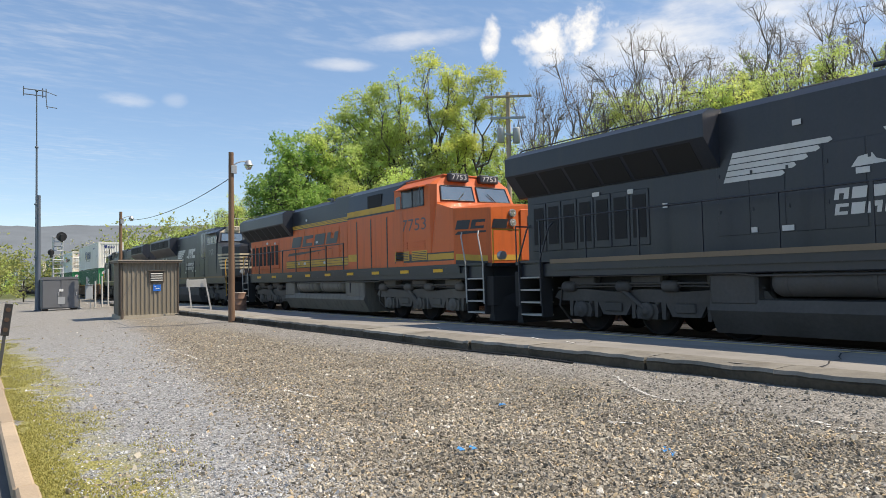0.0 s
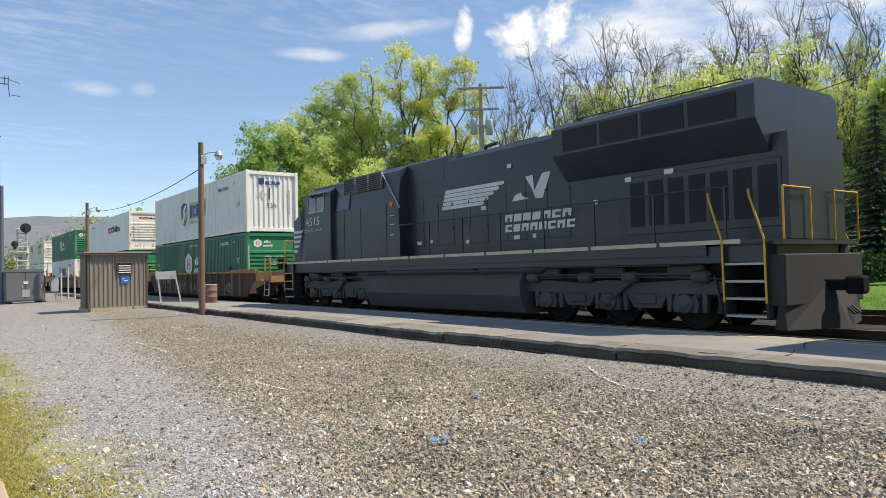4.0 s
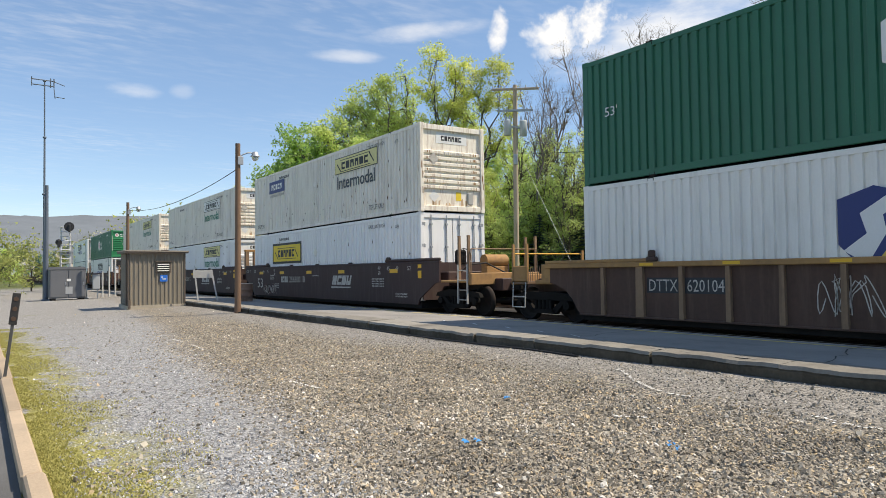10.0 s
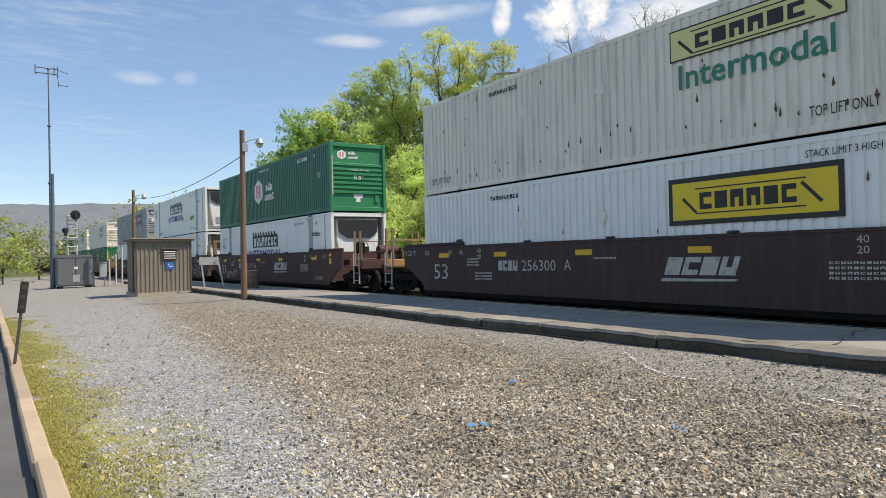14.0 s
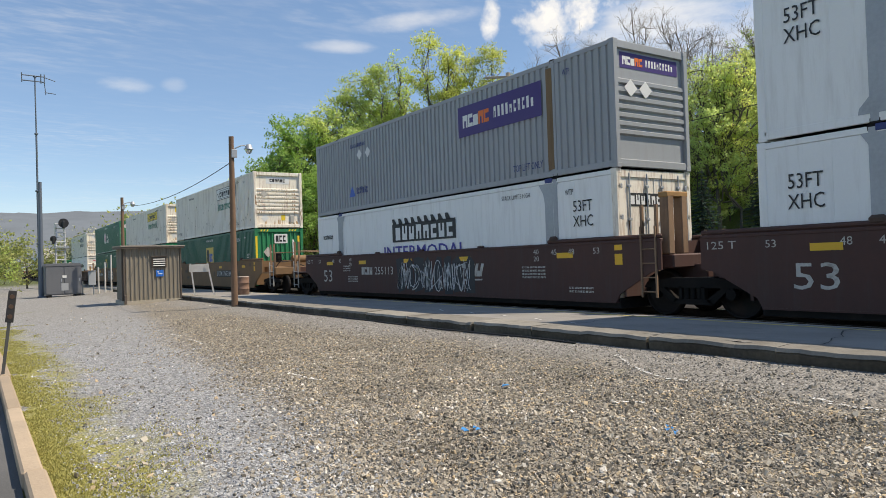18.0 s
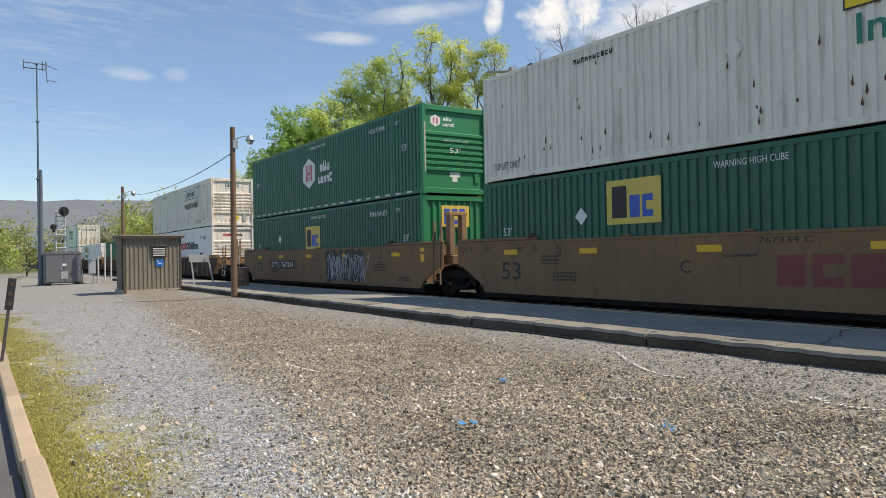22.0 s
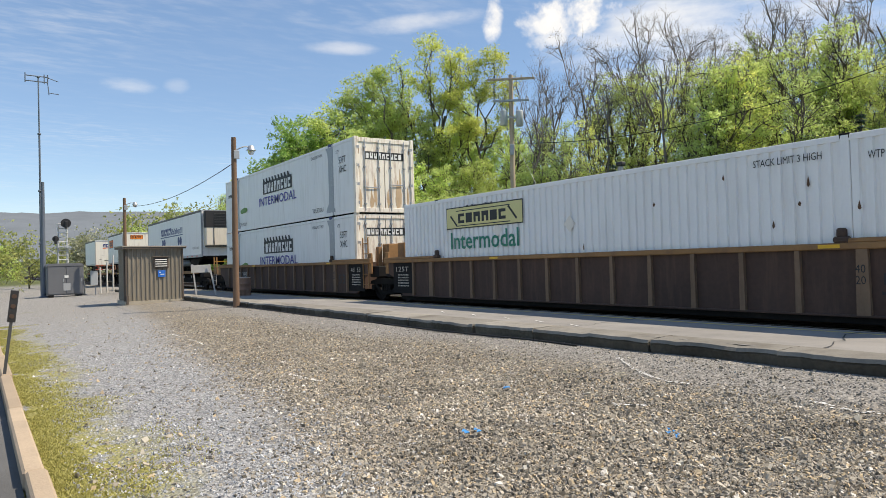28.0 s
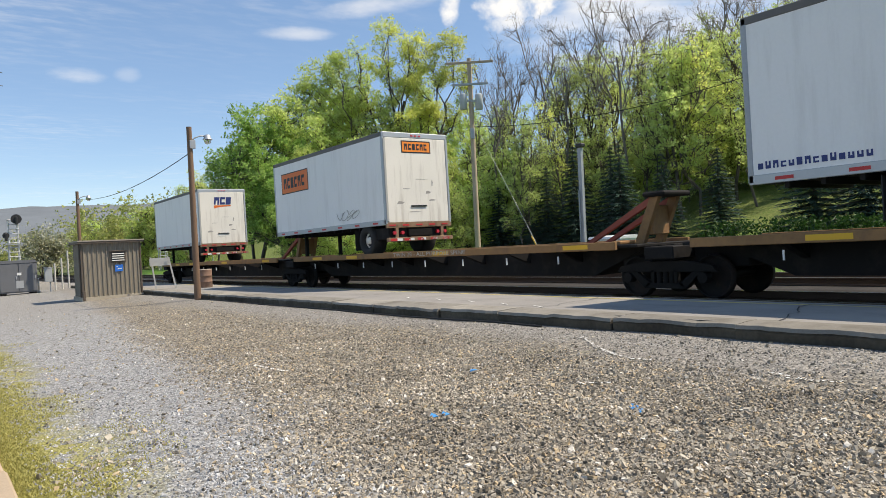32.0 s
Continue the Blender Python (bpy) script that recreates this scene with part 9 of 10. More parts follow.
def beyond_tracks():
    c = thing("steel_column", "grey steel column with a small camera head", "post", pose(22.0, 19.7, 0.1))
    part("shaft", MB().box(-0.09, 0.09, -0.09, 0.09, -0.1, 4.75, 0.02), GALV, c)
    part("head", MB().box(-0.18, 0.1, -0.22, 0.12, 4.75, 4.92, 0.04), BLACKP, c)
    part("conduit", MB().tube((-0.13, 0.05, 0), (-0.13, 0.05, 3.0), 0.03, 6), GALV, c)
    b = thing("utility_box", "white metal utility box with a sloping lid", "cabinet", pose(22.0, 18.2, 0.1))
    wht = surface("utility box white", (0.58, 0.60, 0.62), 0.5, var=0.08)
    part("body", MB().box(-0.5, 0.5, -0.75, 0.75, -0.1, 0.95, 0.03), wht, b)
    part("lid", MB().prism([(-0.56, 0.93), (0.56, 0.93), (0.5, 1.06), (-0.5, 1.02)], -0.8, 0.8, "y"), wht, b)
    h = thing("hedge", "clipped dark green hedge beyond the tracks", "hedge", pose(27.5, 12.0, 0.1))
    pts = [(random.Random(i).uniform(-0.7, 0.7), random.Random(i + 9000).uniform(-5.5, 5.5), 0.15 + 1.0 * random.Random(i + 500).random() ** 0.7) for i in range(900)]
    part("foliage", quads_mesh("foliage", leaves_at(pts, 6, 0.10, 0.08, 3), leaf_material("hedge leaves", (0.02, 0.06, 0.012), (0.06, 0.13, 0.03), 0.3)), None, h)
    lp = thing("street_lamp", "tall pale street lamp beyond the line", "street lamp", pose(27.5, 82.0, 0.1))
    part("shaft", MB().tube((0, 0, 0), (0, 0, 8.2), 0.09, 8, 0.06), ALU, lp)
    part("arm", MB().path([(0, 0, 8.1), (-0.5, -0.1, 8.45), (-1.6, -0.2, 8.45)], 0.035, 6), ALU, lp)
    part("head", MB().box(-2.1, -1.5, -0.3, -0.05, 8.36, 8.5, 0.04), ALU, lp)
    w = thing("box", "small buff box on a stand beyond the fence", "cabinet", pose(21.6, 58.0, 0.1))
    part("body", MB().box(-0.3, 0.3, -0.3, 0.3, 0.6, 1.2, 0.02), surface("buff box", (0.5, 0.4, 0.22), 0.6), w)
    part("stand", MB().box(-0.1, 0.1, -0.1, 0.1, -0.1, 0.6), GALV, w)


def litter():
    blue = surface("blue marking paint", (0.05, 0.28, 0.62), 0.8, var=0.3)
    for x, y, a in ((5.02, 6.30, 20), (3.67, 4.97, -10), (4.78, 3.77, 40)):
        m = thing("paint_mark", "fleck of blue survey paint on the stones", "paint mark", pose(x, y, 0.045, 0, 0, a), "survey paint flecks")
        mb, r = MB(), rnd(int(x * 100))
        for k in range(7):
            cx, cy, s = r.uniform(-0.13, 0.13), r.uniform(-0.06, 0.06), r.uniform(0.012, 0.03)
            mb.add([(cx - s, cy, -0.012), (cx, cy - s, 0.0), (cx + s, cy, -0.012), (cx, cy + s, 0.006)], [(0, 1, 2, 3)])
        tagged(part("fleck", mb, blue, m), kind="stuff")
    for pts in (((7.45, 6.8), (7.02, 6.21), (6.7, 5.62), (6.6, 5.21), (6.64, 4.98)), ((6.68, 3.66), (6.59, 3.37), (6.59, 3.12), (6.66, 2.96)), ((5.34, 4.95), (5.45, 4.8), (5.55, 4.67)),
                ((3.8, 17.3), (3.88, 16.47)), ((3.84, 15.53), (3.8, 14.29)), ((3.67, 9.49), (3.72, 9.0), (3.77, 8.56))):
        t = thing("chalk_line", "short worn white paint line on the stones", "paint mark", None, "white paint lines")
        mb = MB()
        r = rnd(int(pts[0][0] * 10))
        for (ax, ay), (bx, by) in zip(pts, pts[1:]):
            n = int(math.hypot(bx - ax, by - ay) * 38)
            for k in range(n):
                f = (k + r.random()) / n
                cx, cy, q = ax + (bx - ax) * f + r.gauss(0, 0.014), ay + (by - ay) * f + r.gauss(0, 0.014), r.uniform(0.008, 0.020)
                z = ground_height(cx, cy) + r.uniform(0.010, 0.018)
                mb.add([(cx - q, cy - q * 0.7, z), (cx + q, cy - q, z + 0.006), (cx + q * 0.8, cy + q, z), (cx - q, cy + q, z + 0.006)], [(0, 1, 2, 3)])
        tagged(part("fleck", mb, WHITEMARK, t), kind="stuff")


siding_shed()
yard_lamp(7.75, 24.9, 6.1)
yard_lamp(8.0, 48.4, 6.1)
cable_between((7.76, 24.9, 5.2), (8.01, 48.4, 5.6), 0.5, "thin black wire between the yard poles")
barricade()
rusty_barrel()
grey_cabinet()
radio_mast()
signal_mast(6.95, 75.0, 6.1)
signal_mast(23.5, 88.0, 6.2, False)
delineator()
utility_pole()
litter()

# ---- trees ----
def leaf_material(name, lo, hi, trans=0.45):
    mat = bpy.data.materials.new(name)
    mat.use_nodes = True
    nt = mat.node_tree
    nt.nodes.clear()
    N, Lk = nt.nodes.new, nt.links.new
    out = N("ShaderNodeOutputMaterial")
    geo, info = N("ShaderNodeNewGeometry"), N("ShaderNodeObjectInfo")
    mx = N("ShaderNodeMix")
    mx.data_type = "RGBA"
    mx.inputs["A"].default_value, mx.inputs["B"].default_value = (*lo, 1), (*hi, 1)
    Lk(geo.outputs["Random Per Island"], mx.inputs["Factor"])
    hs = N("ShaderNodeHueSaturation")
    rg = N("ShaderNodeMapRange")
    rg.inputs["To Min"].default_value, rg.inputs["To Max"].default_value = 0.8, 1.2
    Lk(info.outputs["Random"], rg.inputs["Value"]), Lk(rg.outputs[0], hs.inputs["Value"])
    Lk(mx.outputs["Result"], hs.inputs["Color"])
    df, tr, ms = N("ShaderNodeBsdfPrincipled"), N("ShaderNodeBsdfTranslucent"), N("ShaderNodeMixShader")
    df.inputs["Roughness"].default_value = 0.55
    df.inputs["Specular IOR Level"].default_value = 0.25
    Lk(hs.outputs[0], df.inputs["Base Color"]), Lk(hs.outputs[0], tr.inputs["Color"])
    ms.inputs[0].default_value = trans
    Lk(df.outputs[0], ms.inputs[1]), Lk(tr.outputs[0], ms.inputs[2]), Lk(ms.outputs[0], out.inputs[0])
    return mat


BARK = surface("grey-brown bark", (0.085, 0.070, 0.055), 0.95, var=0.4, grain=14, bump=0.5, spread=0.2)
DARKBARK = surface("dark wet bark", (0.12, 0.102, 0.088), 0.95, var=0.4, grain=14, bump=0.5, spread=0.2)
GREYBARK = surface("grey dry bark", (0.17, 0.15, 0.135), 0.95, var=0.4, grain=14, bump=0.5, spread=0.3)
SPRING = leaf_material("spring leaves", (0.46, 0.56, 0.15), (0.72, 0.80, 0.30), 0.62)
LIME = leaf_material("lime leaves", (0.60, 0.66, 0.14), (0.84, 0.85, 0.30), 0.62)
FRESH = leaf_material("fresh green leaves", (0.46, 0.58, 0.17), (0.72, 0.82, 0.33), 0.62)
DEEP = leaf_material("deep green leaves", (0.19, 0.33, 0.075), (0.40, 0.54, 0.16), 0.55)
NEEDLE = leaf_material("blue-green needles", (0.03, 0.065, 0.047), (0.075, 0.135, 0.105), 0.15)
BLOSSOM = leaf_material("pale blossom", (0.25, 0.27, 0.14), (0.48, 0.47, 0.36), 0.4)
OLIVE = leaf_material("olive buds", (0.25, 0.29, 0.08), (0.45, 0.46, 0.16), 0.45)


def quads_mesh(name, corners, mat):
    """A mesh of loose faces from an (n, corners, 3) array."""
    n, k = len(corners), np.shape(corners)[1]
    me = bpy.data.meshes.new(name)
    me.vertices.add(k * n), me.loops.add(k * n), me.polygons.add(n)
    me.vertices.foreach_set("co", np.asarray(corners, np.float32).ravel())
    me.loops.foreach_set("vertex_index", np.arange(k * n, dtype=np.int32))
    me.polygons.foreach_set("loop_start", np.arange(0, k * n, k, dtype=np.int32))
    me.materials.append(mat)
    me.update(calc_edges=True)
    return me


def leaves_at(points, per, spread, size, seed):
    """Loose leaves round the twig tips, most of them lying nearly level."""
    g = np.random.default_rng(seed)
    p = np.repeat(np.asarray(points), per, 0)
    p = p + g.normal(0, 1, p.shape) * spread * np.array((1.0, 1.0, 0.7))
    n = g.normal(0, 1.0, p.shape) + np.array((0.2, -0.2, 0.6))
    n /= np.linalg.norm(n, axis=1)[:, None]
    a = np.cross(n, g.normal(0, 1, p.shape))
    a /= np.linalg.norm(a, axis=1)[:, None] + 1e-9
    b = np.cross(n, a)
    s = (size * g.uniform(0.6, 1.3, len(p)))[:, None]
    return np.stack([p - a * s - b * s * 0.3, p + b * s * 0.75, p + a * s - b * s * 0.3], 1)


def puffs_at(points, per, radius, size, seed):
    """Rounded clumps of leaves, fuller towards their tops."""
    g = np.random.default_rng(seed)
    c = np.asarray(points)
    rad = radius * g.uniform(0.6, 1.25, len(c))
    d = g.normal(0, 1, (len(c), per, 3))
    d /= np.linalg.norm(d, axis=2)[:, :, None]
    d[:, :, 2] = np.where(d[:, :, 2] < 0, d[:, :, 2] * 0.55, d[:, :, 2] * 0.8)
    d *= (rad[:, None] * g.uniform(0, 1, (len(c), per)) ** 0.42)[:, :, None]
    return leaves_at((c[:, None, :] + d).reshape(-1, 3), 1, 0.05, size, seed + 1)


def grow(mbs, tips, p, d, length, r, level, rs, conf):
    """One limb in short bent pieces, then its side limbs."""
    segs = 4 if level == 0 else 3
    step = length / segs
    sides = 6 if level == 0 else (4 if level == 1 else 3)
    starts = []
    for i in range(segs):
        jit = conf["bend"] * (0.5 if level == 0 else 1.0)
        d = (d + Vector((rs.gauss(0, jit), rs.gauss(0, jit), rs.gauss(0, jit * 0.6) + conf["lift"] * (0 if level == 0 else 1)))).normalized()
        q = p + d * step
        r2 = r * (1 - (0.55 if level else 0.6) / segs)
        mbs[0 if level == 0 else 1].tube(p, q, r, sides, r2, False)
        p, r = q, r2
        if level > 0 or i >= conf["bare"]:
            starts.append((p, r))
    tips.append((p, level)) if level >= conf["tip_level"] else None
    if level >= conf["levels"]:
        return
    n = conf["split"][min(level, len(conf["split"]) - 1)]
    for k in range(n):
        p0, r0 = starts[min(int(k * len(starts) / n), len(starts) - 1)]
        u = d.orthogonal().normalized()
        u.rotate(Matrix.Rotation(rs.uniform(0, 6.28), 3, d))
        ang = radians(rs.uniform(*conf["angle"]))
        nd = (d * math.cos(ang) + u * math.sin(ang)).normalized()
        grow(mbs, tips, p0, nd, length * rs.uniform(*conf["shrink"]), r0 * rs.uniform(0.5, 0.72), level + 1, rs, conf)


TREES = {}


def tree_kit(name, h, conf, leaf, per, spread, size, seed, bark):
    rs, mbs, tips = rnd(seed), (MB(), MB()), []
    grow(mbs, tips, Vector((0, 0, -0.3)), Vector((rs.gauss(0, 0.05), rs.gauss(0, 0.05), 1)).normalized(), h * conf["trunk"], h * conf["thick"], 0, rs, conf)
    top = max(p[2] for mb in mbs for p in mb.v)
    k = h / top
    for mb in mbs:
        mb.v = [(x * k, y * k, z * k) for x, y, z in mb.v]
    pts = [tuple(p * k) for p, lv in tips if lv >= conf["levels"]]
    mid = [tuple(p * k) for p, lv in tips if lv < conf["levels"]]
    crown = quads_mesh("crown", np.concatenate([leaves_at(pts, max(4, per // 3), spread * 0.8, size, seed), puffs_at(mid, per * 4, spread * 2.0, size, seed + 5)]), leaf) if leaf else None
    TREES[name] = (mbs[0].mesh("trunk", bark), crown, mbs[1].mesh("branchwork", bark), h)


SHRUB = dict(levels=3, split=(9, 5, 3), angle=(20, 65), shrink=(0.6, 0.95), bend=0.15, lift=0.03, bare=0, tip_level=2, trunk=0.35, thick=0.012)


def limb(mb, a, b, r0, r1, rs, segs=4, bow=0.10):
    """A tapering limb bowed between two points; gives its joints."""
    a, b = Vector(a), Vector(b)
    side = Vector((rs.gauss(0, bow), rs.gauss(0, bow), abs(rs.gauss(0, bow)) * -0.6)) * (b - a).length
    pts = []
    for k in range(segs + 1):
        f = k / segs
        j = (b - a).length * 0.03
        pts.append(a.lerp(b, f) + side * (4 * f * (1 - f)) + (Vector((rs.gauss(0, j), rs.gauss(0, j), rs.gauss(0, j))) if 0 < k < segs else Vector()))
    for k in range(segs):
        mb.tube(pts[k], pts[k + 1], r0 + (r1 - r0) * k / segs, 5 if r0 > 0.06 else 3, r0 + (r1 - r0) * (k + 1) / segs, False)
    return pts


def crown_kit(name, h, trunk_top, lobes, leaf, bark, seed, per=42, size=0.075, puff=0.46, thick=0.013, gaps=0.0):
    """A tree whose limbs each carry one rounded mass of leaves. lobes: (x, y, z, radius)."""
    rs, trunk, wood, tips = rnd(seed), MB(), MB(), []
    stem = limb(trunk, (0, 0, -0.4), trunk_top, h * thick, h * thick * 0.5, rs, 6, 0.03)
    for x, y, z, rad in lobes:
        c = Vector((x, y, z))
        k = min(range(1, len(stem)), key=lambda i: abs(stem[i].z - (z * 0.62)))
        arm = limb(wood, stem[k], c, h * thick * 0.42, 0.035, rs, 5, 0.09)
        for i in range(int(7 + rad * 5)):
            d = Vector((rs.gauss(0, 1), rs.gauss(0, 1), rs.gauss(0.25, 0.9))).normalized()
            tip = c + Vector((d.x, d.y, d.z * 0.85)) * rad * rs.uniform(0.62, 1.0)
            way = limb(wood, arm[rs.choice((3, 4, 5))], tip, 0.03, 0.010, rs, 2, 0.12)
            if rs.random() < gaps:
                continue
            tips += [way[1], way[1].lerp(tip, 0.5), tip]
            for _ in range(2):
                e = tip + Vector((rs.gauss(0, 0.3), rs.gauss(0, 0.3), rs.gauss(0.05, 0.25))) * rad * 0.45
                tips.append(e)
    if not leaf:
        for p in tips:
            for _ in range(2):
                e = p + Vector((rs.gauss(0, 0.30), rs.gauss(0, 0.30), abs(rs.gauss(0.30, 0.25))))
                wood.tube(p, e, 0.007, 3, 0.003, False)
    crown = quads_mesh("crown", puffs_at([tuple(p) for p in tips], per, puff, size, seed), leaf) if leaf else None
    TREES[name] = (trunk.mesh("trunk", bark), crown, wood.mesh("branchwork", bark), h)


def heap(seed, n, wide, z0, z1, rad):
    """Lobes heaped into one dome."""
    rs, out = rnd(seed), []
    for i in range(n):
        f = (i + 0.5) / n
        a, w = i * 2.4 + rs.uniform(-0.4, 0.4), wide * math.sqrt(max(0.02, 1 - f ** 1.8)) * rs.uniform(0.55, 1.0)
        out.append((w * math.cos(a), w * math.sin(a), z0 + (z1 - z0 - rad) * f, rad * rs.uniform(0.75, 1.2)))
    return out


def tree_kits():
    for kit, h, seed, wide in (("bare_a", 18.0, 51, 1.7), ("bare_b", 19.0, 52, 1.1), ("bare_c", 17.5, 53, 2.3)):
        rs = rnd(seed)
        fan = [(wide * math.cos(i * 2.4) * rs.uniform(0.3, 1), wide * math.sin(i * 2.4) * rs.uniform(0.3, 1), h * (0.60 + 0.35 * (i + 0.5) / 5), 1.2) for i in range(5)]
        crown_kit(kit, h, (rs.uniform(-0.4, 0.4), rs.uniform(-0.4, 0.4), h * 0.72), fan, None, GREYBARK, seed, thick=0.0075)
    crown_kit("tall", 19.6, (0.3, 0.1, 12.5), [(-0.7, 0.2, 18.0, 1.5), (0.8, -0.4, 17.2, 1.3), (1.5, 0.5, 15.2, 1.1), (-1.6, -0.2, 15.4, 1.1), (0.1, 0.8, 14.2, 1.2), (-1.5, 0.6, 12.4, 1.4), (1.8, -0.6, 11.8, 1.4), (0.2, -1.0, 10.2, 1.5)], LIME, DARKBARK, 11, 24, 0.098, 0.58, 0.0096, 0.1)
    crown_kit("fork", 18.0, (-0.2, 0.0, 9.0), [(-1.4, 0.3, 16.0, 1.6), (1.2, -0.3, 16.5, 1.4), (2.2, 0.4, 14.0, 1.3), (-2.2, -0.4, 13.4, 1.2), (0.3, 0.2, 14.2, 1.2), (1.4, 0.8, 11.0, 1.5), (-1.0, -0.8, 10.6, 1.4)], LIME, DARKBARK, 12, 24, 0.098, 0.58, 0.0112, 0.1)
    crown_kit("lean", 17.0, (-2.2, 0.0, 8.5), [(-5.0, 0.2, 15.2, 1.7), (-3.6, -0.4, 14.6, 1.4), (-6.0, 0.5, 13.2, 1.3), (-3.2, 0.6, 12.4, 1.5), (-1.2, -0.2, 11.8, 1.4), (-4.4, -0.6, 11.2, 1.5), (0.2, 0.4, 9.4, 1.6)], SPRING, DARKBARK, 13, 24, 0.098, 0.58, 0.0104, 0.05)
    crown_kit("slender", 17.0, (0.1, 0.0, 12.5), [(-0.3, 0, 15.8, 1.1), (0.5, 0.2, 14.4, 1.0), (-0.7, -0.2, 13.2, 1.1), (0.6, -0.3, 11.6, 1.2), (-0.4, 0.3, 10.2, 1.2)], SPRING, BARK, 14, 12, 0.090, 0.42, 0.010, 0.25)
    crown_kit("dome", 13.0, (0.0, 0.0, 7.0), heap(3, 15, 3.2, 2.6, 12.9, 1.75), DEEP, DARKBARK, 15, 16, 0.120, 0.52)
    crown_kit("mound", 13.5, (0.2, 0.1, 8.0), heap(5, 14, 3.0, 3.0, 13.4, 1.65), SPRING, DARKBARK, 16, 14, 0.115, 0.50, gaps=0.06)
    crown_kit("fresh", 12.5, (-0.2, 0.1, 7.5), heap(7, 13, 2.8, 3.0, 12.4, 1.55), FRESH, DARKBARK, 17, 13, 0.110, 0.48, gaps=0.12)
    crown_kit("airy", 15.0, (0.1, 0.0, 11.0), heap(9, 12, 2.2, 5.0, 14.8, 1.25), SPRING, BARK, 18, 9, 0.090, 0.42, 0.010, 0.3)
    crown_kit("sapling", 12.0, (0.0, 0.1, 9.5), heap(12, 13, 1.7, 2.4, 11.9, 1.05), FRESH, DARKBARK, 19, 8, 0.085, 0.40, 0.008, 0.25)
    crown_kit("sapling_lime", 12.5, (0.1, 0.0, 10.0), heap(13, 13, 1.8, 3.0, 12.3, 1.05), LIME, DARKBARK, 20, 8, 0.085, 0.40, 0.008, 0.3)
    crown_kit("understorey", 6.5, (0.0, 0.0, 4.0), heap(15, 11, 2.0, 0.9, 6.4, 1.0), FRESH, BARK, 23, 10, 0.090, 0.40, 0.010, 0.1)
    crown_kit("thicket", 5.5, (0.0, 0.0, 3.0), heap(16, 11, 1.9, 0.7, 5.4, 0.95), SPRING, BARK, 25, 11, 0.090, 0.40, 0.010, 0.05)
    tree_kit("bud", 7, SHRUB, OLIVE, 10, 0.40, 0.16, 44, BARK)
    tree_kit("blossom", 6, SHRUB, BLOSSOM, 14, 0.36, 0.17, 45, BARK)


def plant(kit, x, y, h, turn, label, name="tree", cat="tree", group="trees behind the tracks"):
    trunk, crown, limbs, height = TREES[kit]
    s = h / height
    m = Matrix.LocRotScale((x, y, lie(x, y) - 0.05), Euler((0, 0, turn)), (s, s, s))
    t = thing(name, label, cat, m, group)
    part("trunk", trunk, None, t)
    if limbs:
        tagged(part("branchwork", limbs, None, t), kind="stuff")
    if crown:
        part("crown", crown, None, t)
    return t


def polar(az, dist):
    return dist * math.sin(radians(az)), dist * math.cos(radians(az))


def spruce_kit(seed=5):
    rs, mb = rnd(seed), MB()
    mb.tube((0, 0, -0.2), (0, 0, 6.0), 0.11, 7, 0.02)
    cs = []
    g = np.random.default_rng(seed)
    z = 0.35
    while z < 5.9:
        rad = 2.0 * (1 - z / 6.1) ** 0.85 + 0.06
        n = max(5, int(13 * rad / 2 + 4))
        a0 = rs.uniform(0, 6.28)
        for k in range(n):
            a = a0 + 6.28 * k / n + rs.uniform(-0.2, 0.2)
            ln = rad * rs.uniform(0.75, 1.1)
            tip = Vector((math.cos(a) * ln, math.sin(a) * ln, z - 0.22 * ln + 0.12 * ln * ln * 0.4))
            mb.tube((0, 0, z), tip, 0.018, 3, 0.005, False)
            m = max(3, int(ln * 9))
            for i in range(m):
                f = (i + 0.6) / m
                c = Vector((0, 0, z)).lerp(tip, f)
                for _ in range(3):
                    w = 0.26 * (1 - 0.55 * f) * ln + 0.07
                    side = Vector((-math.sin(a), math.cos(a), 0)) * rs.uniform(-w, w)
                    q = c + side * 0.6 + Vector((0, 0, rs.uniform(-0.10, 0.03)))
                    e = (Vector((math.cos(a), math.sin(a), -0.25)) + side * 1.3).normalized() * rs.uniform(0.10, 0.19)
                    u = Vector((-e.y, e.x, rs.uniform(-0.06, 0.06))).normalized() * 0.035
                    cs.append([q - e, q + u, q + e, q - u])
        z += 0.24
    TREES["spruce"] = (mb.mesh("trunk", DARKBARK), quads_mesh("crown", np.array(cs), NEEDLE), None, 6.0)


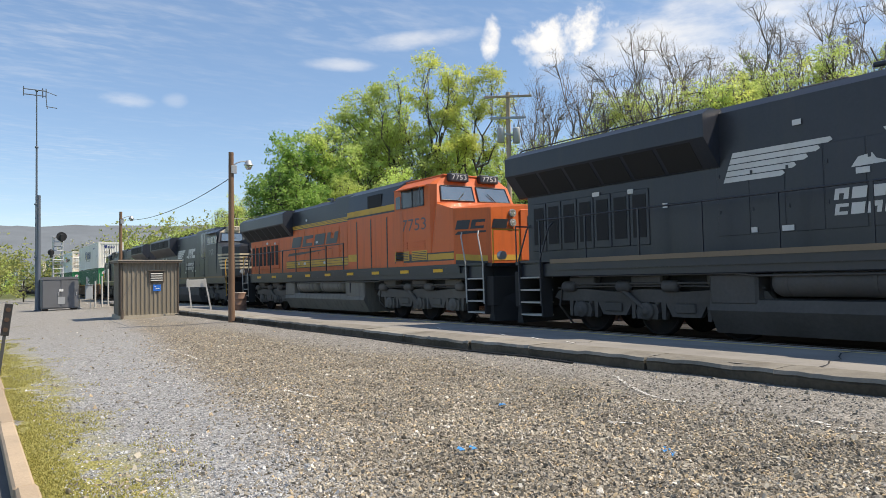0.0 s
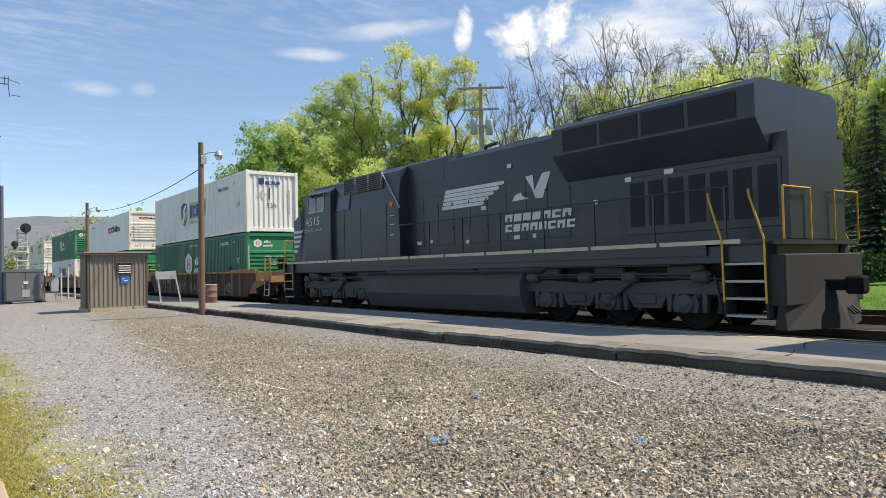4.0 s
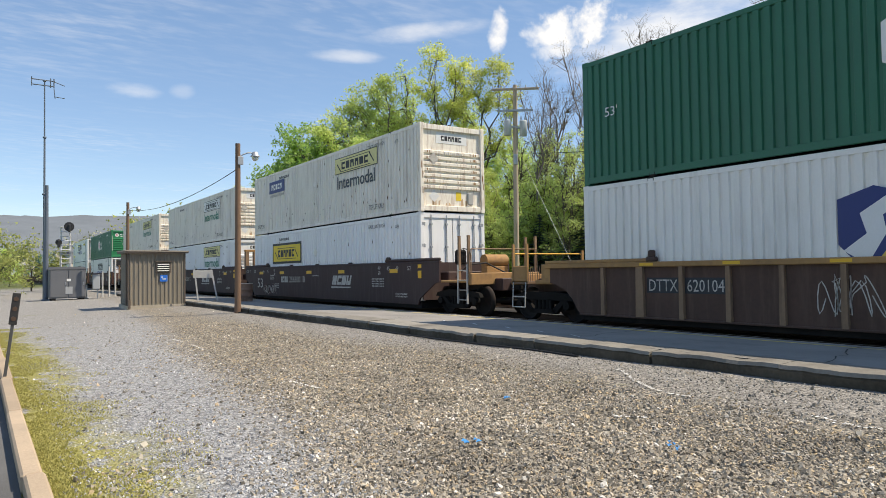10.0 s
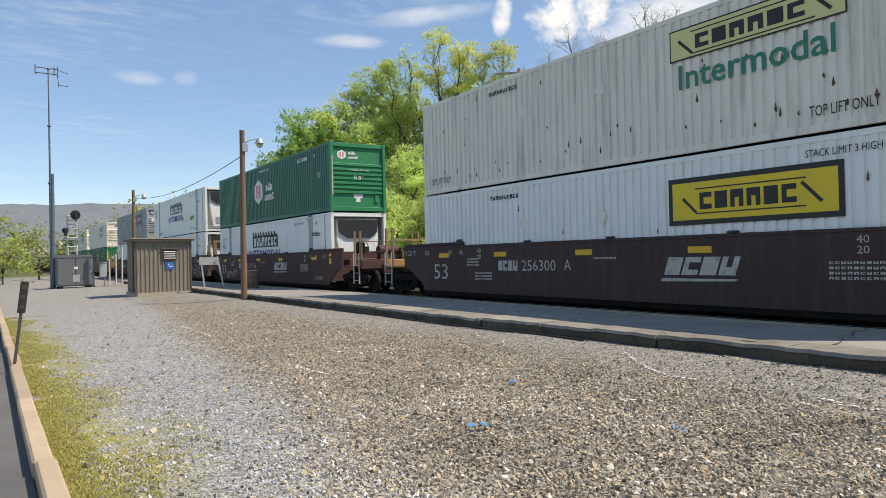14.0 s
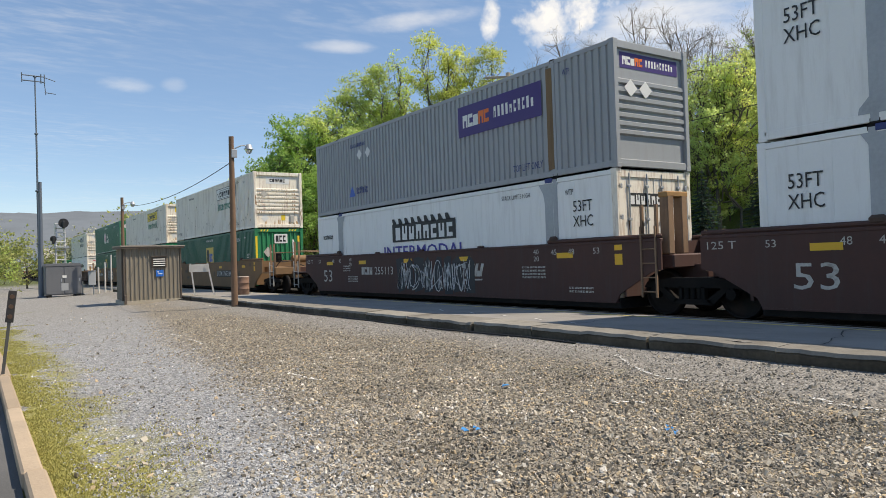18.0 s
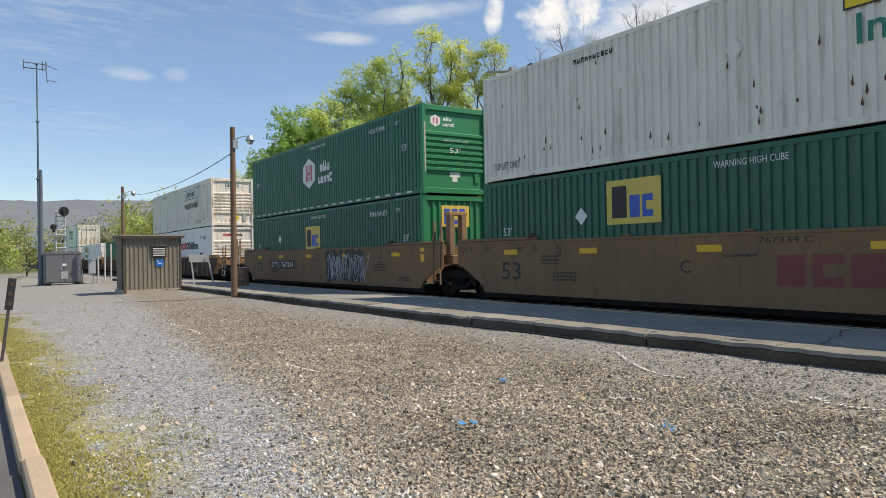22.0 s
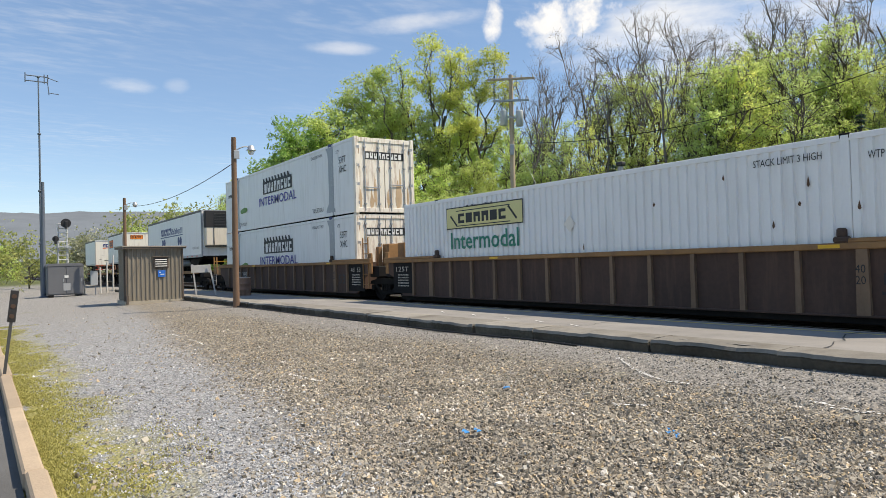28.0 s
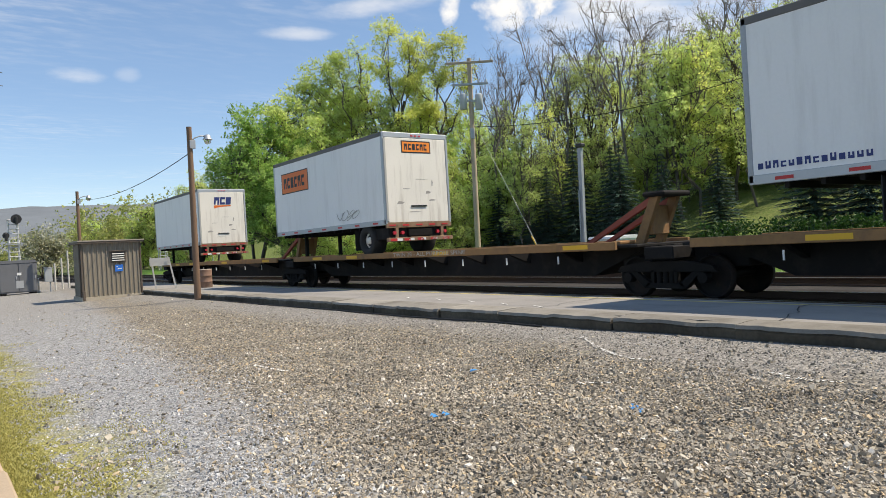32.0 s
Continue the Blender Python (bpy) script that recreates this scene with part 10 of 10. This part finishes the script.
def build_trees():
    tree_kits()
    spruce_kit()
    r = rnd(77)
    def stand(kit, az, dist, el, label, turn=None, **kw):
        """A tree on the bearing az whose top shows at the height angle el."""
        x, y = polar(az, dist)
        plant(kit, x, y, max(3.0, 1.6 + dist * math.tan(radians(el)) - ground_height(x, y)), r.uniform(0, 6.28) if turn is None else turn, label, **kw)

    edge, spread = "dense dark green tree at the wood's edge", "spreading tree in fresh spring leaf"
    airy, high = "slender open tree in thin spring leaf", "tallest tree, airy yellow-green crown"
    for kit, az, dist, el, label, turn in (
            ("dome", 22.4, 58, 11.9, edge, 0.4), ("dome", 21.6, 62, 9.4, edge, 2.0), ("mound", 24.6, 60, 12.9, spread, 1.0), ("airy", 26.2, 62, 14.3, airy, 0.0), ("fresh", 27.2, 58, 11.6, spread, 3.0),
            ("lean", 32.6, 60, 15.7, "leaning tree with a long bare limb", -0.57), ("mound", 28.6, 62, 13.6, spread, 4.0), ("slender", 30.9, 60, 16.1, airy, 0.0), ("tall", 33.9, 58, 17.7, high, -0.5), ("fork", 37.1, 58, 16.4, high, -0.6),
            ("mound", 32.6, 58, 11.4, spread, 5.0), ("fresh", 35.2, 60, 12.0, spread, 1.7), ("mound", 38.6, 60, 10.6, spread, 2.6), ("fresh", 30.4, 55, 9.2, spread, 0.8), ("mound", 26.2, 55, 8.4, spread, 3.6),
            ("dome", 23.8, 55, 7.6, edge, 5.2), ("fresh", 33.6, 54, 8.0, spread, 2.2), ("airy", 35.6, 64, 14.2, airy, 1.2), ("mound", 36.9, 55, 8.4, spread, 0.2), ("airy", 29.6, 66, 13.6, airy, 2.9), ("fresh", 40.4, 58, 9.4, spread, 4.4)):
        stand(kit, az, dist, el, label, turn)
    for i in range(24):
        az = 40.4 + 36.0 * (i + 0.5) / 24 + r.uniform(-0.5, 0.5)
        el = 15.4 + 1.9 * math.exp(-((az - 45.5) / 1.6) ** 2) + (r.uniform(1.2, 3.4) if az > 48 else r.uniform(-1.2, 0.5)) + (1.0 if az > 58 else 0)
        stand(("bare_a", "bare_b", "bare_c")[i % 3], az, r.uniform(44, 56), el, "tall bare tree with dark upright limbs")
    for i in range(36):
        az = 40.0 + 36.5 * (i + 0.5) / 36 + r.uniform(-0.5, 0.5)
        el = r.uniform(9.0, 12.0) if az < 46 else (r.uniform(11.0, 15.0) if az < 54 else r.uniform(12.5, 16.6))
        stand(("sapling", "sapling_lime", "airy")[r.randrange(3)], az, r.uniform(42, 56), el, "slim young tree in sparse bright leaf")
    for i in range(9):
        az = 54.5 + 20 * (i + 0.5) / 9 + r.uniform(-0.5, 0.5)
        stand(("fresh", "mound", "airy")[i % 3], az, r.uniform(43, 49), r.uniform(12.5, 15.6), "leafy bright green tree above the spruces")
    for i in range(20):
        az = 41 + 30 * (i + 0.5) / 20 + r.uniform(-0.6, 0.6)
        stand(("understorey", "thicket", "sapling")[i % 3], az, r.uniform(44, 50), r.uniform(6.0, 9.5), "bushy young tree in fresh leaf above the grass")
    for i in range(30):
        az = 19.8 + 56 * (i + 0.5) / 30 + r.uniform(-0.5, 0.5)
        x, y = polar(az, r.uniform(44, 53))
        if x < 21:
            x = 21 + r.uniform(0, 4)
        plant(("understorey", "thicket")[r.randrange(2)], x, y, r.uniform(3.5, 5.5) if az > 40 else r.uniform(4.5, 6.5), r.uniform(0, 6.28),
              "leafy green shrub on the wood's edge", "shrub", "shrub", "shrubs behind the tracks")
    for x, y, h in ((31.0, 47.0, 6.0), (31.5, 38.0, 5.0), (30.5, 34.5, 4.4), (31.0, 31.8, 4.9), (30.0, 29.6, 5.3), (30.2, 27.6, 6.2), (31.5, 26.0, 5.6), (30.3, 24.4, 5.8), (31.2, 22.4, 4.8), (32.5, 20.0, 4.4),
                    (31.5, 14.8, 6.4), (31.0, 12.4, 7.0), (33.0, 9.5, 6.0)):
        plant("spruce", x, y, h, r.uniform(0, 6.28), "bluish dark green spruce on the grass", "spruce_tree", "tree", "spruces behind the tracks")
    # far wood along the line and beyond the yard
    for i in range(34):
        az = -6 + 27 * (i + 0.5) / 34 + r.uniform(-0.5, 0.5)
        dist = r.uniform(105, 170)
        x, y = polar(az, dist)
        if 5 < x < 23:
            x = r.choice((x - 14 if x < 14 else x + 12, 23 + r.uniform(0, 6)))
        el = r.uniform(1.6, 2.9) if az < 9 else r.uniform(2.6, 4.6)
        kit = r.choice(("thicket", "understorey", "bud", "thicket")) if az < 14 else r.choice(("bud", "airy", "sapling_lime", "bud"))
        plant(kit, x, y, 1.6 + dist * math.tan(radians(el)), r.uniform(0, 6.28), "distant tree in pale spring leaf beside the line", "tree", "tree", "far trees")
    for kit, az, dist, el in (("airy", 18.9, 92, 7.4), ("sapling_lime", 17.6, 96, 6.6), ("mound", 18.2, 100, 5.8), ("bud", 15.6, 110, 5.1), ("bud", 12.8, 115, 4.9), ("sapling", 16.4, 104, 5.4), ("thicket", 14.2, 108, 4.2), ("thicket", 17.4, 88, 3.8), ("bud", 11.2, 120, 4.0)):
        stand(kit, az, dist, el, "olive-green tree beside the line in thin leaf", group="far trees")
    for az, dist, el in ((-0.4, 62, 3.0), (1.0, 70, 3.1), (-2.0, 58, 3.2), (3.2, 84, 2.5)):
        stand("bud", az, dist, el, "pale budding shrub beside the far yard", name="shrub", cat="shrub", group="far shrubs")
    for az, dist, el in ((6.9, 130, 3.2), (7.8, 134, 2.9)):
        x, y = polar(az, dist)
        plant("blossom", x, y, 1.6 + dist * math.tan(radians(el)), r.uniform(0, 6.28), "pale blossoming tree in the distance", "tree", "tree", "far trees")


def build_hills():
    """A long wooded ridge on the horizon."""
    mb = MB()
    n = 90
    v = []
    for k in range(5):
        f = k / 4
        for i in range(n + 1):
            az = -40 + 110 * i / n
            d = 1250 + 650 * f
            el = 3.30 + 0.028 * az + 0.12 * math.sin(az * 0.16 + 1.0) + 0.12 * noise.noise((az * 0.35, 3, 1)) - (0.5 if az < -1 else 0) * min(1, (-az - 1) / 5 if az < -1 else 0)
            top = 1.6 + 1900 * math.tan(radians(el))
            x, y = polar(az, d)
            v.append((x, y, -8 + (top + 8) * math.sin(f * math.pi / 2) ** 1.2 + 6 * noise.noise((az * 0.8, k * 2.0, 2))))
    mb.add(v, [(k * (n + 1) + i, k * (n + 1) + i + 1, (k + 1) * (n + 1) + i + 1, (k + 1) * (n + 1) + i) for k in range(4) for i in range(n)], True)
    # Distance haze is put into the ridge's grey-blue base colour.
    m = surface("haze-tinted wooded ridge", (0.165, 0.185, 0.205), 1.0, var=0.18, scale=0.02, grain=20, bump=0.0, spec=0.0)
    tagged(part("hill_ridge", mb, m), "long wooded ridge, tinted grey-blue for haze", "hill", kind="structure")


build_hills()
build_trees()
beyond_tracks()

# ---- loose stone ----
def build_stones():
    g = np.random.default_rng(9)
    # a broken stone: an uneven block, narrower at the top
    base = np.array([(sx * k, sy * k, sz) for sz, k in ((-0.6, 0.80), (0.52, 0.62)) for sx, sy in ((-1, -1), (1, -1), (1, 1), (-1, 1))], float)
    tris = np.array([(0, 2, 1), (0, 3, 2), (4, 5, 6), (4, 6, 7), (0, 1, 5), (0, 5, 4), (1, 2, 6), (1, 6, 5), (2, 3, 7), (2, 7, 6), (3, 0, 4), (3, 4, 7)])

    def field(name, n, r0, r1, size, xband, mat, label, power=1.0, x_lo=0.6, x_hi=8.0):
        u = g.uniform(0, 1, n)
        rr = r0 * (r1 / r0) ** (u ** power)
        az = np.radians(g.uniform(-4, 75, n))
        x, y = rr * np.sin(az), rr * np.cos(az)
        # ragged edges: a stone thins out over about a metre past its band
        wob = 0.25 * np.sin(y * 0.45 + 0.7) + 0.2 * np.sin(y * 1.3 + x * 0.8) + g.normal(0, 0.4, n)
        q = x - 0.115 * y + wob
        keep = (q > xband[0]) & (q < xband[1]) & (x + 0.6 * wob < x_hi + (1.0 if x_hi > 7.5 else 0.0)) & (x + 0.6 * wob > x_lo) & (x > 0.6) & (x < 8.06)
        x, y = x[keep], y[keep]
        m = len(x)
        s = size * np.exp(np.clip(g.normal(0, 0.36, m), -0.9, 0.75))
        p = base[None] * (s[:, None, None] * g.uniform(0.72, 1.25, (m, 8, 1)))
        p[:, :, 0] *= g.uniform(0.8, 1.5, m)[:, None]
        p += g.normal(0, 0.15, p.shape) * s[:, None, None]
        # each lies at its own tilt
        tx, ty = g.normal(0, 0.42, m)[:, None], g.normal(0, 0.42, m)[:, None]
        p[:, :, 2] += p[:, :, 0] * tx + p[:, :, 1] * ty
        a = g.uniform(0, 6.283, m)
        c, sn = np.cos(a)[:, None], np.sin(a)[:, None]
        px, py = p[:, :, 0] * c - p[:, :, 1] * sn, p[:, :, 0] * sn + p[:, :, 1] * c
        z = np.array([ground_height(float(i), float(j)) for i, j in zip(x, y)])
        v = np.stack([px + x[:, None], py + y[:, None], p[:, :, 2] + (z + s * 0.22)[:, None]], -1).reshape(-1, 3)
        f = (tris[None] + (np.arange(m) * 8)[:, None, None]).reshape(-1, 3)
        me = bpy.data.meshes.new(name)
        me.vertices.add(len(v)), me.loops.add(3 * len(f)), me.polygons.add(len(f))
        me.vertices.foreach_set("co", v.astype(np.float32).ravel())
        me.loops.foreach_set("vertex_index", f.astype(np.int32).ravel())
        me.polygons.foreach_set("loop_start", np.arange(0, 3 * len(f), 3, dtype=np.int32))
        me.materials.append(mat)
        me.update(calc_edges=True)
        me.shade_flat()
        tagged(part(name, me, None), label, "gravel", kind="stuff")

    def stone_mat(name, cols):
        mat = bpy.data.materials.new(name)
        mat.use_nodes = True
        nt = mat.node_tree
        N, Lk = nt.nodes.new, nt.links.new
        bs = nt.nodes["Principled BSDF"]
        geo, ramp = N("ShaderNodeNewGeometry"), N("ShaderNodeValToRGB")
        ramp.color_ramp.interpolation = "CONSTANT"
        while len(ramp.color_ramp.elements) < len(cols):
            ramp.color_ramp.elements.new(0.5)
        for e, (pos, c) in zip(ramp.color_ramp.elements, cols):
            e.position, e.color = pos, (*c, 1)
        Lk(geo.outputs["Random Per Island"], ramp.inputs[0])
        ns = N("ShaderNodeTexNoise")
        ns.inputs["Scale"].default_value, ns.inputs["Detail"].default_value = 60, 4
        Lk(N("ShaderNodeTexCoord").outputs["Object"], ns.inputs["Vector"])
        mr = N("ShaderNodeMapRange")
        mr.inputs["To Min"].default_value, mr.inputs["To Max"].default_value = 0.7, 1.3
        wide, both = N("ShaderNodeTexNoise"), N("ShaderNodeMath")
        wide.inputs["Scale"].default_value, wide.inputs["Detail"].default_value, wide.inputs["Roughness"].default_value = 0.75, 5, 0.6
        Lk(ns.inputs["Vector"].links[0].from_socket, wide.inputs["Vector"])
        both.operation = "MULTIPLY_ADD"
        both.inputs[1].default_value, both.inputs[2].default_value = 2.4, -1.2
        Lk(wide.outputs["Fac"], both.inputs[0])
        plus = N("ShaderNodeMath")
        Lk(ns.outputs["Fac"], plus.inputs[0]), Lk(both.outputs[0], plus.inputs[1])
        Lk(plus.outputs[0], mr.inputs["Value"])
        mr.clamp = False
        sc = N("ShaderNodeVectorMath")
        sc.operation = "SCALE"
        Lk(ramp.outputs[0], sc.inputs[0]), Lk(mr.outputs[0], sc.inputs["Scale"]), Lk(sc.outputs[0], bs.inputs["Base Color"])
        bs.inputs["Roughness"].default_value, bs.inputs["Specular IOR Level"].default_value = 0.9, 0.25
        return mat

    brown = stone_mat("brown crushed stone", ((0.0, (0.32, 0.28, 0.22)), (0.20, (0.41, 0.36, 0.285)), (0.40, (0.17, 0.15, 0.12)), (0.58, (0.27, 0.245, 0.205)), (0.74, (0.48, 0.43, 0.345)), (0.87, (0.50, 0.39, 0.25)), (0.96, (0.70, 0.65, 0.57))))
    dull = stone_mat("dull crushed stone", ((0.0, (0.27, 0.25, 0.22)), (0.3, (0.18, 0.17, 0.155)), (0.55, (0.32, 0.30, 0.265)), (0.8, (0.23, 0.215, 0.18)), (0.95, (0.48, 0.455, 0.415))))
    grey = stone_mat("grey crushed stone", ((0.0, (0.40, 0.41, 0.42)), (0.3, (0.285, 0.29, 0.30)), (0.55, (0.48, 0.485, 0.49)), (0.8, (0.36, 0.345, 0.32)), (0.95, (0.65, 0.64, 0.62))))
    field("gravel", 150000, 4.0, 22.0, 0.0098, (1.85, 9.0), brown, "coarse brown and grey crushed stone", 0.9, x_hi=6.5)
    field("fine_gravel", 45000, 4.0, 15.0, 0.0078, (-3.0, 2.1), grey, "fine pale grey crushed stone", 0.85)
    field("fine_gravel", 42000, 4.4, 22.0, 0.0075, (0.0, 9.0), dull, "fine dull crushed stone along the platform", 0.9, x_lo=5.7)
    field("scattered_gravel", 9000, 4.0, 40.0, 0.013, (-1.0, 9.0), brown, "scattered brown stones on the pale strip", 1.0)


def build_grass():
    """Low moss and thin blades beside the kerb."""
    g = np.random.default_rng(14)
    n = 60000
    y = 3.0 + 22.0 * g.uniform(0, 1, n) ** 1.6
    x = 0.445 + g.exponential(0.42, n)
    lump = np.array([noise.noise((a * 1.5, b * 0.9, 2.0)) + 0.5 * noise.noise((a * 5, b * 4, 7.0)) for a, b in zip(x, y)])
    keep = (lump > -0.14 + 0.7 * (x - 0.9)) & (x < 1.9)
    x, y = x[keep], y[keep]
    m = len(x)
    h = g.uniform(0.008, 0.024, m)
    a = g.uniform(0, 6.283, m)
    w = np.stack([np.cos(a), np.sin(a), np.zeros(m)], 1) * g.uniform(0.004, 0.009, m)[:, None]
    z = np.array([ground_height(float(i), float(j)) for i, j in zip(x, y)])
    p = np.stack([x, y, z], 1)
    tip = p + np.stack([g.normal(0, 0.012, m), g.normal(0, 0.012, m), h], 1)
    blade = leaf_material("yellow-green moss", (0.30, 0.29, 0.085), (0.52, 0.47, 0.17), 0.4)
    me = quads_mesh("grass", np.stack([p - w, p + w, tip + w * 0.3, tip - w * 0.3], 1), blade)
    tagged(part("grass", me, None), "yellow-green moss and thin grass along the kerb", "grass", kind="stuff")


build_stones()
build_grass()


# ---- what moves ----
def travel(t):
    """Metres run since the start."""
    for (t0, s0), (t1, s1) in zip(RUN, RUN[1:]):
        if t <= t1:
            return s0 + (s1 - s0) * (t - t0) / (t1 - t0)
    return RUN[-1][1]


def motions():
    for ob, y0, z in MOVERS:
        walk(ob, [(t, on_rails(y0 - s, z)) for t, s in RUN])
    # every axle turns with the rails under it while its car goes by
    start = {ob: y0 for ob, y0, _ in MOVERS}
    for hub, y, r in WHEEL_SETS:
        base = start[hub.parent.parent] + y
        rows, angle = [(0.0, pose(0, y, r))], 0.0
        for k in range(1, 32 * FPS):
            t = k / FPS
            s = travel(t)
            if -14 < base - s < 44:
                angle += (s - travel(t - 1 / FPS)) / r
                if rows[-1][0] < t - 1.5 / FPS:
                    rows.append((t - 1 / FPS, rows[-1][1]))
                rows.append((t, pose(0, y, r, math.degrees(angle) % 360.0)))
        rows.append((32.0, rows[-1][1]))
        walk(hub, rows)


motions()
